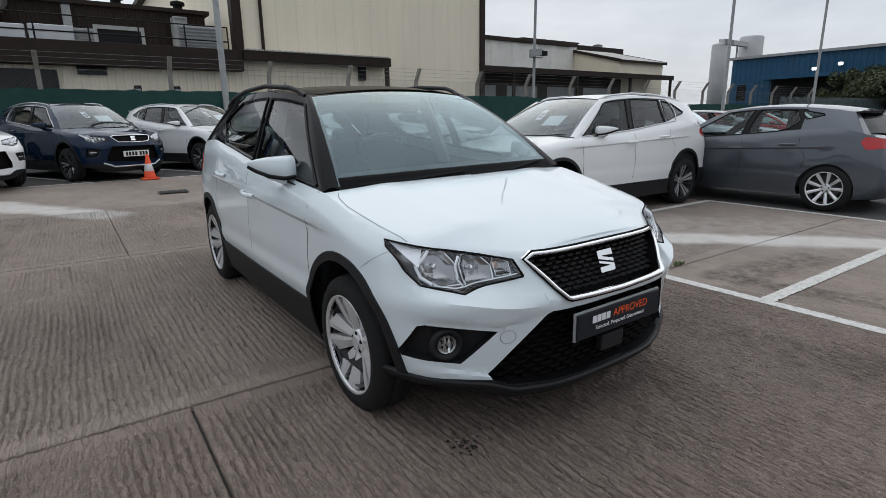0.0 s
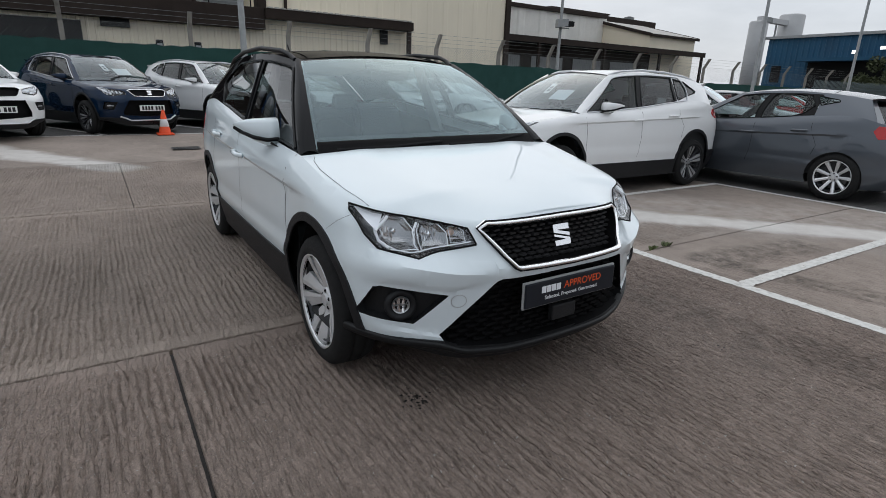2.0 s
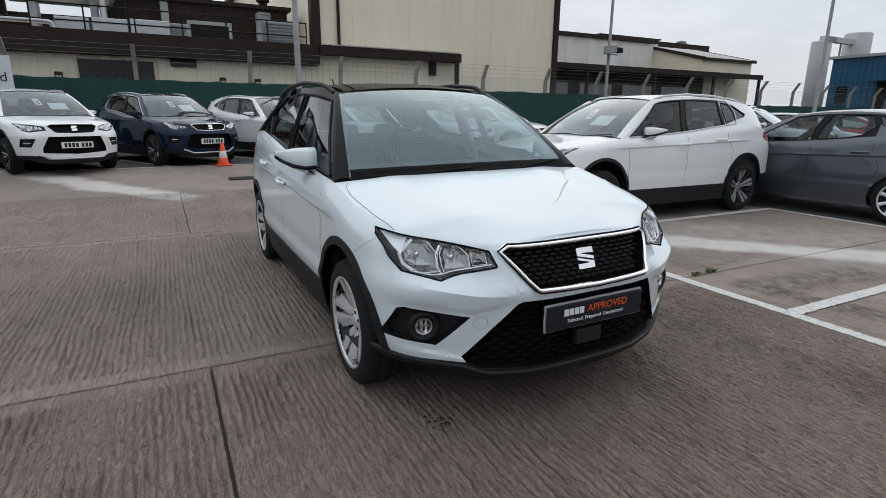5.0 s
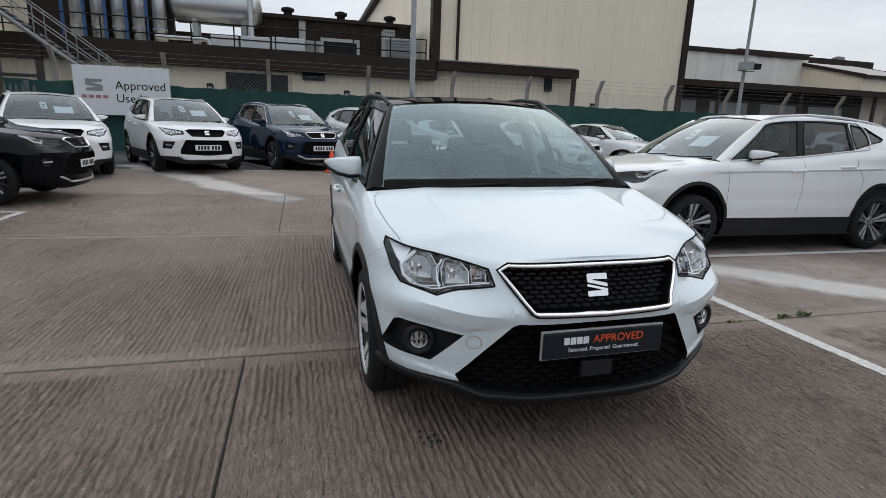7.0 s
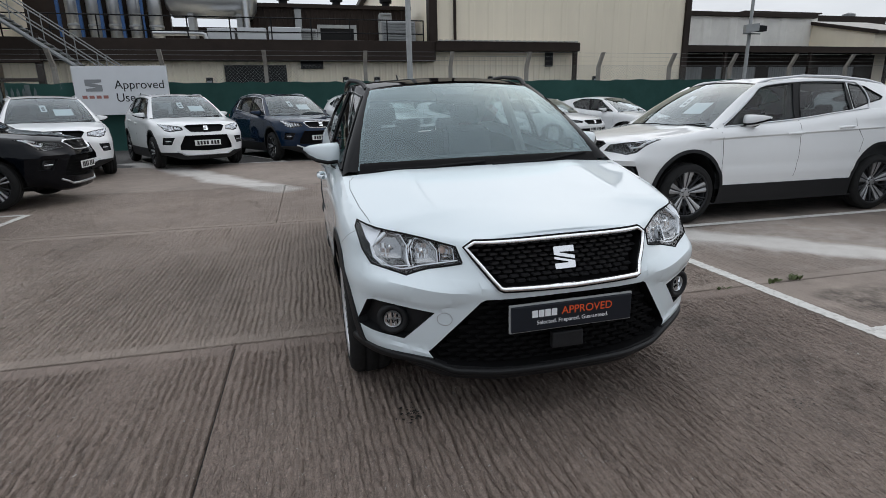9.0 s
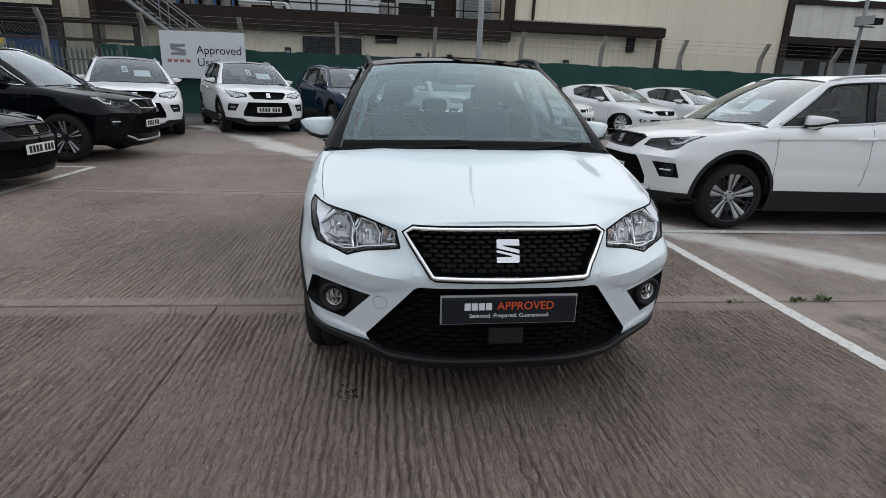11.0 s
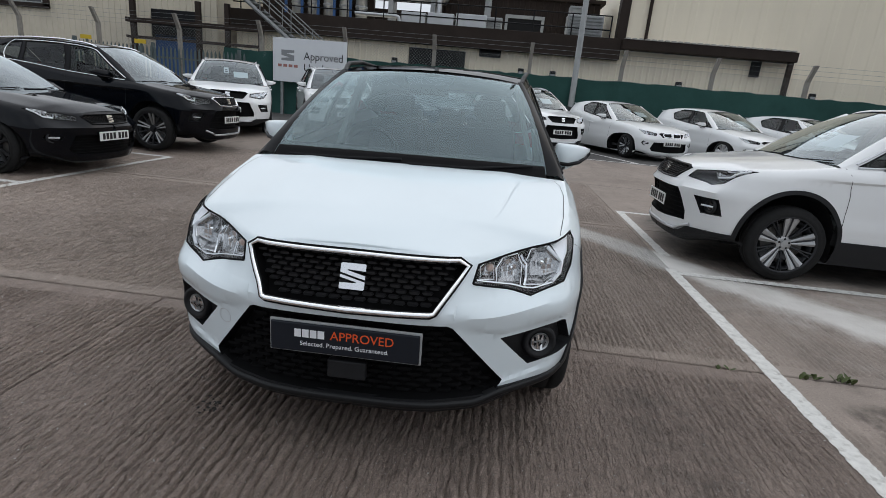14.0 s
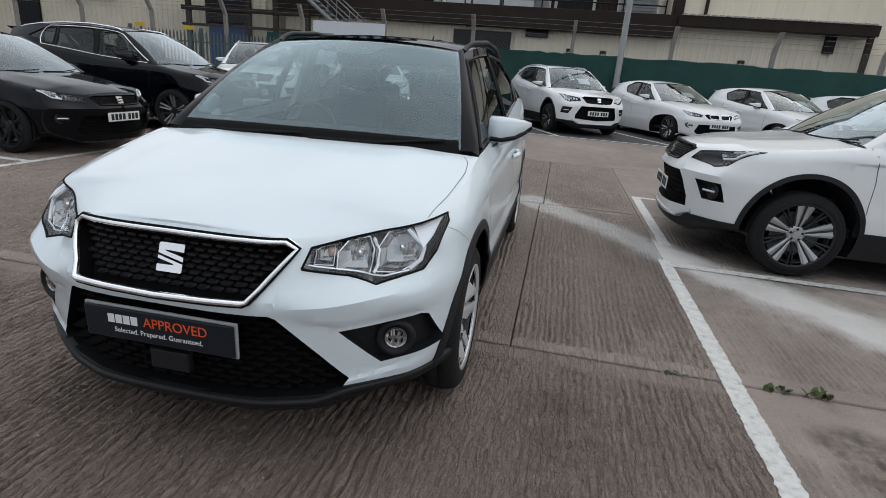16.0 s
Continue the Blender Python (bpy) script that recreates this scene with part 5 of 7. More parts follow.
NOSE_LOW = dict(
    grille=[(0, 0.78), (0.33, 0.778), (0.38, 0.755), (0.30, 0.665), (0, 0.655)],
    lamp=[(0.44, 0.700), (0.42, 0.755), (0.53, 0.783), (0.66, 0.803), (0.775, 0.83), (0.765, 0.80), (0.70, 0.735), (0.60, 0.712)],
    fog=[(0.60, 0.50), (0.755, 0.53), (0.77, 0.48), (0.62, 0.455)],
    intake=[(0, 0.53), (0.50, 0.52), (0.56, 0.36), (0.50, 0.30), (0, 0.28)],
)


def build_car(name, label, category, at, spec):
    """One car, nose at y = 0 facing -y, built from a shared small-crossover form and stretched to its own size."""
    car = thing(name, label, category, spec.get("group", ""), at=at)
    hero, fine = spec.get("hero", False), spec.get("fine", 0.07)
    W, L, H = spec["size"]
    hub_f, hub_r, wr = spec["hubs"]
    nose_z = spec.get("nose", 1.0)
    cowl = [(1.04, spec["cowl"])] if "cowl" in spec else []
    along_y = [(-0.3, -0.3 * hub_f / 0.79), (0.0, 0.0), (0.79, hub_f), *cowl, (3.355, hub_r), (4.11, L), (4.5, L + 0.4)]
    ymap = spline([a for a, _ in along_y], [b for _, b in along_y]) if not hero else (lambda v: v)
    zmap = spline([-0.1, 0.0, 0.19, 0.45, 0.80, 1.0, 1.475, 1.8], [-0.1, 0.0, spec.get("clear", 0.19), 0.45 * nose_z, 0.80 * nose_z, spec.get("belt", 1.0), H - 0.045, H + 0.3]) if not hero else (lambda v: v)
    kx = W / 1.772

    def warp(p):
        return p if hero else Vector((p.x * kx, ymap(p.y), zmap(p.z)))

    sh = Shell(ledge=spec.get("ledge"))
    body_mat, roof_mat, trim = M[spec["paint"]], M[spec.get("roof", spec["paint"])], M["plastic"]
    nose = spec["nose_shapes"]
    clad = spec.get("cladding", True)

    # lower shell, cut along its features
    top_n = 56 if fine > 0.05 else 92
    tops = [sh.length * i / top_n for i in range(top_n + 1)]
    boundary = [(s, sh.top(s)) for s in tops] + [(sh.length * (1 - i / top_n), sh.zb) for i in range(top_n + 1)]
    step = fine * 0.7
    loops = {}
    for key in ("grille", "lamp", "fog", "intake"):
        pts = dense(nose[key], step)
        loops[key] = [(sh.by_x(x, z) if x > 1e-4 else 0.0, z) for x, z in pts]
    if spec.get("fine", 0.07) < 0.05:
        flank = [0.75 + 2.8 * i / 46 for i in range(47)]
        loops["shoulder"] = [(sh.by_y(y, shoulder_z(y)), shoulder_z(y)) for y in flank] + [(sh.by_y(y, shoulder_z(y) - 0.024), shoulder_z(y) - 0.024) for y in flank[::-1]]
    if hero:
        across = [0.37 + 0.42 * i / 16 for i in range(17)]
        shelf = [(sh.by_x(x, shelf_z(x)), shelf_z(x)) for x in across]
        loops["shelf"] = shelf + [(q, z + 0.046) for q, z in shelf[::-1]]
        led = spec["ledge"]
        loops["ledge"] = [(sh.by_x(x, z), z) for x, z in dense(led, step)]
        loops["ledge_in"] = [(sh.by_x(x, z), z) for x, z in dense([(led[0][0] + 0.02, led[0][1] - 0.022), (led[1][0], led[1][1] - 0.016), (led[2][0] - 0.004, led[2][1] - 0.016), (led[3][0] - 0.014, led[3][1] - 0.008), (led[4][0] - 0.016, led[4][1]), (led[5][0] - 0.016, led[5][1] + 0.012), (0.54, 0.328)], step)]
    zh = 0.31
    arch_r = spec.get("arch", 0.385)
    for key, yw in (("arch_front", 0.79), ("arch_rear", 3.355)):
        for suffix, rr in (("", arch_r), ("_ring", arch_r + spec.get("ring", 0.068))):
            arc = [(yw + rr * math.cos(math.radians(a)), zh + rr * math.sin(math.radians(a))) for a in range(-24, 205, 4)]
            arc = [p for p in arc if p[1] > sh.zb + 0.004]
            arc = [(arc[0][0], sh.zb + 0.001)] + arc + [(arc[-1][0], sh.zb + 0.001)]
            loops[key + suffix] = [(sh.by_y(y, z), z) for y, z in arc]

    def clad_top(s):
        y0 = sh.y(s)
        if y0 < 0.79:
            return 0.262 + (0.036 if hero else 0.052) * smooth_step(0.44, 0.56, sh.x(s))
        return spec.get("sill", 0.415) if y0 < 3.36 else 0.45

    sr = sh.length - 0.48
    loops["tail"] = dense([(sh.by_y(3.72, 0.96), 0.975), (sh.by_y(3.78, 1.0), 1.045), (sr, 1.0), (sr, 0.915), (sh.by_y(3.80, 0.88), 0.885)], step)
    smp = [sh.length * i / 160 for i in range(161)]
    loops["band"] = [(s, clad_top(s)) for s in smp] + [(s, sh.zb + 0.0005) for s in smp[::-1]]
    pts2, cells = cdt_cells(boundary, [l for l in loops.values() if l], fine)
    P3 = [tuple(sh(min(max(s, 0), sh.length), z)) for s, z in pts2]
    for i, (s, z) in enumerate(pts2):
        if s < 1e-6 or s > sh.length - 1e-6:
            P3[i] = (0.0, P3[i][1], P3[i][2])
    groups = {k: [] for k in ("body", "grille", "lamp", "fog", "intake", "clad", "tail")}
    for tri, c in cells:
        if inside(c, loops["arch_front"]) or inside(c, loops["arch_rear"]):
            continue
        # order each triangle to face outwards
        a, b, d = (Vector(P3[i]) for i in tri)
        n = (b - a).cross(d - a)
        mid = (a + b + d) / 3
        if n.dot(Vector((mid.x, mid.y - 2.0 if abs(mid.y - 2) > 1.4 else 0, 0))) < 0:
            tri = tri[::-1]
        for key in ("grille", "lamp", "fog", "intake", "tail"):
            if inside(c, loops[key]):
                groups[key].append(tri)
                break
        else:
            ring = inside(c, loops["arch_front_ring"]) or inside(c, loops["arch_rear_ring"])
            low_z = c[1] < clad_top(c[0])
            groups["clad" if (clad and (ring or low_z)) or (hero and c[1] < (0.295 if sh.x(c[0]) < 0.54 else 0.24)) else "body"].append(tri)
    bm = region_bm(P3, groups["body"], warp=warp)

    # bonnet and wing tops, welded to the shell
    zc = spline([0.05, 0.10, 0.16, 0.3, 0.6, 1.0], [0.797, 0.812, 0.835, 0.872, 0.928, 0.992])
    yf, yc1 = sh(0, sh.top(0)).y, 1.0
    rows, edge = [], [s for s in tops if s <= sh.at_cowl + 0.02]
    e_last = sh(edge[-1], sh.top(edge[-1]))
    nb = 18 if fine <= 0.05 else 10
    for s in edge:
        e = sh(s, sh.top(s)) if s > 0 else Vector((0, yf, sh.top(0)))
        h = (e.y - yf) / (e_last.y - yf)
        ym = yf + (yc1 - yf) * h
        zm = max(zc(ym), e.z) if h > 0 else e.z
        row = []
        for j in range(nb + 1):
            b = j / nb
            z = zm + (e.z - zm) * b**2.3
            z += (0.007 * math.exp(-(((b - 0.62) / 0.10) ** 2)) if hero else 0.012 * ramp(0.80, 0.62, b) * smooth_step(0.25, 0.62, b)) * smooth_step(0.12, 0.5, h) * (1 - 0.3 * h)
            row.append((e.x * b, ym + (e.y - ym) * b * b, z))
        rows.append(row)
    grid_bm(rows, warp, mirror=True, bm=bm, flip=False)
    bmesh.ops.remove_doubles(bm, verts=bm.verts[:], dist=1.2e-3)
    bmesh.ops.recalc_face_normals(bm, faces=[fc for fc in bm.faces])
    tree = BVHTree.FromBMesh(bm)
    body = part("body", bm, body_mat, car, spec.get("body_label", ""), smooth=True)
    if fine < 0.05:
        body.data.set_sharp_from_angle(angle=radians(30))

    # dark trims and recesses
    if groups["clad"]:
        part("lower_cladding", region_bm(P3, groups["clad"], 0.008 if clad else 0.0, clad, warp=warp), trim, car, "black plastic lower cladding")
    part("grille_backing", region_bm(P3, groups["grille"], -0.055 if hero else -0.03, True, warp=warp), M["matt_black"], car)
    part("lower_intake", region_bm(P3, groups["intake"], -0.055, True, warp=warp), M["matt_black"], car)
    for sd, sg in (("right", 1), ("left", -1)):
        lamp = part("headlight", region_bm(P3, groups["lamp"], 0.001, False, sd, warp), M["lens"], car, "clear angular headlight")
        lo_ = nose["lamp"] + nose["lamp"][:1]
        part("lamp_seal", tube([warp(Vector((sh(sh.by_x(x, z), z).x * sg, sh(sh.by_x(x, z), z).y - 0.001, z))) for x, z in along(lo_, 0.03)], 0.004 if hero else 0.0035, 6), M["matt_black"], lamp)
        part("lamp_housing", region_bm(P3, groups["lamp"], -0.06, True, sd, warp), M["lamp_dark" if hero else "housing"], lamp)
        fr = part("fog_recess", region_bm(P3, groups["fog"], -0.045, True, sd, warp), trim, car)
        cx = sum(p[0] for p in nose["fog"]) / len(nose["fog"])
        cz = sum(p[1] for p in nose["fog"]) / len(nose["fog"])
        if hero:
            cx, cz = 0.686, 0.456
        c = sh(sh.by_x(cx, cz), cz)
        fm = pose(0, 0, 0) @ Matrix.Translation(warp(Vector((c.x * sg, c.y + 0.03, c.z)))) @ pose(0, 0, 0, 0, 0, 18 * sg)
        part("fog_bezel", lathe([(0.068, 0.0), (0.064, 0.020), (0.050, 0.022), (0.040, 0.004), (0.036, 0.002)], 28, "y", fm, False), trim, fr, smooth=True)
        fl = part("fog_lamp", lathe([(0.038, 0.010), (0.036, 0.014), (0.033, 0.012), (0.032, 0.0), (0.004, -0.008)], 24, "y", fm), M["bright_housing"] if hero else M["housing"], fr, "round chrome fog lamp")
        if hero:
            rng = random.Random(12)
            for i in range(9):
                u = -0.028 + i * 0.007
                hh = math.sqrt(max(1e-5, 0.031**2 - u * u))
                t1, t2 = rng.uniform(-0.9, 0.5), rng.uniform(-0.9, 0.9)
                fb = bmesh.new()
                for z0, z1, t_ in ((-hh, 0.1 * hh, t1), (0.25 * hh, hh, rng.uniform(-0.4, 0.4))):
                    fb.faces.new([fb.verts.new(fm @ Vector((u + du, -0.013 + du * t2 + (dz - (z0 + z1) / 2) * t_, dz))) for du, dz in ((-0.0035, z0), (0.0035, z0), (0.0035, z1), (-0.0035, z1))])
                # every third flute is black, painting dark reflections between the bright ones
                part("fog_flute", fb, M["gap" if i % 3 == 1 else "reflector"], fl)
            part("fog_lens", lathe([(0.037, -0.004), (0.028, -0.020), (0.008, -0.026)], 24, "y", fm), M["lens"], fr, smooth=True)
        # lamp inside: two bowls, dividers and a bright signature strip
        def on(x, z, d):
            q = sh(sh.by_x(x, z), z)
            return warp(Vector((q.x * sg, q.y + d, q.z)))
        def facets(nm, poly, wide, tall, depth, tilt, seed, mat="reflector", mid=0.0):
            """A pressed reflector: many small mirror facets, each at its own tilt."""
            rng = random.Random(seed)
            fb = bmesh.new()
            lo_x, lo_z = min(p[0] for p in poly), min(p[1] for p in poly)
            i = 0
            while lo_x + i * wide < max(p[0] for p in poly):
                j = 0
                while lo_z + j * tall < max(p[1] for p in poly):
                    cx_, cz_ = lo_x + (i + 0.5) * wide, lo_z + (j + 0.5) * tall
                    if inside((cx_, cz_), poly):
                        base_ = on(cx_, cz_, depth)
                        t1, t2 = rng.uniform(-tilt, tilt) + mid, rng.uniform(-tilt, tilt) * 0.7
                        vs = [fb.verts.new(base_ + Vector((u * wide * 1.12 * sg, u * wide * t2 + v * tall * t1, v * tall * 1.12))) for u, v in ((-0.5, -0.5), (0.5, -0.5), (0.5, 0.5), (-0.5, 0.5))]
                        fb.faces.new(vs)
                    j += 1
                i += 1
            bmesh.ops.recalc_face_normals(fb, faces=fb.faces[:])
            return part(nm, fb, M[mat], lamp)
        if hero:
            main = [(0.606, 0.676), (0.598, 0.742), (0.622, 0.790), (0.690, 0.802), (0.745, 0.756), (0.732, 0.706), (0.680, 0.675)]
            dip = [(0.500, 0.690), (0.494, 0.742), (0.516, 0.774), (0.570, 0.780), (0.590, 0.742), (0.590, 0.674)]
            turn = [(0.440, 0.712), (0.437, 0.752), (0.458, 0.765), (0.484, 0.763), (0.489, 0.704)]
            def plate(poly, depth, t1, mat="reflector"):
                zc_ = sum(p[1] for p in poly) / len(poly)
                pb = bmesh.new()
                pb.faces.new([pb.verts.new(on(x, z, depth) + Vector((0, (z - zc_) * t1, 0))) for x, z in poly])
                bmesh.ops.recalc_face_normals(pb, faces=pb.faces[:])
                part("reflector_plate", pb, M[mat], lamp)

            def pocket(poly, rings_):
                """A mirrored bowl: the rim drawn in and back, ring by ring."""
                mx_, mz_ = (sum(p[k] for p in poly) / len(poly) for k in (0, 1))
                pb = bmesh.new()
                lay = [[pb.verts.new(on(mx_ + (x - mx_) * f, mz_ + (z - mz_) * f, d)) for x, z in poly] for f, d in rings_]
                for ra, rb_ in zip(lay, lay[1:]):
                    for i in range(len(poly)):
                        pb.faces.new((ra[i], ra[(i + 1) % len(poly)], rb_[(i + 1) % len(poly)], rb_[i]))
                pb.faces.new(lay[-1])
                bmesh.ops.recalc_face_normals(pb, faces=pb.faces[:])
                part("reflector_bowl", pb, M["bowl"], lamp)
            pocket(main, ((1.0, 0.024), (0.86, 0.034), (0.66, 0.046), (0.34, 0.053)))
            pocket(dip, ((1.0, 0.024), (0.84, 0.034), (0.62, 0.046), (0.34, 0.052)))
            pocket(turn, ((1.0, 0.026), (0.7, 0.042), (0.4, 0.050)))
            facets("reflector_flute", [(0.676, 0.690), (0.672, 0.742), (0.700, 0.748), (0.722, 0.735), (0.716, 0.702)], 0.006, 0.022, 0.047, 0.12, 4, mid=0.1)
            facets("reflector_flute", [(0.528, 0.706), (0.522, 0.742), (0.540, 0.760), (0.572, 0.735), (0.562, 0.700)], 0.006, 0.020, 0.046, 0.12, 5, mid=0.1)
            for poly in (main, dip, turn):
                part("bezel_rib", tube([on(x, z, 0.026) for x, z in along(poly + poly[:1], 0.02)], 0.0035 if poly is not turn else 0.002, 6), M["reflector"], lamp)
            part("indicator_bulb", lathe([(0.016, 0.0), (0.015, 0.012), (0.008, 0.02)], 14, "y", Matrix.Translation(on(0.472, 0.740, 0.055))), M["amber"], lamp)
            for bx, bz in ((0.668, 0.742), (0.548, 0.732)):
                part("bulb", lathe([(0.010, -0.005), (0.010, 0.016), (0.005, 0.022)], 12, "y", Matrix.Translation(on(bx, bz, 0.05))), M["chrome"], lamp)
            plate([(0.772, 0.826), (0.700, 0.806), (0.746, 0.752), (0.764, 0.782)], 0.014, 0.55, "drl")
            part("signature_edge", tube([on(x, z, 0.016) for x, z in along([(0.684, 0.800), (0.746, 0.750), (0.740, 0.712), (0.712, 0.686)], 0.02)], 0.007, 6), M["drl"], lamp, "bright white strip")
            part("bezel_rib", tube([on(x, z, 0.014) for x, z in along([(0.712, 0.684), (0.640, 0.669), (0.602, 0.672), (0.428, 0.714)], 0.02)], 0.0045, 6), M["reflector"], lamp, "bright bezel edge")
            part("bezel_rib", tube([on(x, z, 0.018) for x, z in along([(0.604, 0.674), (0.610, 0.695), (0.606, 0.740), (0.584, 0.776)], 0.02)], 0.006, 6), M["reflector"], lamp)
        else:
            part("fog_bar", tube([on(x, cz, 0.004) for x in (cx - 0.05, cx, cx + 0.05)], 0.009, 6), M["satin"], fr)
            mx, mz = (sum(p[k] for p in nose["lamp"]) / len(nose["lamp"]) for k in (0, 1))
            facets("reflector_flute", [(mx + (x - mx) * 0.84, mz + (z - mz) * 0.72) for x, z in nose["lamp"]], 0.045, 0.020, 0.030, 0.22, 21, mid=0.2)
            for bx, bz, br in ((0.65, 0.765, 0.03), (0.55, 0.752, 0.026)):
                m = Matrix.Translation(on(bx, bz, 0.075)) @ pose(0, 0, 0, 0, 0, 14 * sg)
                part("reflector_bowl", lathe([(0.012, -0.012), (br * 0.6, 0.004), (br, 0.040), (br * 1.06, 0.042), (br * 1.06, 0.036), (br * 0.62, -0.004)], 22, "y", m, False), M["reflector"], lamp, smooth=True)
                part("bulb", lathe([(0.012, -0.005), (0.012, 0.016), (0.006, 0.022)], 12, "y", m), M["drl"], lamp)
            for st in [[(0.755, 0.825), (0.70, 0.748), (0.60, 0.728)], [(0.74, 0.822), (0.62, 0.792)]]:
                part("signature_strip", tube([on(x, z, 0.010) for x, z in along(st, 0.03)], 0.010, 6), M["drl"], lamp, "bright white strip")
    # inner arches and underside
    for yw in (0.79, 3.355):
        for sg in (1, -1):
            bmw = bmesh.new()
            rr = arch_r + 0.012
            rings = []
            for xx in (0.50, 0.795):
                rings.append([bmw.verts.new(warp(Vector((xx * sg, yw + rr * math.cos(math.radians(a)), zh + rr * math.sin(math.radians(a)))))) for a in (range(-18, 181, 9) if yw < 1 else range(0, 199, 9))])
            for i in range(len(rings[0]) - 1):
                bmw.faces.new((rings[0][i], rings[0][i + 1], rings[1][i + 1], rings[1][i]))
            part("wheel_arch_liner", bmw, M["gap"], car)
    under = bmesh.new()
    add_box(under, -0.5, 0.5, 0.45, 3.95, 0.20, 0.24)
    add_box(under, -0.82, 0.82, 1.22, 2.92, 0.20, 0.24)
    for v in under.verts:
        v.co = warp(v.co)
    part("underbody", under, M["gap"], car)

    # cabin: belt line, roof line, side panels, windscreen, roof, tailgate glass
    roofs = spec.get("roof_nodes") or [(0.565, 1.80, 1.432), (0.600, 2.1, 1.470), (0.615, 2.5, 1.486), (0.605, 3.0, 1.472), (0.575, 3.5, 1.425), (0.530, 3.80, 1.375)]
    ry = [p[1] for p in roofs]
    rx, rz = spline(ry, [p[0] for p in roofs]), spline(ry, [p[2] for p in roofs])
    by0, by1, ry0, ry1 = 1.06, 3.86, ry[0], ry[-1]

    def belt(q):
        s = sh.find_y0(by0 + q * (by1 - by0))
        return sh(s, sh.top(s))

    belts = [belt(i / 60) for i in range(61)]

    def belt_at(q):
        f = min(max(q, 0), 1) * 60
        i = min(int(f), 59)
        return belts[i].lerp(belts[i + 1], f - i)

    def side_pt(q, t):
        yy = ry0 + min(max(q, 0), 1) * (ry1 - ry0)
        p = belt_at(q).lerp(Vector((rx(yy), yy, rz(yy))), t)
        p.x += 0.05 * t * (1 - t)
        return p

    def by_yt(y, t):
        a, b = by0 + (ry0 - by0) * t, by1 + (ry1 - by1) * t
        return ((y - a) / (b - a), t)

    SX = 2.4  # rough metres across the patch, so that cells come out even
    bnd = dense([(0, 0), (SX, 0), (SX, 0.5), (0, 0.5)], fine)
    wins = spec.get("windows") or [
        [(1.20, 0.04), (1.80, 0.90), (2.20, 0.905), (2.12, 0.04)],
        [(2.29, 0.905), (2.85, 0.87), (3.06, 0.66), (3.13, 0.46), (2.98, 0.22), (2.90, 0.04), (2.20, 0.04)],
    ]
    wloops = [[(q * SX, t * 0.5) for q, t in (by_yt(y, t) for y, t in w)] for w in wins]
    post_loop = [] if hero else [(by_yt(1.25 + 0.58 * t, t)[0] * SX, t * 0.5) for t in (0.03, 0.33, 0.63, 0.93)] + [(by_yt(spec.get("pillar_end", 2.95), t)[0] * SX, t * 0.5) for t in (0.93, 0.63, 0.33, 0.03)]
    v2, cs = cdt_cells(bnd, [dense(w, fine * 0.8) for w in wloops + ([post_loop] if post_loop else [])], fine * 1.1)
    S3 = [tuple(side_pt(a / SX, b / 0.5)) for a, b in v2]
    frame_t, post_t, glass_t = [], [], [[] for _ in wins]
    for tri, c in cs:
        a, b, d = (Vector(S3[i]) for i in tri)
        if (b - a).cross(d - a).x < 0:
            tri = tri[::-1]
        for k, w in enumerate(wloops):
            if inside(c, w):
                glass_t[k].append(tri)
                break
        else:
            (post_t if post_loop and inside(c, post_loop) else frame_t).append(tri)
    if post_t:
        for sd in ("right", "left"):
            for lo_y, hi_y in ((0, 2.0), (2.0, 2.6), (2.6, 9)):
                some = [tri for tri in post_t if lo_y <= sum(S3[i][1] for i in tri) / 3 < hi_y]
                if some:
                    part("window_pillar", region_bm(S3, some, 0.0015, False, sd, warp), M["gloss_black"], car, "gloss black window pillar", smooth=True)
    cabin = bmesh.new()
    tmp = region_bm(S3, frame_t, 0.0, False, "both", warp)
    me_tmp = bpy.data.meshes.new("tmp")
    tmp.to_mesh(me_tmp)
    tmp.free()
    cabin.from_mesh(me_tmp)
    bpy.data.meshes.remove(me_tmp)
    # roof skin
    rows = []
    nr = 20
    for i in range(nr + 1):
        yy = ry0 + (ry1 - ry0) * i / nr
        row = []
        for j in range(11):
            b = j / 10
            bow = 0.055 * (1 - smooth_step(0, 0.5, i / nr))
            row.append((rx(yy) * b, yy - bow * (1 - b * b), rz(yy) + 0.036 * (1 - b * b) + 0.004 * (1 - b**6)))
        rows.append(row)
    grid_bm(rows, warp, mirror=True, bm=cabin, flip=True)
    # windscreen pillars
    ws_b = lambda b: Vector((0.715 * b, 1.0 + 0.075 * b * b, 0.992 - 0.010 * b * b))
    ws_t = lambda b: Vector((0.535 * b, ry0 - 0.055 + 0.045 * b * b, rz(ry0) + 0.036 - 0.030 * b * b))

    def ws_pt(b, t):
        p = ws_b(b).lerp(ws_t(b), t)
        k = 4 * t * (1 - t)
        return Vector((p.x + 0.012 * k * b, p.y - 0.028 * k, p.z + 0.030 * k))
    rows = [[tuple(ws_pt(1, t)), tuple((ws_pt(1, t) + side_pt(0, t)) / 2 + Vector((0.010, -0.012, 0.012))), tuple(side_pt(0, t))] for t in (i / 14 for i in range(15))]
    grid_bm(rows, warp, mirror=True, bm=cabin, flip=False)
    bmesh.ops.remove_doubles(cabin, verts=cabin.verts[:], dist=1.5e-3)
    bmesh.ops.recalc_face_normals(cabin, faces=cabin.faces[:])
    rtree = BVHTree.FromBMesh(cabin)
    part("roof", cabin, roof_mat, car, spec.get("roof_label", ""), smooth=True)
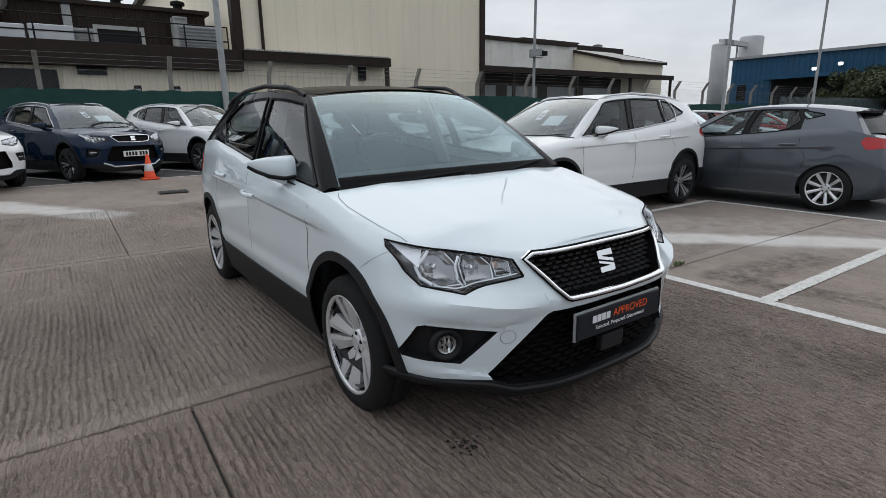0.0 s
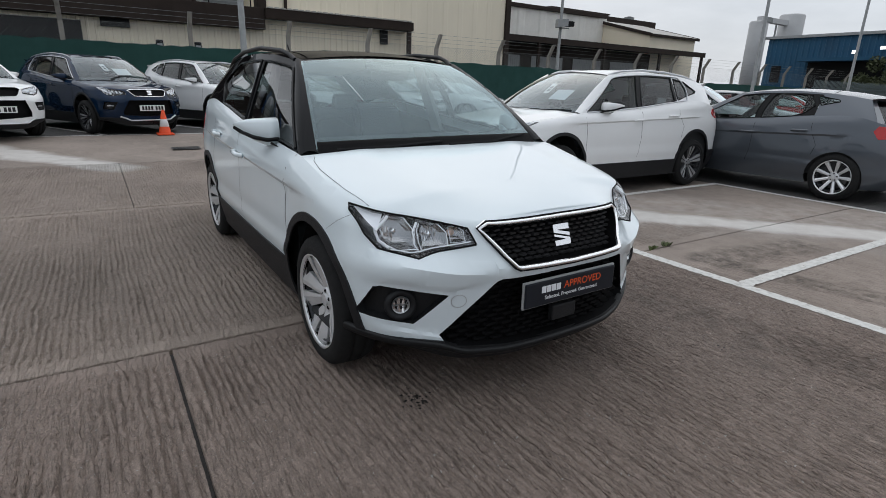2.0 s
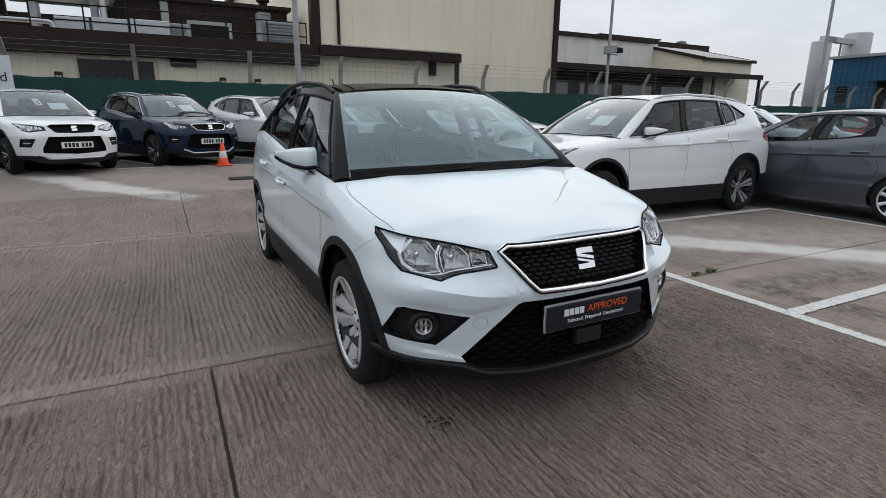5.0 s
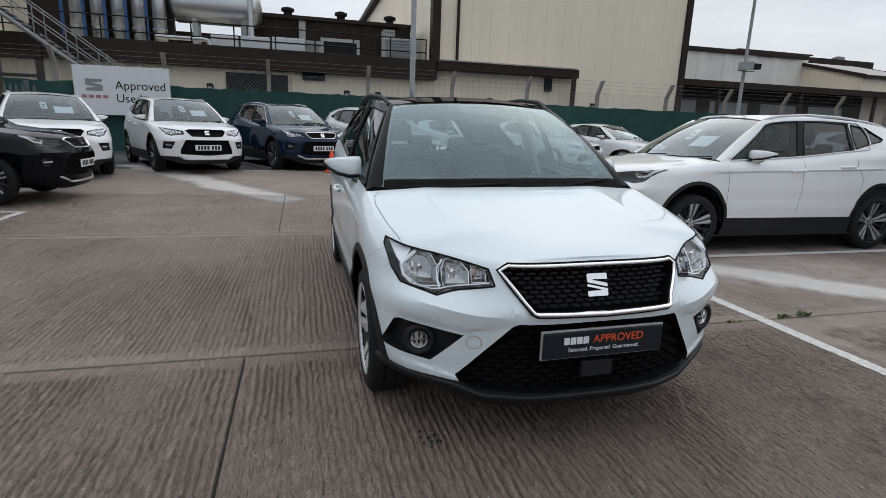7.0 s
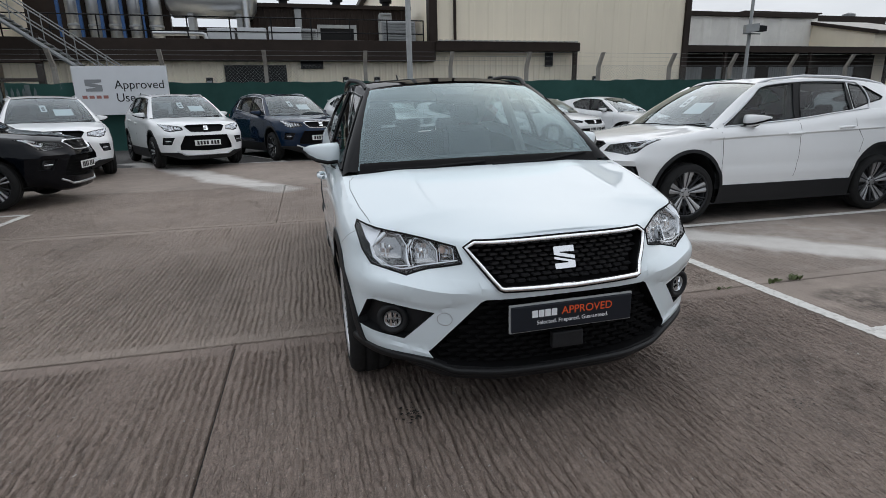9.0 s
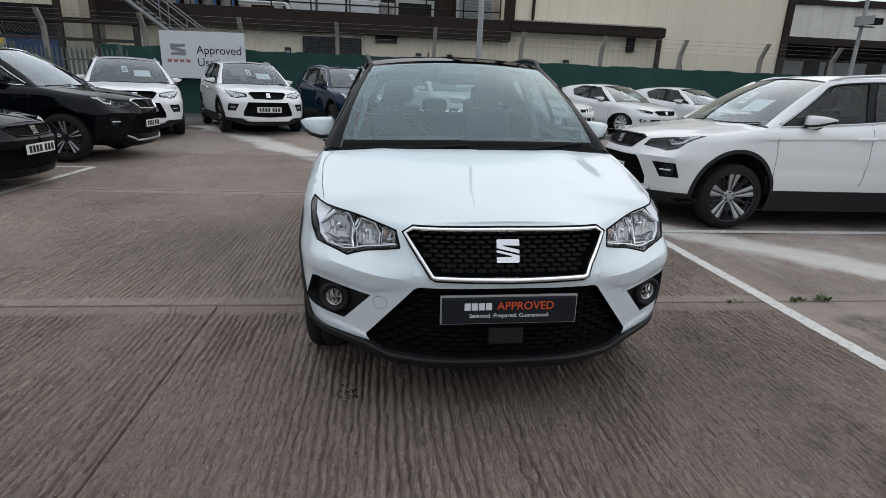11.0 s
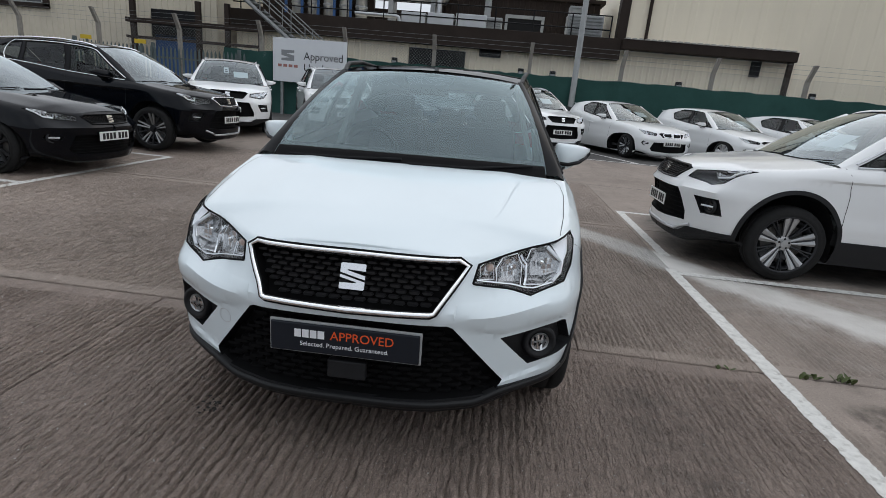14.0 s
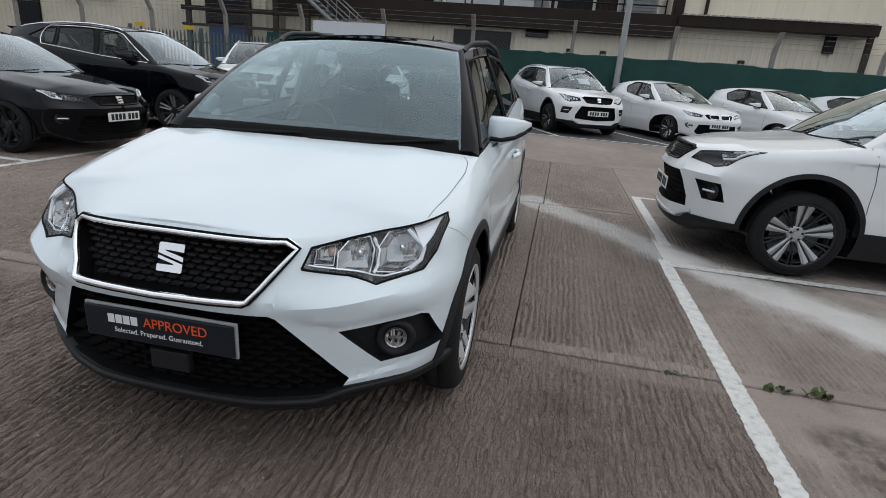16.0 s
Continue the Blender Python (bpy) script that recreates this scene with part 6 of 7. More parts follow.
    for k, tri in enumerate(glass_t):
        for sd in ("right", "left"):
            if tri:
                part("side_window", region_bm(S3, tri, -0.004, False, sd, warp), M["glass_side" if hero else "glass_door"] if k == 0 or hero else M[spec.get("rear_glass", "glass_dark")], car, smooth=True)
    # side window surrounds
    for k, w in enumerate(wins):
        loop = dense([by_yt(y, t) for y, t in w], 0.03)
        loop.append(loop[0])
        for sg in (1, -1):
            pts = [side_pt(q, t) for q, t in loop]
            part("window_seal", tube([warp(Vector((p.x * sg + 0.002 * sg, p.y, p.z))) for p in pts], 0.008, 5), M["gloss_black"], car)
    nw = 16
    glass_rows = [[tuple(ws_pt(b, t)) for b in (i / nw for i in range(nw + 1))] for t in (0.004 + 0.961 * i / 15 for i in range(16))]
    part("windscreen", grid_bm([[((x), y, z) for x, y, z in r if True] for r in glass_rows], warp, mirror=True), M["glass" if hero else "glass_park"], car, "clear curved windscreen", smooth=True)
    frit = bmesh.new()
    lo = [[tuple(ws_pt(b, t) + Vector((0, 0.003, -0.003))) for b in (i / nw for i in range(nw + 1))] for t in (0.0, 0.055, 0.108)]
    hi = [[tuple(ws_pt(b, t) + Vector((0, 0.003, -0.003))) for b in (i / nw for i in range(nw + 1))] for t in (0.96, 1.0)]
    sd_ = [[tuple(ws_pt(b, t) + Vector((0, 0.003, -0.003))) for b in (0.972, 1.0)] for t in (i / 12 for i in range(13))]
    for rws in (lo, hi, sd_):
        grid_bm(rws, warp, mirror=True, bm=frit)
    part("windscreen_border", frit, M["gloss_black"], car, smooth=True)
    if hero:
        def cowl_pt(b, t):
            return tuple(ws_pt(b, t) + Vector((0, -0.004, 0.005)))
        rows = [[cowl_pt(i / nw * 0.99, t) for i in range(nw + 1)] for t in (-0.035, 0.0, 0.035, 0.062 )] + [[tuple(ws_pt(i / nw * 0.99, 0.068)) for i in range(nw + 1)]]
        part("scuttle_panel", grid_bm(rows, warp, mirror=True), M["matt_black"], car, "black plastic panel under the windscreen", smooth=True)
    # tailgate upper: glass between the roof's end and the rear shoulder
    def tg(b, t):
        top = Vector((rx(ry1) * b, ry1, rz(ry1) + 0.036 * (1 - b * b)))
        e = belt_at(1.0)
        low_ = Vector((e.x * b, e.y + 0.12 * (1 - b * b), e.z - 0.03 * (1 - b)))
        p = top.lerp(low_, t)
        return p
    rows = [[tuple(tg(b, t)) for b in (0, 0.3, 0.6, 0.82)] for t in (0.1, 0.5, 0.97)]
    part("rear_window", grid_bm(rows, warp, mirror=True, flip=True), M["glass_rear"] if not hero else M["glass_side"], car, smooth=True)
    bmq = grid_bm([[tuple(tg(b, t)) for b in (0.82, 1.0)] for t in (0, 0.5, 1)], warp, mirror=True, flip=True)
    grid_bm([[tuple(tg(b, t)) for b in (0, 0.3, 0.6, 0.82, 1)] for t in (0, 0.1)], warp, mirror=True, flip=True, bm=bmq)
    # deck under the rear glass
    es = [s for s in tops if sh.y(s) > by1 - 0.25]
    rows = []
    for s in es:
        e = sh(s, sh.top(s))
        rows.append([(e.x, e.y, e.z), (e.x * 0.9, min(e.y, 3.95), e.z + 0.002), (0 if s > sh.length - 0.01 else e.x * 0.5, min(e.y, 3.96), e.z + 0.004)])
    grid_bm(rows, warp, mirror=True, bm=bmq)
    part("tailgate_frame", bmq, roof_mat if hero else body_mat, car, smooth=True)
    sp = [(rx(ry1) * b, ry1 + 0.16 * (1 - 0.4 * b * b), rz(ry1) + 0.02) for b in (-1, -0.7, -0.35, 0, 0.35, 0.7, 1)]
    bmsp = bmesh.new()
    ring_a = [bmsp.verts.new(warp(Vector((x, y, z)))) for x, y, z in sp]
    ring_b = [bmsp.verts.new(warp(Vector((x, ry1 - 0.02, rz(ry1) + 0.04 - 0.036 * (x / rx(ry1)) ** 2)))) for x, y, z in sp]
    ring_c = [bmsp.verts.new(warp(Vector((x, y - 0.05, z - 0.035)))) for x, y, z in sp]
    for i in range(6):
        bmsp.faces.new((ring_b[i], ring_b[i + 1], ring_a[i + 1], ring_a[i]))
        bmsp.faces.new((ring_a[i], ring_a[i + 1], ring_c[i + 1], ring_c[i]))
    part("roof_spoiler", bmsp, roof_mat, car)
    if spec.get("rails", True):
        for sg in (1, -1):
            line_ = [warp(Vector(((rx(yy) - (0.008 if hero else 0.045)) * sg, yy, rz(yy) + (dz if hero else dz * 0.75 + 0.004)))) for yy, dz in ((ry0 + 0.02, 0.0), (ry0 + 0.09, 0.020), (ry0 + 0.20, 0.031), (2.4, 0.036), (2.9, 0.035), (3.35, 0.029), (3.6, 0.014), (3.68, 0.0))]
            part("roof_rail", tube(line_, 0.0145, 8), M[spec.get("rail_mat", "gloss_black")], car, smooth=True)

    # doors, handles, shut lines
    def side_line(pts, nm="shut_line", w=0.0048, mat="gap"):
        for sg in (1, -1):
            ps = [warp(Vector((1.3 * sg, y, z))) for y, z in along(pts, 0.06)]
            ribbon(nm, ps, w, M[mat], car, tree=tree, toward=Vector((-sg, 0, 0)))
    if spec.get("lines", True):
        side_line([(1.16, 0.42), (1.16, 0.70), (1.13, 0.90), (1.10, 0.97)])
        side_line([(2.12, 0.42), (2.16, 0.60), (2.16, 1.04)])
        side_line([(3.02, 0.62), (3.06, 0.75), (2.95, 0.95), (2.94, 1.12)])
        for sg in (1, -1):
            ps = [warp(Vector((x * sg, y, 1.8))) for x, y in along([(0.722, 1.06), (0.772, 0.96), (0.782, 0.85), (0.762, 0.60), (0.735, 0.42), (0.728, 0.375)], 0.04)]
            ribbon("bonnet_shut_line", ps, 0.0022, M["gap"], car, tree=tree, toward=Vector((0, 0, -1)))
        for y, z in ((2.08, 0.862), (2.80, 0.93)):
            for sg in (1, -1):
                co, no, *_ = tree.ray_cast(warp(Vector((1.3 * sg, y, z))), Vector((-sg, 0, 0)))
                if co is None:
                    continue
                hb = bmesh.new()
                add_tube(hb, [co + Vector((0.004 * sg, -0.10, -0.006)), co + Vector((0.030 * sg, -0.075, 0)), co + Vector((0.034 * sg, 0, 0.002)), co + Vector((0.030 * sg, 0.075, 0.004)), co + Vector((0.004 * sg, 0.10, 0.004))], 0.015, 8)
                part("door_handle", hb, body_mat, car, smooth=True)
    if spec.get("belt_trim"):
        for sg in (1, -1):
            pts = [side_pt(q, 0.02) for q in (i / 24 for i in range(1, 19))]
            part("belt_trim", tube([warp(Vector((p.x * sg + 0.006 * sg, p.y, p.z))) for p in pts], 0.009, 6), M[spec["belt_trim"]], car)
            pts = [side_pt(0.018 if t < 0.93 else 0.03, t) for t in (i / 10 for i in range(1, 10))] + [side_pt(q, 0.935) for q in (i / 20 for i in range(1, 14))] + [side_pt(0.70, 0.8), side_pt(0.735, 0.55), side_pt(0.75, 0.3), side_pt(0.75, 0.03)]
            part("window_trim", tube([warp(Vector((p.x * sg + 0.006 * sg, p.y, p.z))) for p in pts], 0.009, 6), M[spec["belt_trim"]], car)

    # door mirrors
    for sg in (1, -1):
        mm = M[spec.get("mirror", spec["paint"])]
        def mp(x, y, z):
            return warp(Vector((x * sg, y, z)))
        mir = bmesh.new()
        prof = [(0.782, 1.50, 1.050, 0.058, 0.036), (0.792, 1.486, 1.048, 0.074, 0.056), (0.85, 1.492, 1.047, 0.074, 0.066), (0.91, 1.522, 1.058, 0.058, 0.056), (0.957, 1.558, 1.072, 0.035, 0.036), (0.994, 1.602, 1.083, 0.009, 0.012)]
        rings = []
        for x, y, z, h, d in prof:
            ring = []
            for a in range(12):
                an = a * math.tau / 12
                ca, sa = math.cos(an), math.sin(an)
                ca, sa = math.copysign(abs(ca) ** 0.6, ca), math.copysign(abs(sa) ** 0.6, sa)
                ring.append(mir.verts.new(mp(x, y - d * ca * (1.0 if ca > 0 else 0.35), z + h * sa)))
            rings.append(ring)
        for ra, rb in zip(rings, rings[1:]):
            for i in range(12):
                mir.faces.new((ra[i], ra[(i + 1) % 12], rb[(i + 1) % 12], rb[i]))
        mir.faces.new(rings[0])
        mir.faces.new(rings[-1])
        bmesh.ops.recalc_face_normals(mir, faces=mir.faces[:])
        mo = part("door_mirror", mir, mm, car, smooth=True)
        part("mirror_foot", prism([mp(0.775, 1.36, 0.940), mp(0.785, 1.56, 0.950), mp(0.870, 1.56, 0.985), mp(0.825, 1.45, 0.985)], Vector((0.03 * sg, 0, 0.026))), trim, mo)
        part("mirror_stripe", tube([mp(0.80, 1.431, 1.012), mp(0.86, 1.432, 1.008), mp(0.92, 1.476, 1.020), mp(0.965, 1.540, 1.044), mp(0.990, 1.592, 1.066)], 0.011, 8), M["gloss_black"], mo, smooth=True)
        part("mirror_glass", prism([mp(0.80, 1.512, 1.01), mp(0.95, 1.56, 1.03), mp(0.96, 1.575, 1.10), mp(0.80, 1.512, 1.115)], Vector((0, 0.006, 0))), M["chrome"], mo)

    # cabin inside
    def inner(nm, bmi, mat, lb=""):
        for v in bmi.verts:
            v.co = warp(v.co)
        part(nm, bmi, M[mat], car, lb)
    inner("cabin_floor", box(-0.72, 0.72, 0.95, 3.9, 0.30, 0.36), "cabin")
    dash = prism([(-0.68, 1.04, 0.70), (-0.68, 1.10, 0.955), (-0.68, 1.42, 0.985), (-0.68, 1.62, 0.93), (-0.68, 1.62, 0.55)], (1.36, 0, 0))
    inner("dashboard", dash, "cabin")
    sx = -0.36
    for x in (-0.36, 0.36):
        st = bmesh.new()
        add_box(st, x - 0.24, x + 0.24, 1.95, 2.45, 0.42, 0.62)
        add_prism(st, [(x - 0.23, 2.38, 0.55), (x + 0.23, 2.38, 0.55), (x + 0.20, 2.60, 1.14), (x - 0.20, 2.60, 1.14)], (0, 0.13, 0.02))
        add_prism(st, [(x - 0.13, 2.615, 1.17), (x + 0.13, 2.615, 1.17), (x + 0.115, 2.65, 1.345), (x - 0.115, 2.65, 1.345)], (0, 0.085, 0.01))
        bmesh.ops.bevel(st, geom=st.edges[:], offset=0.035, segments=2, affect="EDGES")
        inner("front_seat", st, "fabric")
    rb = bmesh.new()
    add_box(rb, -0.62, 0.62, 2.85, 3.25, 0.45, 0.62)
    add_prism(rb, [(-0.62, 3.2, 0.55), (0.62, 3.2, 0.55), (0.60, 3.36, 1.06), (-0.60, 3.36, 1.06)], (0, 0.12, 0.02))
    for x in (-0.40, 0.0, 0.40):
        add_box(rb, x - 0.12, x + 0.12, 3.37, 3.45, 1.07, 1.20)
    bmesh.ops.bevel(rb, geom=rb.edges[:], offset=0.03, segments=1, affect="EDGES")
    inner("rear_bench", rb, "fabric")
    sw = bmesh.new()
    ringp = []
    for a in range(25):
        an = a * math.tau / 24
        ringp.append((sx + 0.18 * math.cos(an), 1.74 + 0.06 * math.sin(an), 0.93 + 0.165 * math.sin(an)))
    add_tube(sw, ringp, 0.016, 6)
    add_box(sw, sx - 0.16, sx + 0.16, 1.70, 1.73, 0.91, 0.95)
    inner("steering_wheel", sw, "cabin")
    inner("interior_mirror", box(-0.125, 0.125, 1.66, 1.69, 1.325, 1.40, bevel=0.012), "cabin")
    inner("sensor_pod", prism([(-0.15, 1.70, 1.437), (0.15, 1.70, 1.437), (0.10, 1.58, 1.385), (-0.10, 1.58, 1.385)], (0, 0.02, -0.03)), "cabin")
    for sg in (1, -1):
        inner("cabin_pillar", prism([(0.70 * sg, 2.10, 0.95), (0.70 * sg, 2.24, 0.95), (0.56 * sg, 2.30, 1.43), (0.56 * sg, 2.20, 1.43)], (-0.035 * sg, 0, 0)), "headliner" if hero else "cabin")
    rows = [[((rx(yy) - 0.03) * b, yy, rz(yy) - 0.022 + 0.03 * (1 - b * b)) for b in (0, 0.5, 1)] for yy in (ry0 + 0.03, 2.3, 2.9, 3.4, ry1 - 0.05)]
    inner("headliner", grid_bm(rows, lambda p: p, mirror=True), "headliner")
    for sg in (1, -1):
        rows = [[(0.80 * sg, y, 0.33), (0.815 * sg, y, 0.62), (0.80 * sg, y, 0.78), (0.755 * sg, y, z)] for y, z in ((1.15, 0.93), (1.6, 0.96), (2.3, 1.0), (2.9, 1.06), (3.7, 1.08))]
        inner("door_card", grid_bm(rows, lambda p: p), "cabin")
    inner("boot_lining", box(-0.62, 0.62, 3.40, 3.92, 0.36, 0.80), "cabin")
    # wipers
    for x0, x1 in ((-0.62, -0.02), (0.02, 0.64)):
        def wp(x, t):
            p = ws_pt(abs(x) / 0.715, t)
            return warp(Vector((x, p.y - 0.008, p.z + 0.012)))
        part("wiper", tube([wp(x0, -0.015), wp((x0 + x1) / 2, -0.01), wp(x1, 0.012 if x1 < 0.1 else 0.045)], 0.006, 6), M["gap"], car)

    # grille details
    g = nose["grille"]
    half = [p for p in along(g, 0.035)]
    full = [(-x, z) for x, z in half[::-1]] + half[1:]

    def fpt(x, z, d):
        q = sh(sh.by_x(max(abs(x), 0.006), z), z)
        return warp(Vector((x, q.y + d, q.z)))
    closed = [fpt(x, z, -0.010 - 0.008 * min(1, max(0, (0.665 - z) / 0.03)) if hero else -0.004) for x, z in full[:-1]]
    if spec.get("grille_frame", "chrome"):
        fb = bmesh.new()
        pts = closed + [closed[0]]
        rows = []
        cz = sum(p.z for p in closed) / len(closed)
        wdt = spec.get("frame_w", 0.0095)
        for i, p in enumerate(pts):
            a, b = pts[(i - 1) % (len(pts) - 1)], pts[(i + 1) % (len(pts) - 1)]
            d = (b - a).normalized()
            out_ = Vector((d.z, 0, -d.x))
            if out_.dot(Vector((p.x, 0, p.z - cz))) < 0:
                out_ = -out_
            rows.append([p + out_ * wdt + Vector((0, 0.02, 0))] + [p + out_ * wdt * math.cos(a) + Vector((0, -0.011 * math.sin(a), 0)) for a in (0, 0.5, 1.05, 1.57, 2.1, 2.64, 3.14)] + [p - out_ * wdt + Vector((0, 0.007 if hero else 0.03, 0))])
        if hero:
            part("grille_gap", tube([r[1] + (r[1] - r[-2]).normalized() * 0.002 + Vector((0, 0.001, 0)) for r in rows], 0.004, 6), M["matt_black"], car)
        part("grille_frame", grid_bm(rows, lambda p: p), M[spec.get("grille_frame", "chrome")], car, "bright chrome grille surround" if spec.get("grille_frame", "chrome") == "chrome" else "", smooth=True)
    if fine <= 0.05 or hero:
        def hex_mesh(outline, wide, tall, depth):
            """Rows of flat six-sided bosses, each row set off by half, inside a mirrored outline."""
            poly = [(x, z) for x, z in outline] + [(-x, z) for x, z in outline[::-1]]
            bars = bmesh.new()
            zz, k = min(p[1] for p in outline) + tall, 0
            hx, hz = wide * 0.467, tall * 0.394
            while zz < max(p[1] for p in outline) - 0.01:
                x = -wide * 16.25 + (wide / 2 if k % 2 else 0)
                while x < 0.75:
                    if all(inside((x + sx * hx * 1.12, zz + dz), poly) for sx in (-1, 1) for dz in (0, hz * 1.5)):
                        o = fpt(x, zz, depth)
                        fr_, bk = [], []
                        for dx, dz in ((-hx, 0.0), (-hx * 0.75, -hz), (hx * 0.75, -hz), (hx, 0.0), (hx * 0.75, hz), (-hx * 0.75, hz)):
                            fr_.append(bars.verts.new(o + Vector((dx * 0.8, 0.010, dz * 0.7 + 0.001))))
                            bk.append(bars.verts.new(o + Vector((dx, 0.027, dz))))
                        bars.faces.new(fr_)
                        for i in range(6):
                            bars.faces.new((fr_[i], bk[i], bk[(i + 1) % 6], fr_[(i + 1) % 6]))
                    x += wide
                zz += tall
                k += 1
            bmesh.ops.recalc_face_normals(bars, faces=bars.faces[:])
            return bars
        tagged(part("grille_mesh", hex_mesh(g, 0.046, 0.0165, 0.022 if hero else 0.0), M["grille_black"], car, "black moulded grille mesh"), kind="stuff")
        ii = nose["intake"]
        if hero:
            tagged(part("intake_mesh", hex_mesh(ii, 0.072, 0.022, 0.028), M["matt_black"], car, "black moulded intake mesh"), kind="stuff")
        else:
            poly = [(x, z) for x, z in ii] + [(-x, z) for x, z in ii[::-1]]
            zlo, zhi = min(p[1] for p in ii), max(p[1] for p in ii)
            for k in range(7):
                zz = zlo + 0.035 + (zhi - zlo - 0.06) * k / 6
                xm = max((x / 100 for x in range(0, 70) if inside((x / 100, zz), poly)), default=0) - 0.02
                part("intake_slat", tube([fpt(x, zz, 0.034) for x in np.linspace(-xm, xm, 25)], 0.005, 6), M["matt_black"], car)
    if spec.get("skid"):
        skid = [fpt(x, z, -0.004) for x, z in along([(-0.56, 0.335), (-0.46, 0.30), (-0.40, 0.272), (0.40, 0.272), (0.46, 0.30), (0.56, 0.335)], 0.05)]
        part("skid_trim", tube(skid, 0.017, 8), M["satin"], car, "satin silver skid trim")
    if spec.get("twin"):
        for sg in (1, -1):
            kid = [(0.03, 0.775), (0.22, 0.772), (0.27, 0.745), (0.25, 0.675), (0.05, 0.665), (0.02, 0.70)]
            lp = [fpt(x * sg, z, -0.006) for x, z in along(kid + kid[:1], 0.03)]
            part("grille_frame", tube(lp, 0.012, 6), M["chrome"], car, "chrome kidney-shaped grille rim")
            for i in range(7):
                x = (0.06 + i * 0.03) * sg
                part("grille_bar", tube([fpt(x, 0.765, 0.004), fpt(x, 0.68, 0.004)], 0.006, 5), M["gloss_black"], car)
        part("grille_divider", tube([fpt(0, 0.785, 0.0), fpt(0, 0.655, 0.0)], 0.022, 8), body_mat, car)
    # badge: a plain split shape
    bx = fpt(0, (g[0][1] + g[-1][1]) / 2 + 0.0, 0.038 if hero else 0.0)
    k = spec.get("badge", 0.05)
    if k:
        tilt_ = pose(0, 0, 0, -20)
        for pts in ([(-1, 0.92), (-0.9, 1), (0.95, 1), (1, 0.92), (1, 0.44), (-0.42, 0.50), (-0.42, 0.42), (1, 0.10), (1, -0.22), (-1, 0.26)], [(-1, 0.10), (1, -0.38), (1, -0.9), (0.92, -1), (-0.95, -1), (-1, -0.92), (-1, -0.52), (0.30, -0.50), (0.30, -0.42), (-1, -0.12)]):
            outl = [bx + tilt_ @ Vector((x * k, -0.014, z * k * 1.02)) for x, z in pts]
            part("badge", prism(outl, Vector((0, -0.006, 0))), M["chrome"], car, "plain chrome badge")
    # plates
    pz = spec.get("plate_z", 0.543)
    if spec.get("plate", True):
        py = fpt(0, pz, 0.0).y - 0.012
        pzz = warp(Vector((0, 0, pz))).z
        pl = part("number_plate", box(-0.262, 0.262, py - 0.008, py, pzz - 0.056, pzz + 0.056, bevel=0.004), M["plate_w"], car, "white number plate with dark bars")
        for i in range(7):
            x = -0.215 + i * 0.062 + (0.03 if i > 3 else 0)
            part("plate_bar", box(x, x + 0.043, py - 0.0105, py - 0.0075, pzz - 0.038, pzz + 0.038), M["plate_ink"], pl)
    # tail lamps sit in the shell
    for sd in ("right", "left"):
        if groups["tail"]:
            part("tail_lamp", region_bm(P3, groups["tail"], 0.006, True, sd, warp), M["red_lens"], car, "red tail lamp")
    # price card behind the windscreen
    if spec.get("card"):
        c0 = ws_pt(0.35, 0.40) + Vector((0, 0.03, -0.02))
        d = (ws_pt(0.35, 0.6) - ws_pt(0.35, 0.3)).normalized() * 0.11
        w = Vector((0.15, 0, 0))
        part("price_card", prism([warp(c0 - d - w), warp(c0 - d + w), warp(c0 + d + w), warp(c0 + d - w)], Vector((0, 0.003, 0))), M["paper"], car, "white price card")
        c1 = ws_pt(-0.12, 0.55) + Vector((0, 0.02, -0.02))
        w = Vector((0.05, 0, 0))
        part("price_tag", prism([warp(c1 - d - w), warp(c1 - d + w), warp(c1 + d + w), warp(c1 + d - w)], Vector((0, 0.003, 0))), M["paper"], car, "white number tag")
        for dy in (-0.4, 0.2):
            part("tag_bar", prism([warp(c1 + d * (dy - 0.2) - w * 0.5 + Vector((0, -0.002, 0.0))), warp(c1 + d * (dy - 0.2) + w * 0.5 + Vector((0, -0.002, 0))), warp(c1 + d * (dy + 0.2) + w * 0.5 + Vector((0, -0.002, 0))), warp(c1 + d * (dy + 0.2) - w * 0.5 + Vector((0, -0.002, 0)))], Vector((0, -0.001, 0))), M["sign_ink"], car)
    # wheels
    xw = (0.878 * kx) - 0.1075 - spec.get("inset", 0.012)
    for sg in (1, -1):
        for yw, dz in ((hub_f, 0), (hub_r, 1)):
            z = spec["hub_z"][(0 if sg < 0 else 1) + 2 * dz] if "hub_z" in spec else wr
            wheel(car, xw * sg, yw, z, wr, spec["wheel"], sg)
    spec["_fpt"], spec["_sh"], spec["_tree"], spec["_rtree"], spec["_warp"] = fpt, sh, tree, rtree, warp
    return car


HERO = dict(hero=True, fine=0.032, size=(1.772, 4.11, 1.52), hubs=(0.79, 3.355, 0.318), paint="paint_white", roof="paint_roof", nose_shapes=NOSE_SMALL,
            wheel=WHEEL_SILVER, plate=False, arch=0.388, ring=0.042, badge=0.045, mirror="paint_white", hub_z=[0.304, 0.312, 0.318, 0.318], rail_mat="plastic",
            ledge=[(0.345, 0.583), (0.535, 0.538), (0.752, 0.575), (0.812, 0.548), (0.842, 0.46), (0.825, 0.37), (0.54, 0.31), (0.345, 0.55)], windows=[[(1.15, 0.04), (1.74, 0.90), (2.20, 0.905), (2.12, 0.04)], [(2.27, 0.905), (2.85, 0.87), (3.06, 0.66), (3.13, 0.46), (2.98, 0.22), (2.90, 0.04), (2.19, 0.04)]],
            roof_label="gloss black roof and pillars", body_label="pale white painted body", rear_glass="glass_side")
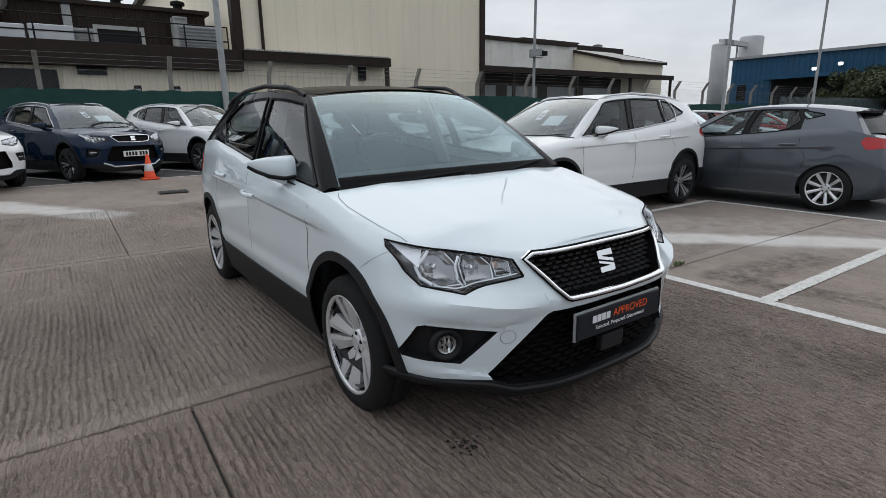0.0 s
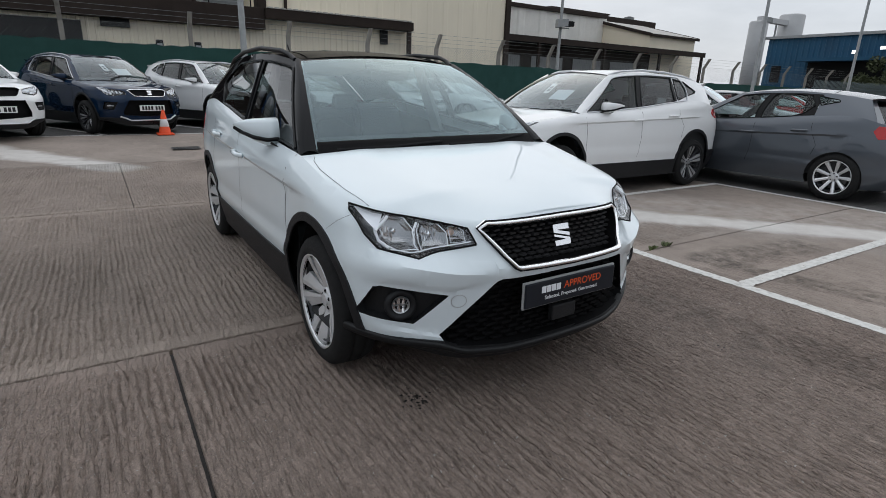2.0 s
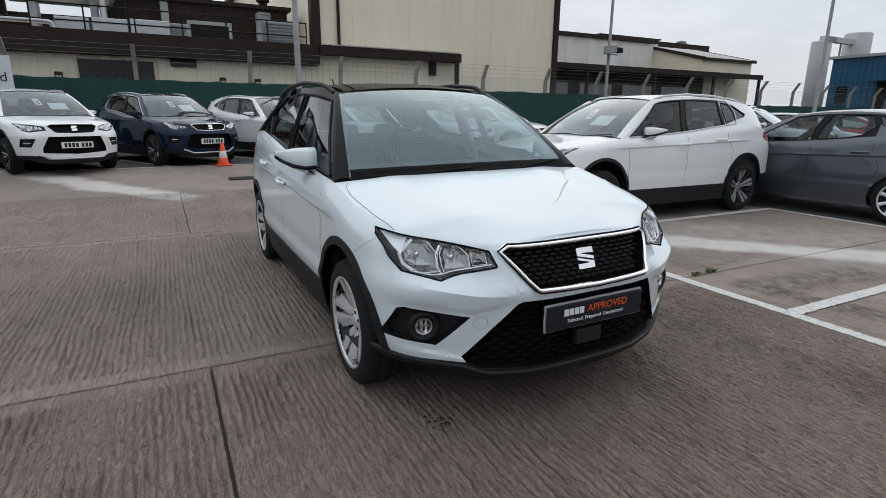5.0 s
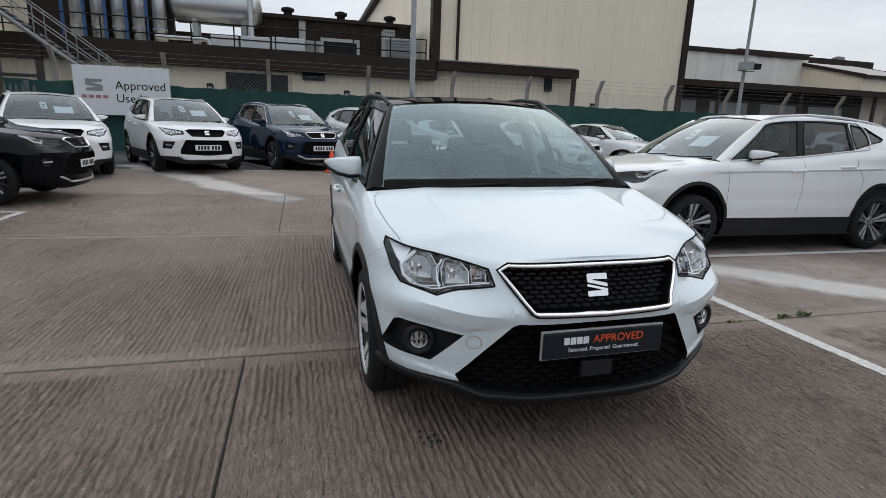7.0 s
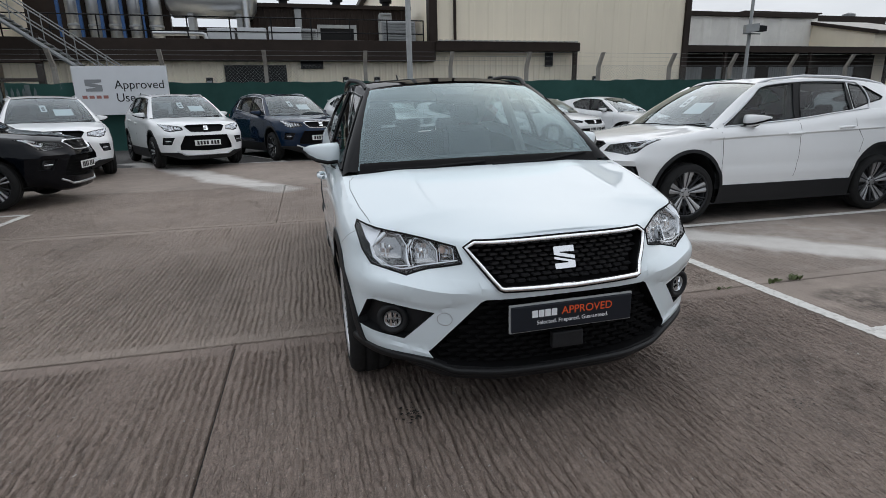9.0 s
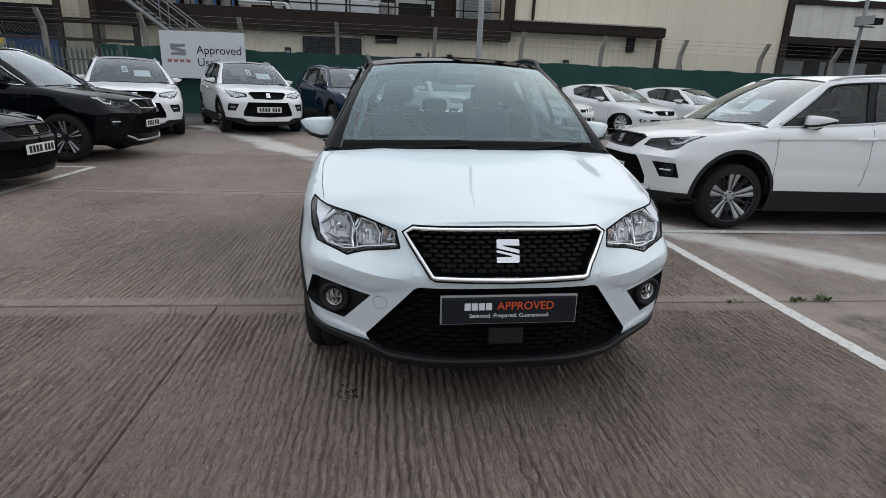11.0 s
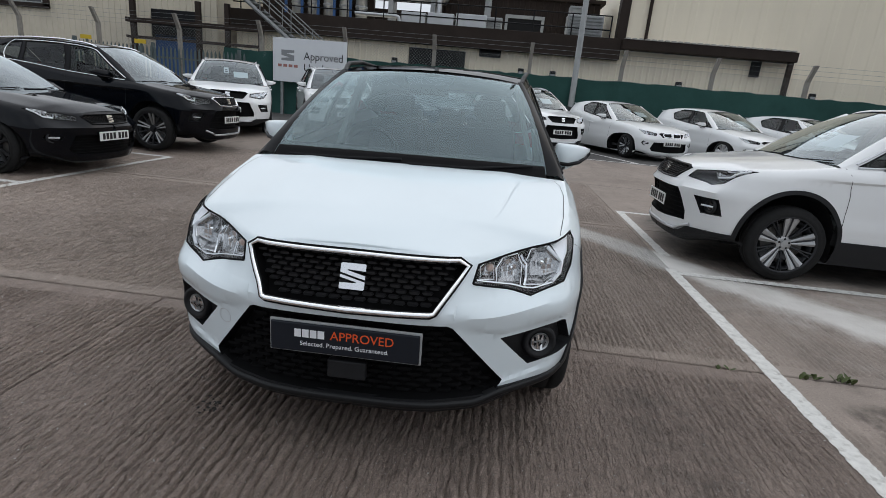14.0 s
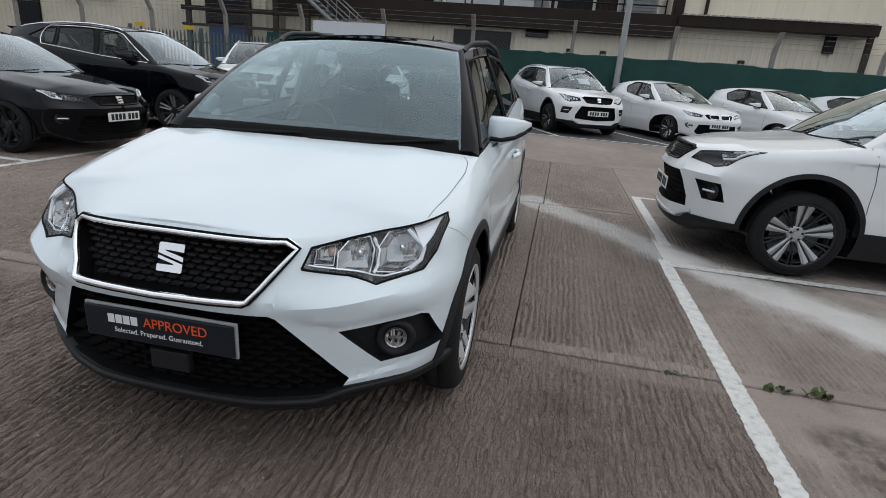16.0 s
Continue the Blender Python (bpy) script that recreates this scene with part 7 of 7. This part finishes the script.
hero_car = build_car("crossover_car", "white small crossover with black roof on ribbed concrete", "car", pose(0.011, 0, 0, 0, -0.8, 0), HERO)
fpt = HERO["_fpt"]
# show plate in a plate holder
sp = part("show_plate", box(-0.262, 0.262, -0.034, -0.024, 0.442, 0.549, bevel=0.004), M["plate_dark"], hero_car, "dark slate show plate in a clear holder")
part("plate_rim", box(-0.268, 0.268, -0.0245, -0.014, 0.436, 0.555, bevel=0.003), M["grey_paint"], sp)
for i in range(4):
    part("brand_bar", box(-0.176 + i * 0.0275, -0.153 + i * 0.0275, -0.0355, -0.0335, 0.4985, 0.5275), M["plate_white_ink"], sp)
writing("lettering", "APPROVED", 0.046, M["plate_orange"], pose(0.062, -0.0345, 0.513, 90), sp, depth=0.0006, squeeze=0.98)
writing("lettering", "Selected. Prepared. Guaranteed.", 0.0235, M["plate_white_ink"], pose(0.0, -0.0345, 0.475, 90), sp, depth=0.0006, squeeze=1.02)
shell = HERO["_sh"]
lip_rows = []
for i in range(61):
    q = shell.find_y0(0.47) * i / 60
    x0, y0 = shell.x(q), shell.y(q)
    dx, dy = shell.x(q + 0.01) - x0, shell.y(q + 0.01) - y0
    out_ = Vector((abs(dy), -dx, 0)).normalized()
    up = 0.030 * smooth_step(0.46, 0.60, x0) + 0.014 * smooth_step(0.70, 0.82, x0)
    base_ = shell(q, 0.262 + up)
    far_ = 0.5 + 0.5 * (1 - smooth_step(0.55, 0.8, x0))
    lip_rows.append([tuple(base_ + out_ * o * far_ + Vector((0, 0, dz))) for o, dz in ((-0.012, 0.004), (0.006, 0.001), (0.016, -0.004), (0.018, -0.008), (0.016, -0.022), (0.005, -0.033), (-0.03, -0.037))])
part("front_lip", grid_bm(lip_rows, lambda p: p, mirror=True), M["lip"], hero_car, "dark grey plastic front lip", smooth=True)
part("sensor_cover", box(-0.07, 0.07, 0.0, 0.03, 0.335, 0.405, bevel=0.006), M["plastic"], hero_car)
part("aerial", tube([(-0.05, 3.45, 1.46), (-0.05, 3.62, 1.62)], 0.006, 6), M["gap"], hero_car)
ring_c = [Vector((-0.497 + 0.028 * math.cos(a * math.tau / 28), -0.5, 0.482 + 0.028 * math.sin(a * math.tau / 28))) for a in range(29)]
ribbon("towing_eye_cover_line", ring_c, 0.0025, M["satin"], hero_car, tree=HERO["_tree"], toward=Vector((0, 1, 0)), lift=0.001)
for sg in (1, -1):
    ribbon("bumper_shut_line", [Vector((1.3 * sg, y, z)) for y, z in along([(0.43, 0.815), (0.52, 0.765), (0.60, 0.712)], 0.03)], 0.0013, M["gap"], hero_car, tree=HERO["_tree"], toward=Vector((-sg, 0, 0)))

# ---- parked cars ----
SUV = dict(fine=0.06, size=(1.841, 4.363, 1.59), hubs=(0.89, 3.528, 0.335), nose=1.13, belt=1.06, clear=0.20, paint="paint_warm", nose_shapes=NOSE_BIG,
           wheel=WHEEL_CUT, plate_z=0.475, badge=0.045, rail_mat="satin", card=True, belt_trim="satin", frame_w=0.009, group="parked cars",
           body_label="white painted body", grille_frame="gloss_black", inset=0.006, arch=0.372, ring=0.034, sill=0.37, skid=True,
           windows=[[(1.20, 0.04), (1.80, 0.90), (2.20, 0.905), (2.12, 0.04)], [(2.29, 0.905), (2.92, 0.88), (2.90, 0.04), (2.20, 0.04)], [(2.98, 0.87), (3.22, 0.80), (3.45, 0.45), (3.40, 0.35), (2.97, 0.08)]])
LOW = dict(SUV, size=(1.816, 4.282, 1.44), hubs=(0.86, 3.496, 0.322), nose=0.93, belt=0.945, clear=0.15, nose_shapes=NOSE_LOW, cladding=False, rails=False, skid=False,
           belt_trim="", plate_z=0.50, arch=0.375, wheel=WHEEL_DARK, pillar_end=2.75,
           windows=[[(1.20, 0.04), (1.80, 0.90), (2.20, 0.905), (2.12, 0.04)], [(2.29, 0.905), (2.78, 0.87), (3.04, 0.66), (3.08, 0.54), (2.88, 0.04), (2.20, 0.04)]])


def variant(base, **kw):
    return dict(base, **kw)


BACK = 0.15
build_car("suv_car", "white family crossover parked in a marked bay", "car", pose(2.16, 4.03, 0, 0, 0, -90), variant(SUV, fine=0.045))
build_car("hatchback_car", "black sporty hatchback parked in a bay", "car", pose(-4.45, 4.80, 0, 0, 0, 90), variant(LOW, cowl=1.27, paint="paint_black", body_label="gloss black body", fine=0.045, card=False, grille_frame="gloss_black", wheel=WHEEL_BLACK))
build_car("large_suv_car", "black seven-seat crossover with chrome window trim", "car", pose(-4.32, 7.64, 0.02, 0, 0, 90),
          variant(SUV, fine=0.045, size=(1.839, 4.735, 1.65), hubs=(0.93, 3.72, 0.352), nose=1.16, belt=1.10, paint="paint_black", body_label="gloss black body", belt_trim="chrome", grille_frame="chrome", wheel=WHEEL_SLIM, card=False, cladding=False, rail_mat="chrome"))
build_car("suv_car", "white family crossover beside the sign board", "car", pose(-5.3, 9.4, 0.11, 0, 0, 25), variant(SUV, wheel=WHEEL_DARK))
build_car("suv_car", "white family crossover with price card, near the fence", "car", pose(-3.0, 10.5, BACK, 0, 0, 25), variant(SUV, wheel=WHEEL_DARK))
build_car("suv_car", "dark navy crossover parked before the green screen", "car", pose(-0.6, 11.33, BACK, 0, 0, 25), variant(SUV, paint="paint_navy", body_label="dark navy painted body", grille_frame="chrome", wheel=WHEEL_DARK))
build_car("suv_car", "white family crossover beside the lamp column", "car", pose(1.98, 11.98, BACK, 0, 0, 25), variant(SUV, wheel=WHEEL_DARK))
build_car("hatchback_car", "white premium hatchback with twin grilles", "car", pose(4.81, 12.60, BACK, 0, 0, 24),
          variant(LOW, size=(1.765, 4.32, 1.42), hubs=(0.76, 3.45, 0.315), cowl=1.36, wheel=variant(WHEEL_DARK), badge=0.0, twin=True, body_label="white painted body", grille_frame=""))
build_car("hatchback_car", "white hatchback parked by the fence", "car", pose(7.5, 12.95, BACK, 0, 0, 22), variant(LOW, cowl=1.25, wheel=WHEEL_SILVER, body_label="white painted body"))
build_car("hatchback_car", "white hatchback parked by the fence", "car", pose(10.2, 13.3, BACK, 0, 0, 22), variant(LOW, cowl=1.25, wheel=WHEEL_SILVER, body_label="white painted body", fine=0.08))
build_car("hatchback_car", "dark grey hatchback with red tail lamps", "car", pose(7.28, 4.90, 0, 0, 0, 180),
          variant(LOW, fine=0.045, size=(1.693, 3.95, 1.43), hubs=(0.80, 3.30, 0.308), clear=0.19, paint="paint_grey", body_label="dark grey metallic body", wheel=WHEEL_NINE, card=False, rear_glass="glass_door", pillar_end=2.92,
                  roof_nodes=[(0.565, 1.80, 1.432), (0.600, 2.1, 1.466), (0.612, 2.5, 1.480), (0.598, 2.95, 1.458), (0.568, 3.30, 1.418), (0.545, 3.50, 1.385)],
                  windows=[[(1.20, 0.04), (1.80, 0.90), (2.20, 0.905), (2.12, 0.04)], [(2.29, 0.905), (2.80, 0.88), (2.88, 0.45), (2.76, 0.12), (2.62, 0.04), (2.20, 0.04)], [(2.86, 0.88), (3.14, 0.74), (3.16, 0.66), (2.95, 0.48)]]))
for x, y, rz, pn, base_, lb in ((13.9, 6.1, 25, "paint_warm", SUV, "white crossover among the far parked cars"), (16.8, 6.3, 25, "paint_silver", LOW, "silver hatchback among the far parked cars"),
                                (19.7, 6.5, 25, "paint_red", LOW, "dull red hatchback among the far parked cars"), (22.6, 6.7, 25, "paint_warm", SUV, "white crossover among the far parked cars"),
                                (13.2, 0.6, 180, "paint_red", LOW, "red hatchback parked beyond the grey one")):
    build_car("suv_car" if base_ is SUV else "hatchback_car", lb, "car", pose(x, y, 0.0, 0, 0, rz), variant(base_, fine=0.1, paint=pn, body_label="", wheel=WHEEL_SILVER, card=False))


# ---- small things ----
def traffic_cone(x, y, z, h=0.5):
    c = thing("traffic_cone", "orange traffic cone with a white band", "traffic cone", at=pose(x, y, z))
    part("base", box(-0.16, 0.16, -0.16, 0.16, 0, 0.035, bevel=0.012), M["orange"], c)
    part("cone", lathe([(0.125, 0.03), (0.115, 0.05), (0.028, h), (0.020, h + 0.005)], 20), M["orange"], c, smooth=True)
    part("band", lathe([(0.091, 0.17), (0.092, 0.171), (0.063, 0.32), (0.062, 0.321)], 20), M["cone_band"], c, smooth=True)


traffic_cone(-0.42, 11.25, BACK)
gr = thing("drain_grate", "rusty iron drain grate set in the concrete", "drain")
part("frame", prism([(-0.52, 9.27, 0.061), (-0.04, 9.27, 0.061), (-0.04, 9.54, 0.074), (-0.52, 9.54, 0.074)], (0, 0, 0.005)), M["asphalt"], gr)
for i in range(8):
    x = -0.49 + i * 0.055
    part("slot", prism([(x, 9.30, 0.068), (x + 0.028, 9.30, 0.068), (x + 0.028, 9.51, 0.078), (x, 9.51, 0.078)], (0, 0, 0.003)), M["gap"], gr)


def weed(x, y, n, size, seed):
    rng = random.Random(seed)
    w = thing("weed", "small green weed growing in the slab joint", "weed", "joint weeds")
    for _ in range(n):
        a, lean_, ln = rng.uniform(0, math.tau), rng.uniform(0.3, 1.1), size * rng.uniform(0.6, 1.1)
        c, s = math.cos(a), math.sin(a)
        ox, oy = x + rng.uniform(-0.05, 0.05), y + rng.uniform(-0.02, 0.02)
        bm = bmesh.new()
        rows = []
        for f, wd in ((0, 0.3), (0.35, 1.0), (0.7, 0.8), (1.0, 0.05)):
            r, h = ln * f * lean_, ln * (f - 0.45 * f * f * lean_)
            hw = 0.013 * wd
            rows.append((bm.verts.new((ox + r * c - hw * s, oy + r * s + hw * c, h)), bm.verts.new((ox + r * c, oy + r * s, h - 0.004 * wd)), bm.verts.new((ox + r * c + hw * s, oy + r * s - hw * c, h))))
        for p, q in zip(rows, rows[1:]):
            bm.faces.new((p[0], p[1], q[1], q[0]))
            bm.faces.new((p[1], p[2], q[2], q[1]))
        part("leaf", bm, M["leaf"], w)


weed(2.50, 1.22, 12, 0.058, 1)
weed(2.36, 1.22, 6, 0.042, 2)
weed(2.28, 1.20, 5, 0.04, 3)
weed(1.85, 1.20, 4, 0.035, 4)
def splash(x, y, n, spread, size, seed):
    """A scatter of small dark blots."""
    rng = random.Random(seed)
    bm = bmesh.new()
    for _ in range(n):
        cx, cy, r = x + rng.gauss(0, spread), y + rng.gauss(0, spread), size * rng.uniform(0.3, 1.0)
        ring = [bm.verts.new((cx + r * rng.uniform(0.4, 1.2) * math.cos(k * math.tau / 9), cy + r * rng.uniform(0.4, 1.2) * math.sin(k * math.tau / 9), 0.002 + 0.0001 * rng.random())) for k in range(9)]
        bm.faces.new(ring)
    return tagged(part("oil_spot", bm, M["oil"]), "scattered small black oil spots on concrete", "stain", kind="structure")


splash(-0.62, 0.22, 46, 0.032, 0.010, 8)
splash(1.05, -0.2, 8, 0.03, 0.009, 10)


def tree(x, y, h, r, seed):
    rng = random.Random(seed)
    t = thing("tree", "dark green broad-leaved tree by the blue shed", "tree", "far trees")
    part("trunk", tube([(x, y, -0.05), (x + 0.1, y, h * 0.3), (x, y, h * 0.6)], 0.25, 8, r1=0.1), M["bark"], t)
    for k in range(5):
        a = k * 1.3
        part("limb", tube([(x, y, h * (0.25 + 0.06 * k)), (x + r * 0.6 * math.cos(a), y + r * 0.6 * math.sin(a), h * (0.5 + 0.06 * k))], 0.09, 6, r1=0.03), M["bark"], t)
    bm = bmesh.new()
    lumps = [(rng.gauss(0, 0.42) * r, rng.gauss(0, 0.42) * r, h * rng.uniform(0.25, 0.92), r * rng.uniform(0.22, 0.42)) for _ in range(26)]
    for lx, ly, lz, lr in lumps:
        for _ in range(170):
            d = Vector((rng.gauss(0, 1), rng.gauss(0, 1), rng.gauss(0, 0.8))).normalized() * lr * rng.uniform(0.6, 1.05)
            c = Vector((x + lx, y + ly, lz)) + d
            u = Vector((rng.gauss(0, 1), rng.gauss(0, 1), rng.gauss(0, 1))).normalized() * 0.16
            v = u.cross(Vector((rng.gauss(0, 1), rng.gauss(0, 1), rng.gauss(0, 1)))).normalized() * 0.1
            bm.faces.new([bm.verts.new(p) for p in (c - u, c + v, c + u, c - v)])
    tagged(part("crown", bm, M["tree_leaf"], t), kind="stuff")


tree(55.5, 16.6, 5.0, 2.8, 1)
tree(54.5, 12.8, 6.0, 3.4, 2)
tree(56.5, 20.0, 3.2, 2.0, 3)


def flood_light(x, y, z):
    f = thing("flood_light", "lit white floodlight on the blue wall", "lamp", "flood lights")
    part("housing", box(x - 0.05, x + 0.1, y - 0.22, y + 0.22, z - 0.16, z + 0.16, bevel=0.02), M["galv"], f)
    part("lamp_face", box(x - 0.07, x - 0.052, y - 0.18, y + 0.18, z - 0.13, z + 0.13), M["lit"], f)


flood_light(57.6, 21.97, 5.42)
flood_light(57.6, 19.85, 5.70)
for x in (-14.75, -12.70):
    yp = thing("warning_plate", "small yellow warning plate on the palisade", "sign", "yellow plates")
    part("plate", box(x, x + 0.42, 17.10, 17.12, 2.12, 2.26, bevel=0.004), M["yellow"], yp)
    part("plate_post", box(x + 0.18, x + 0.24, 17.12, 17.19, 1.0, 2.2), M["palisade"], yp)
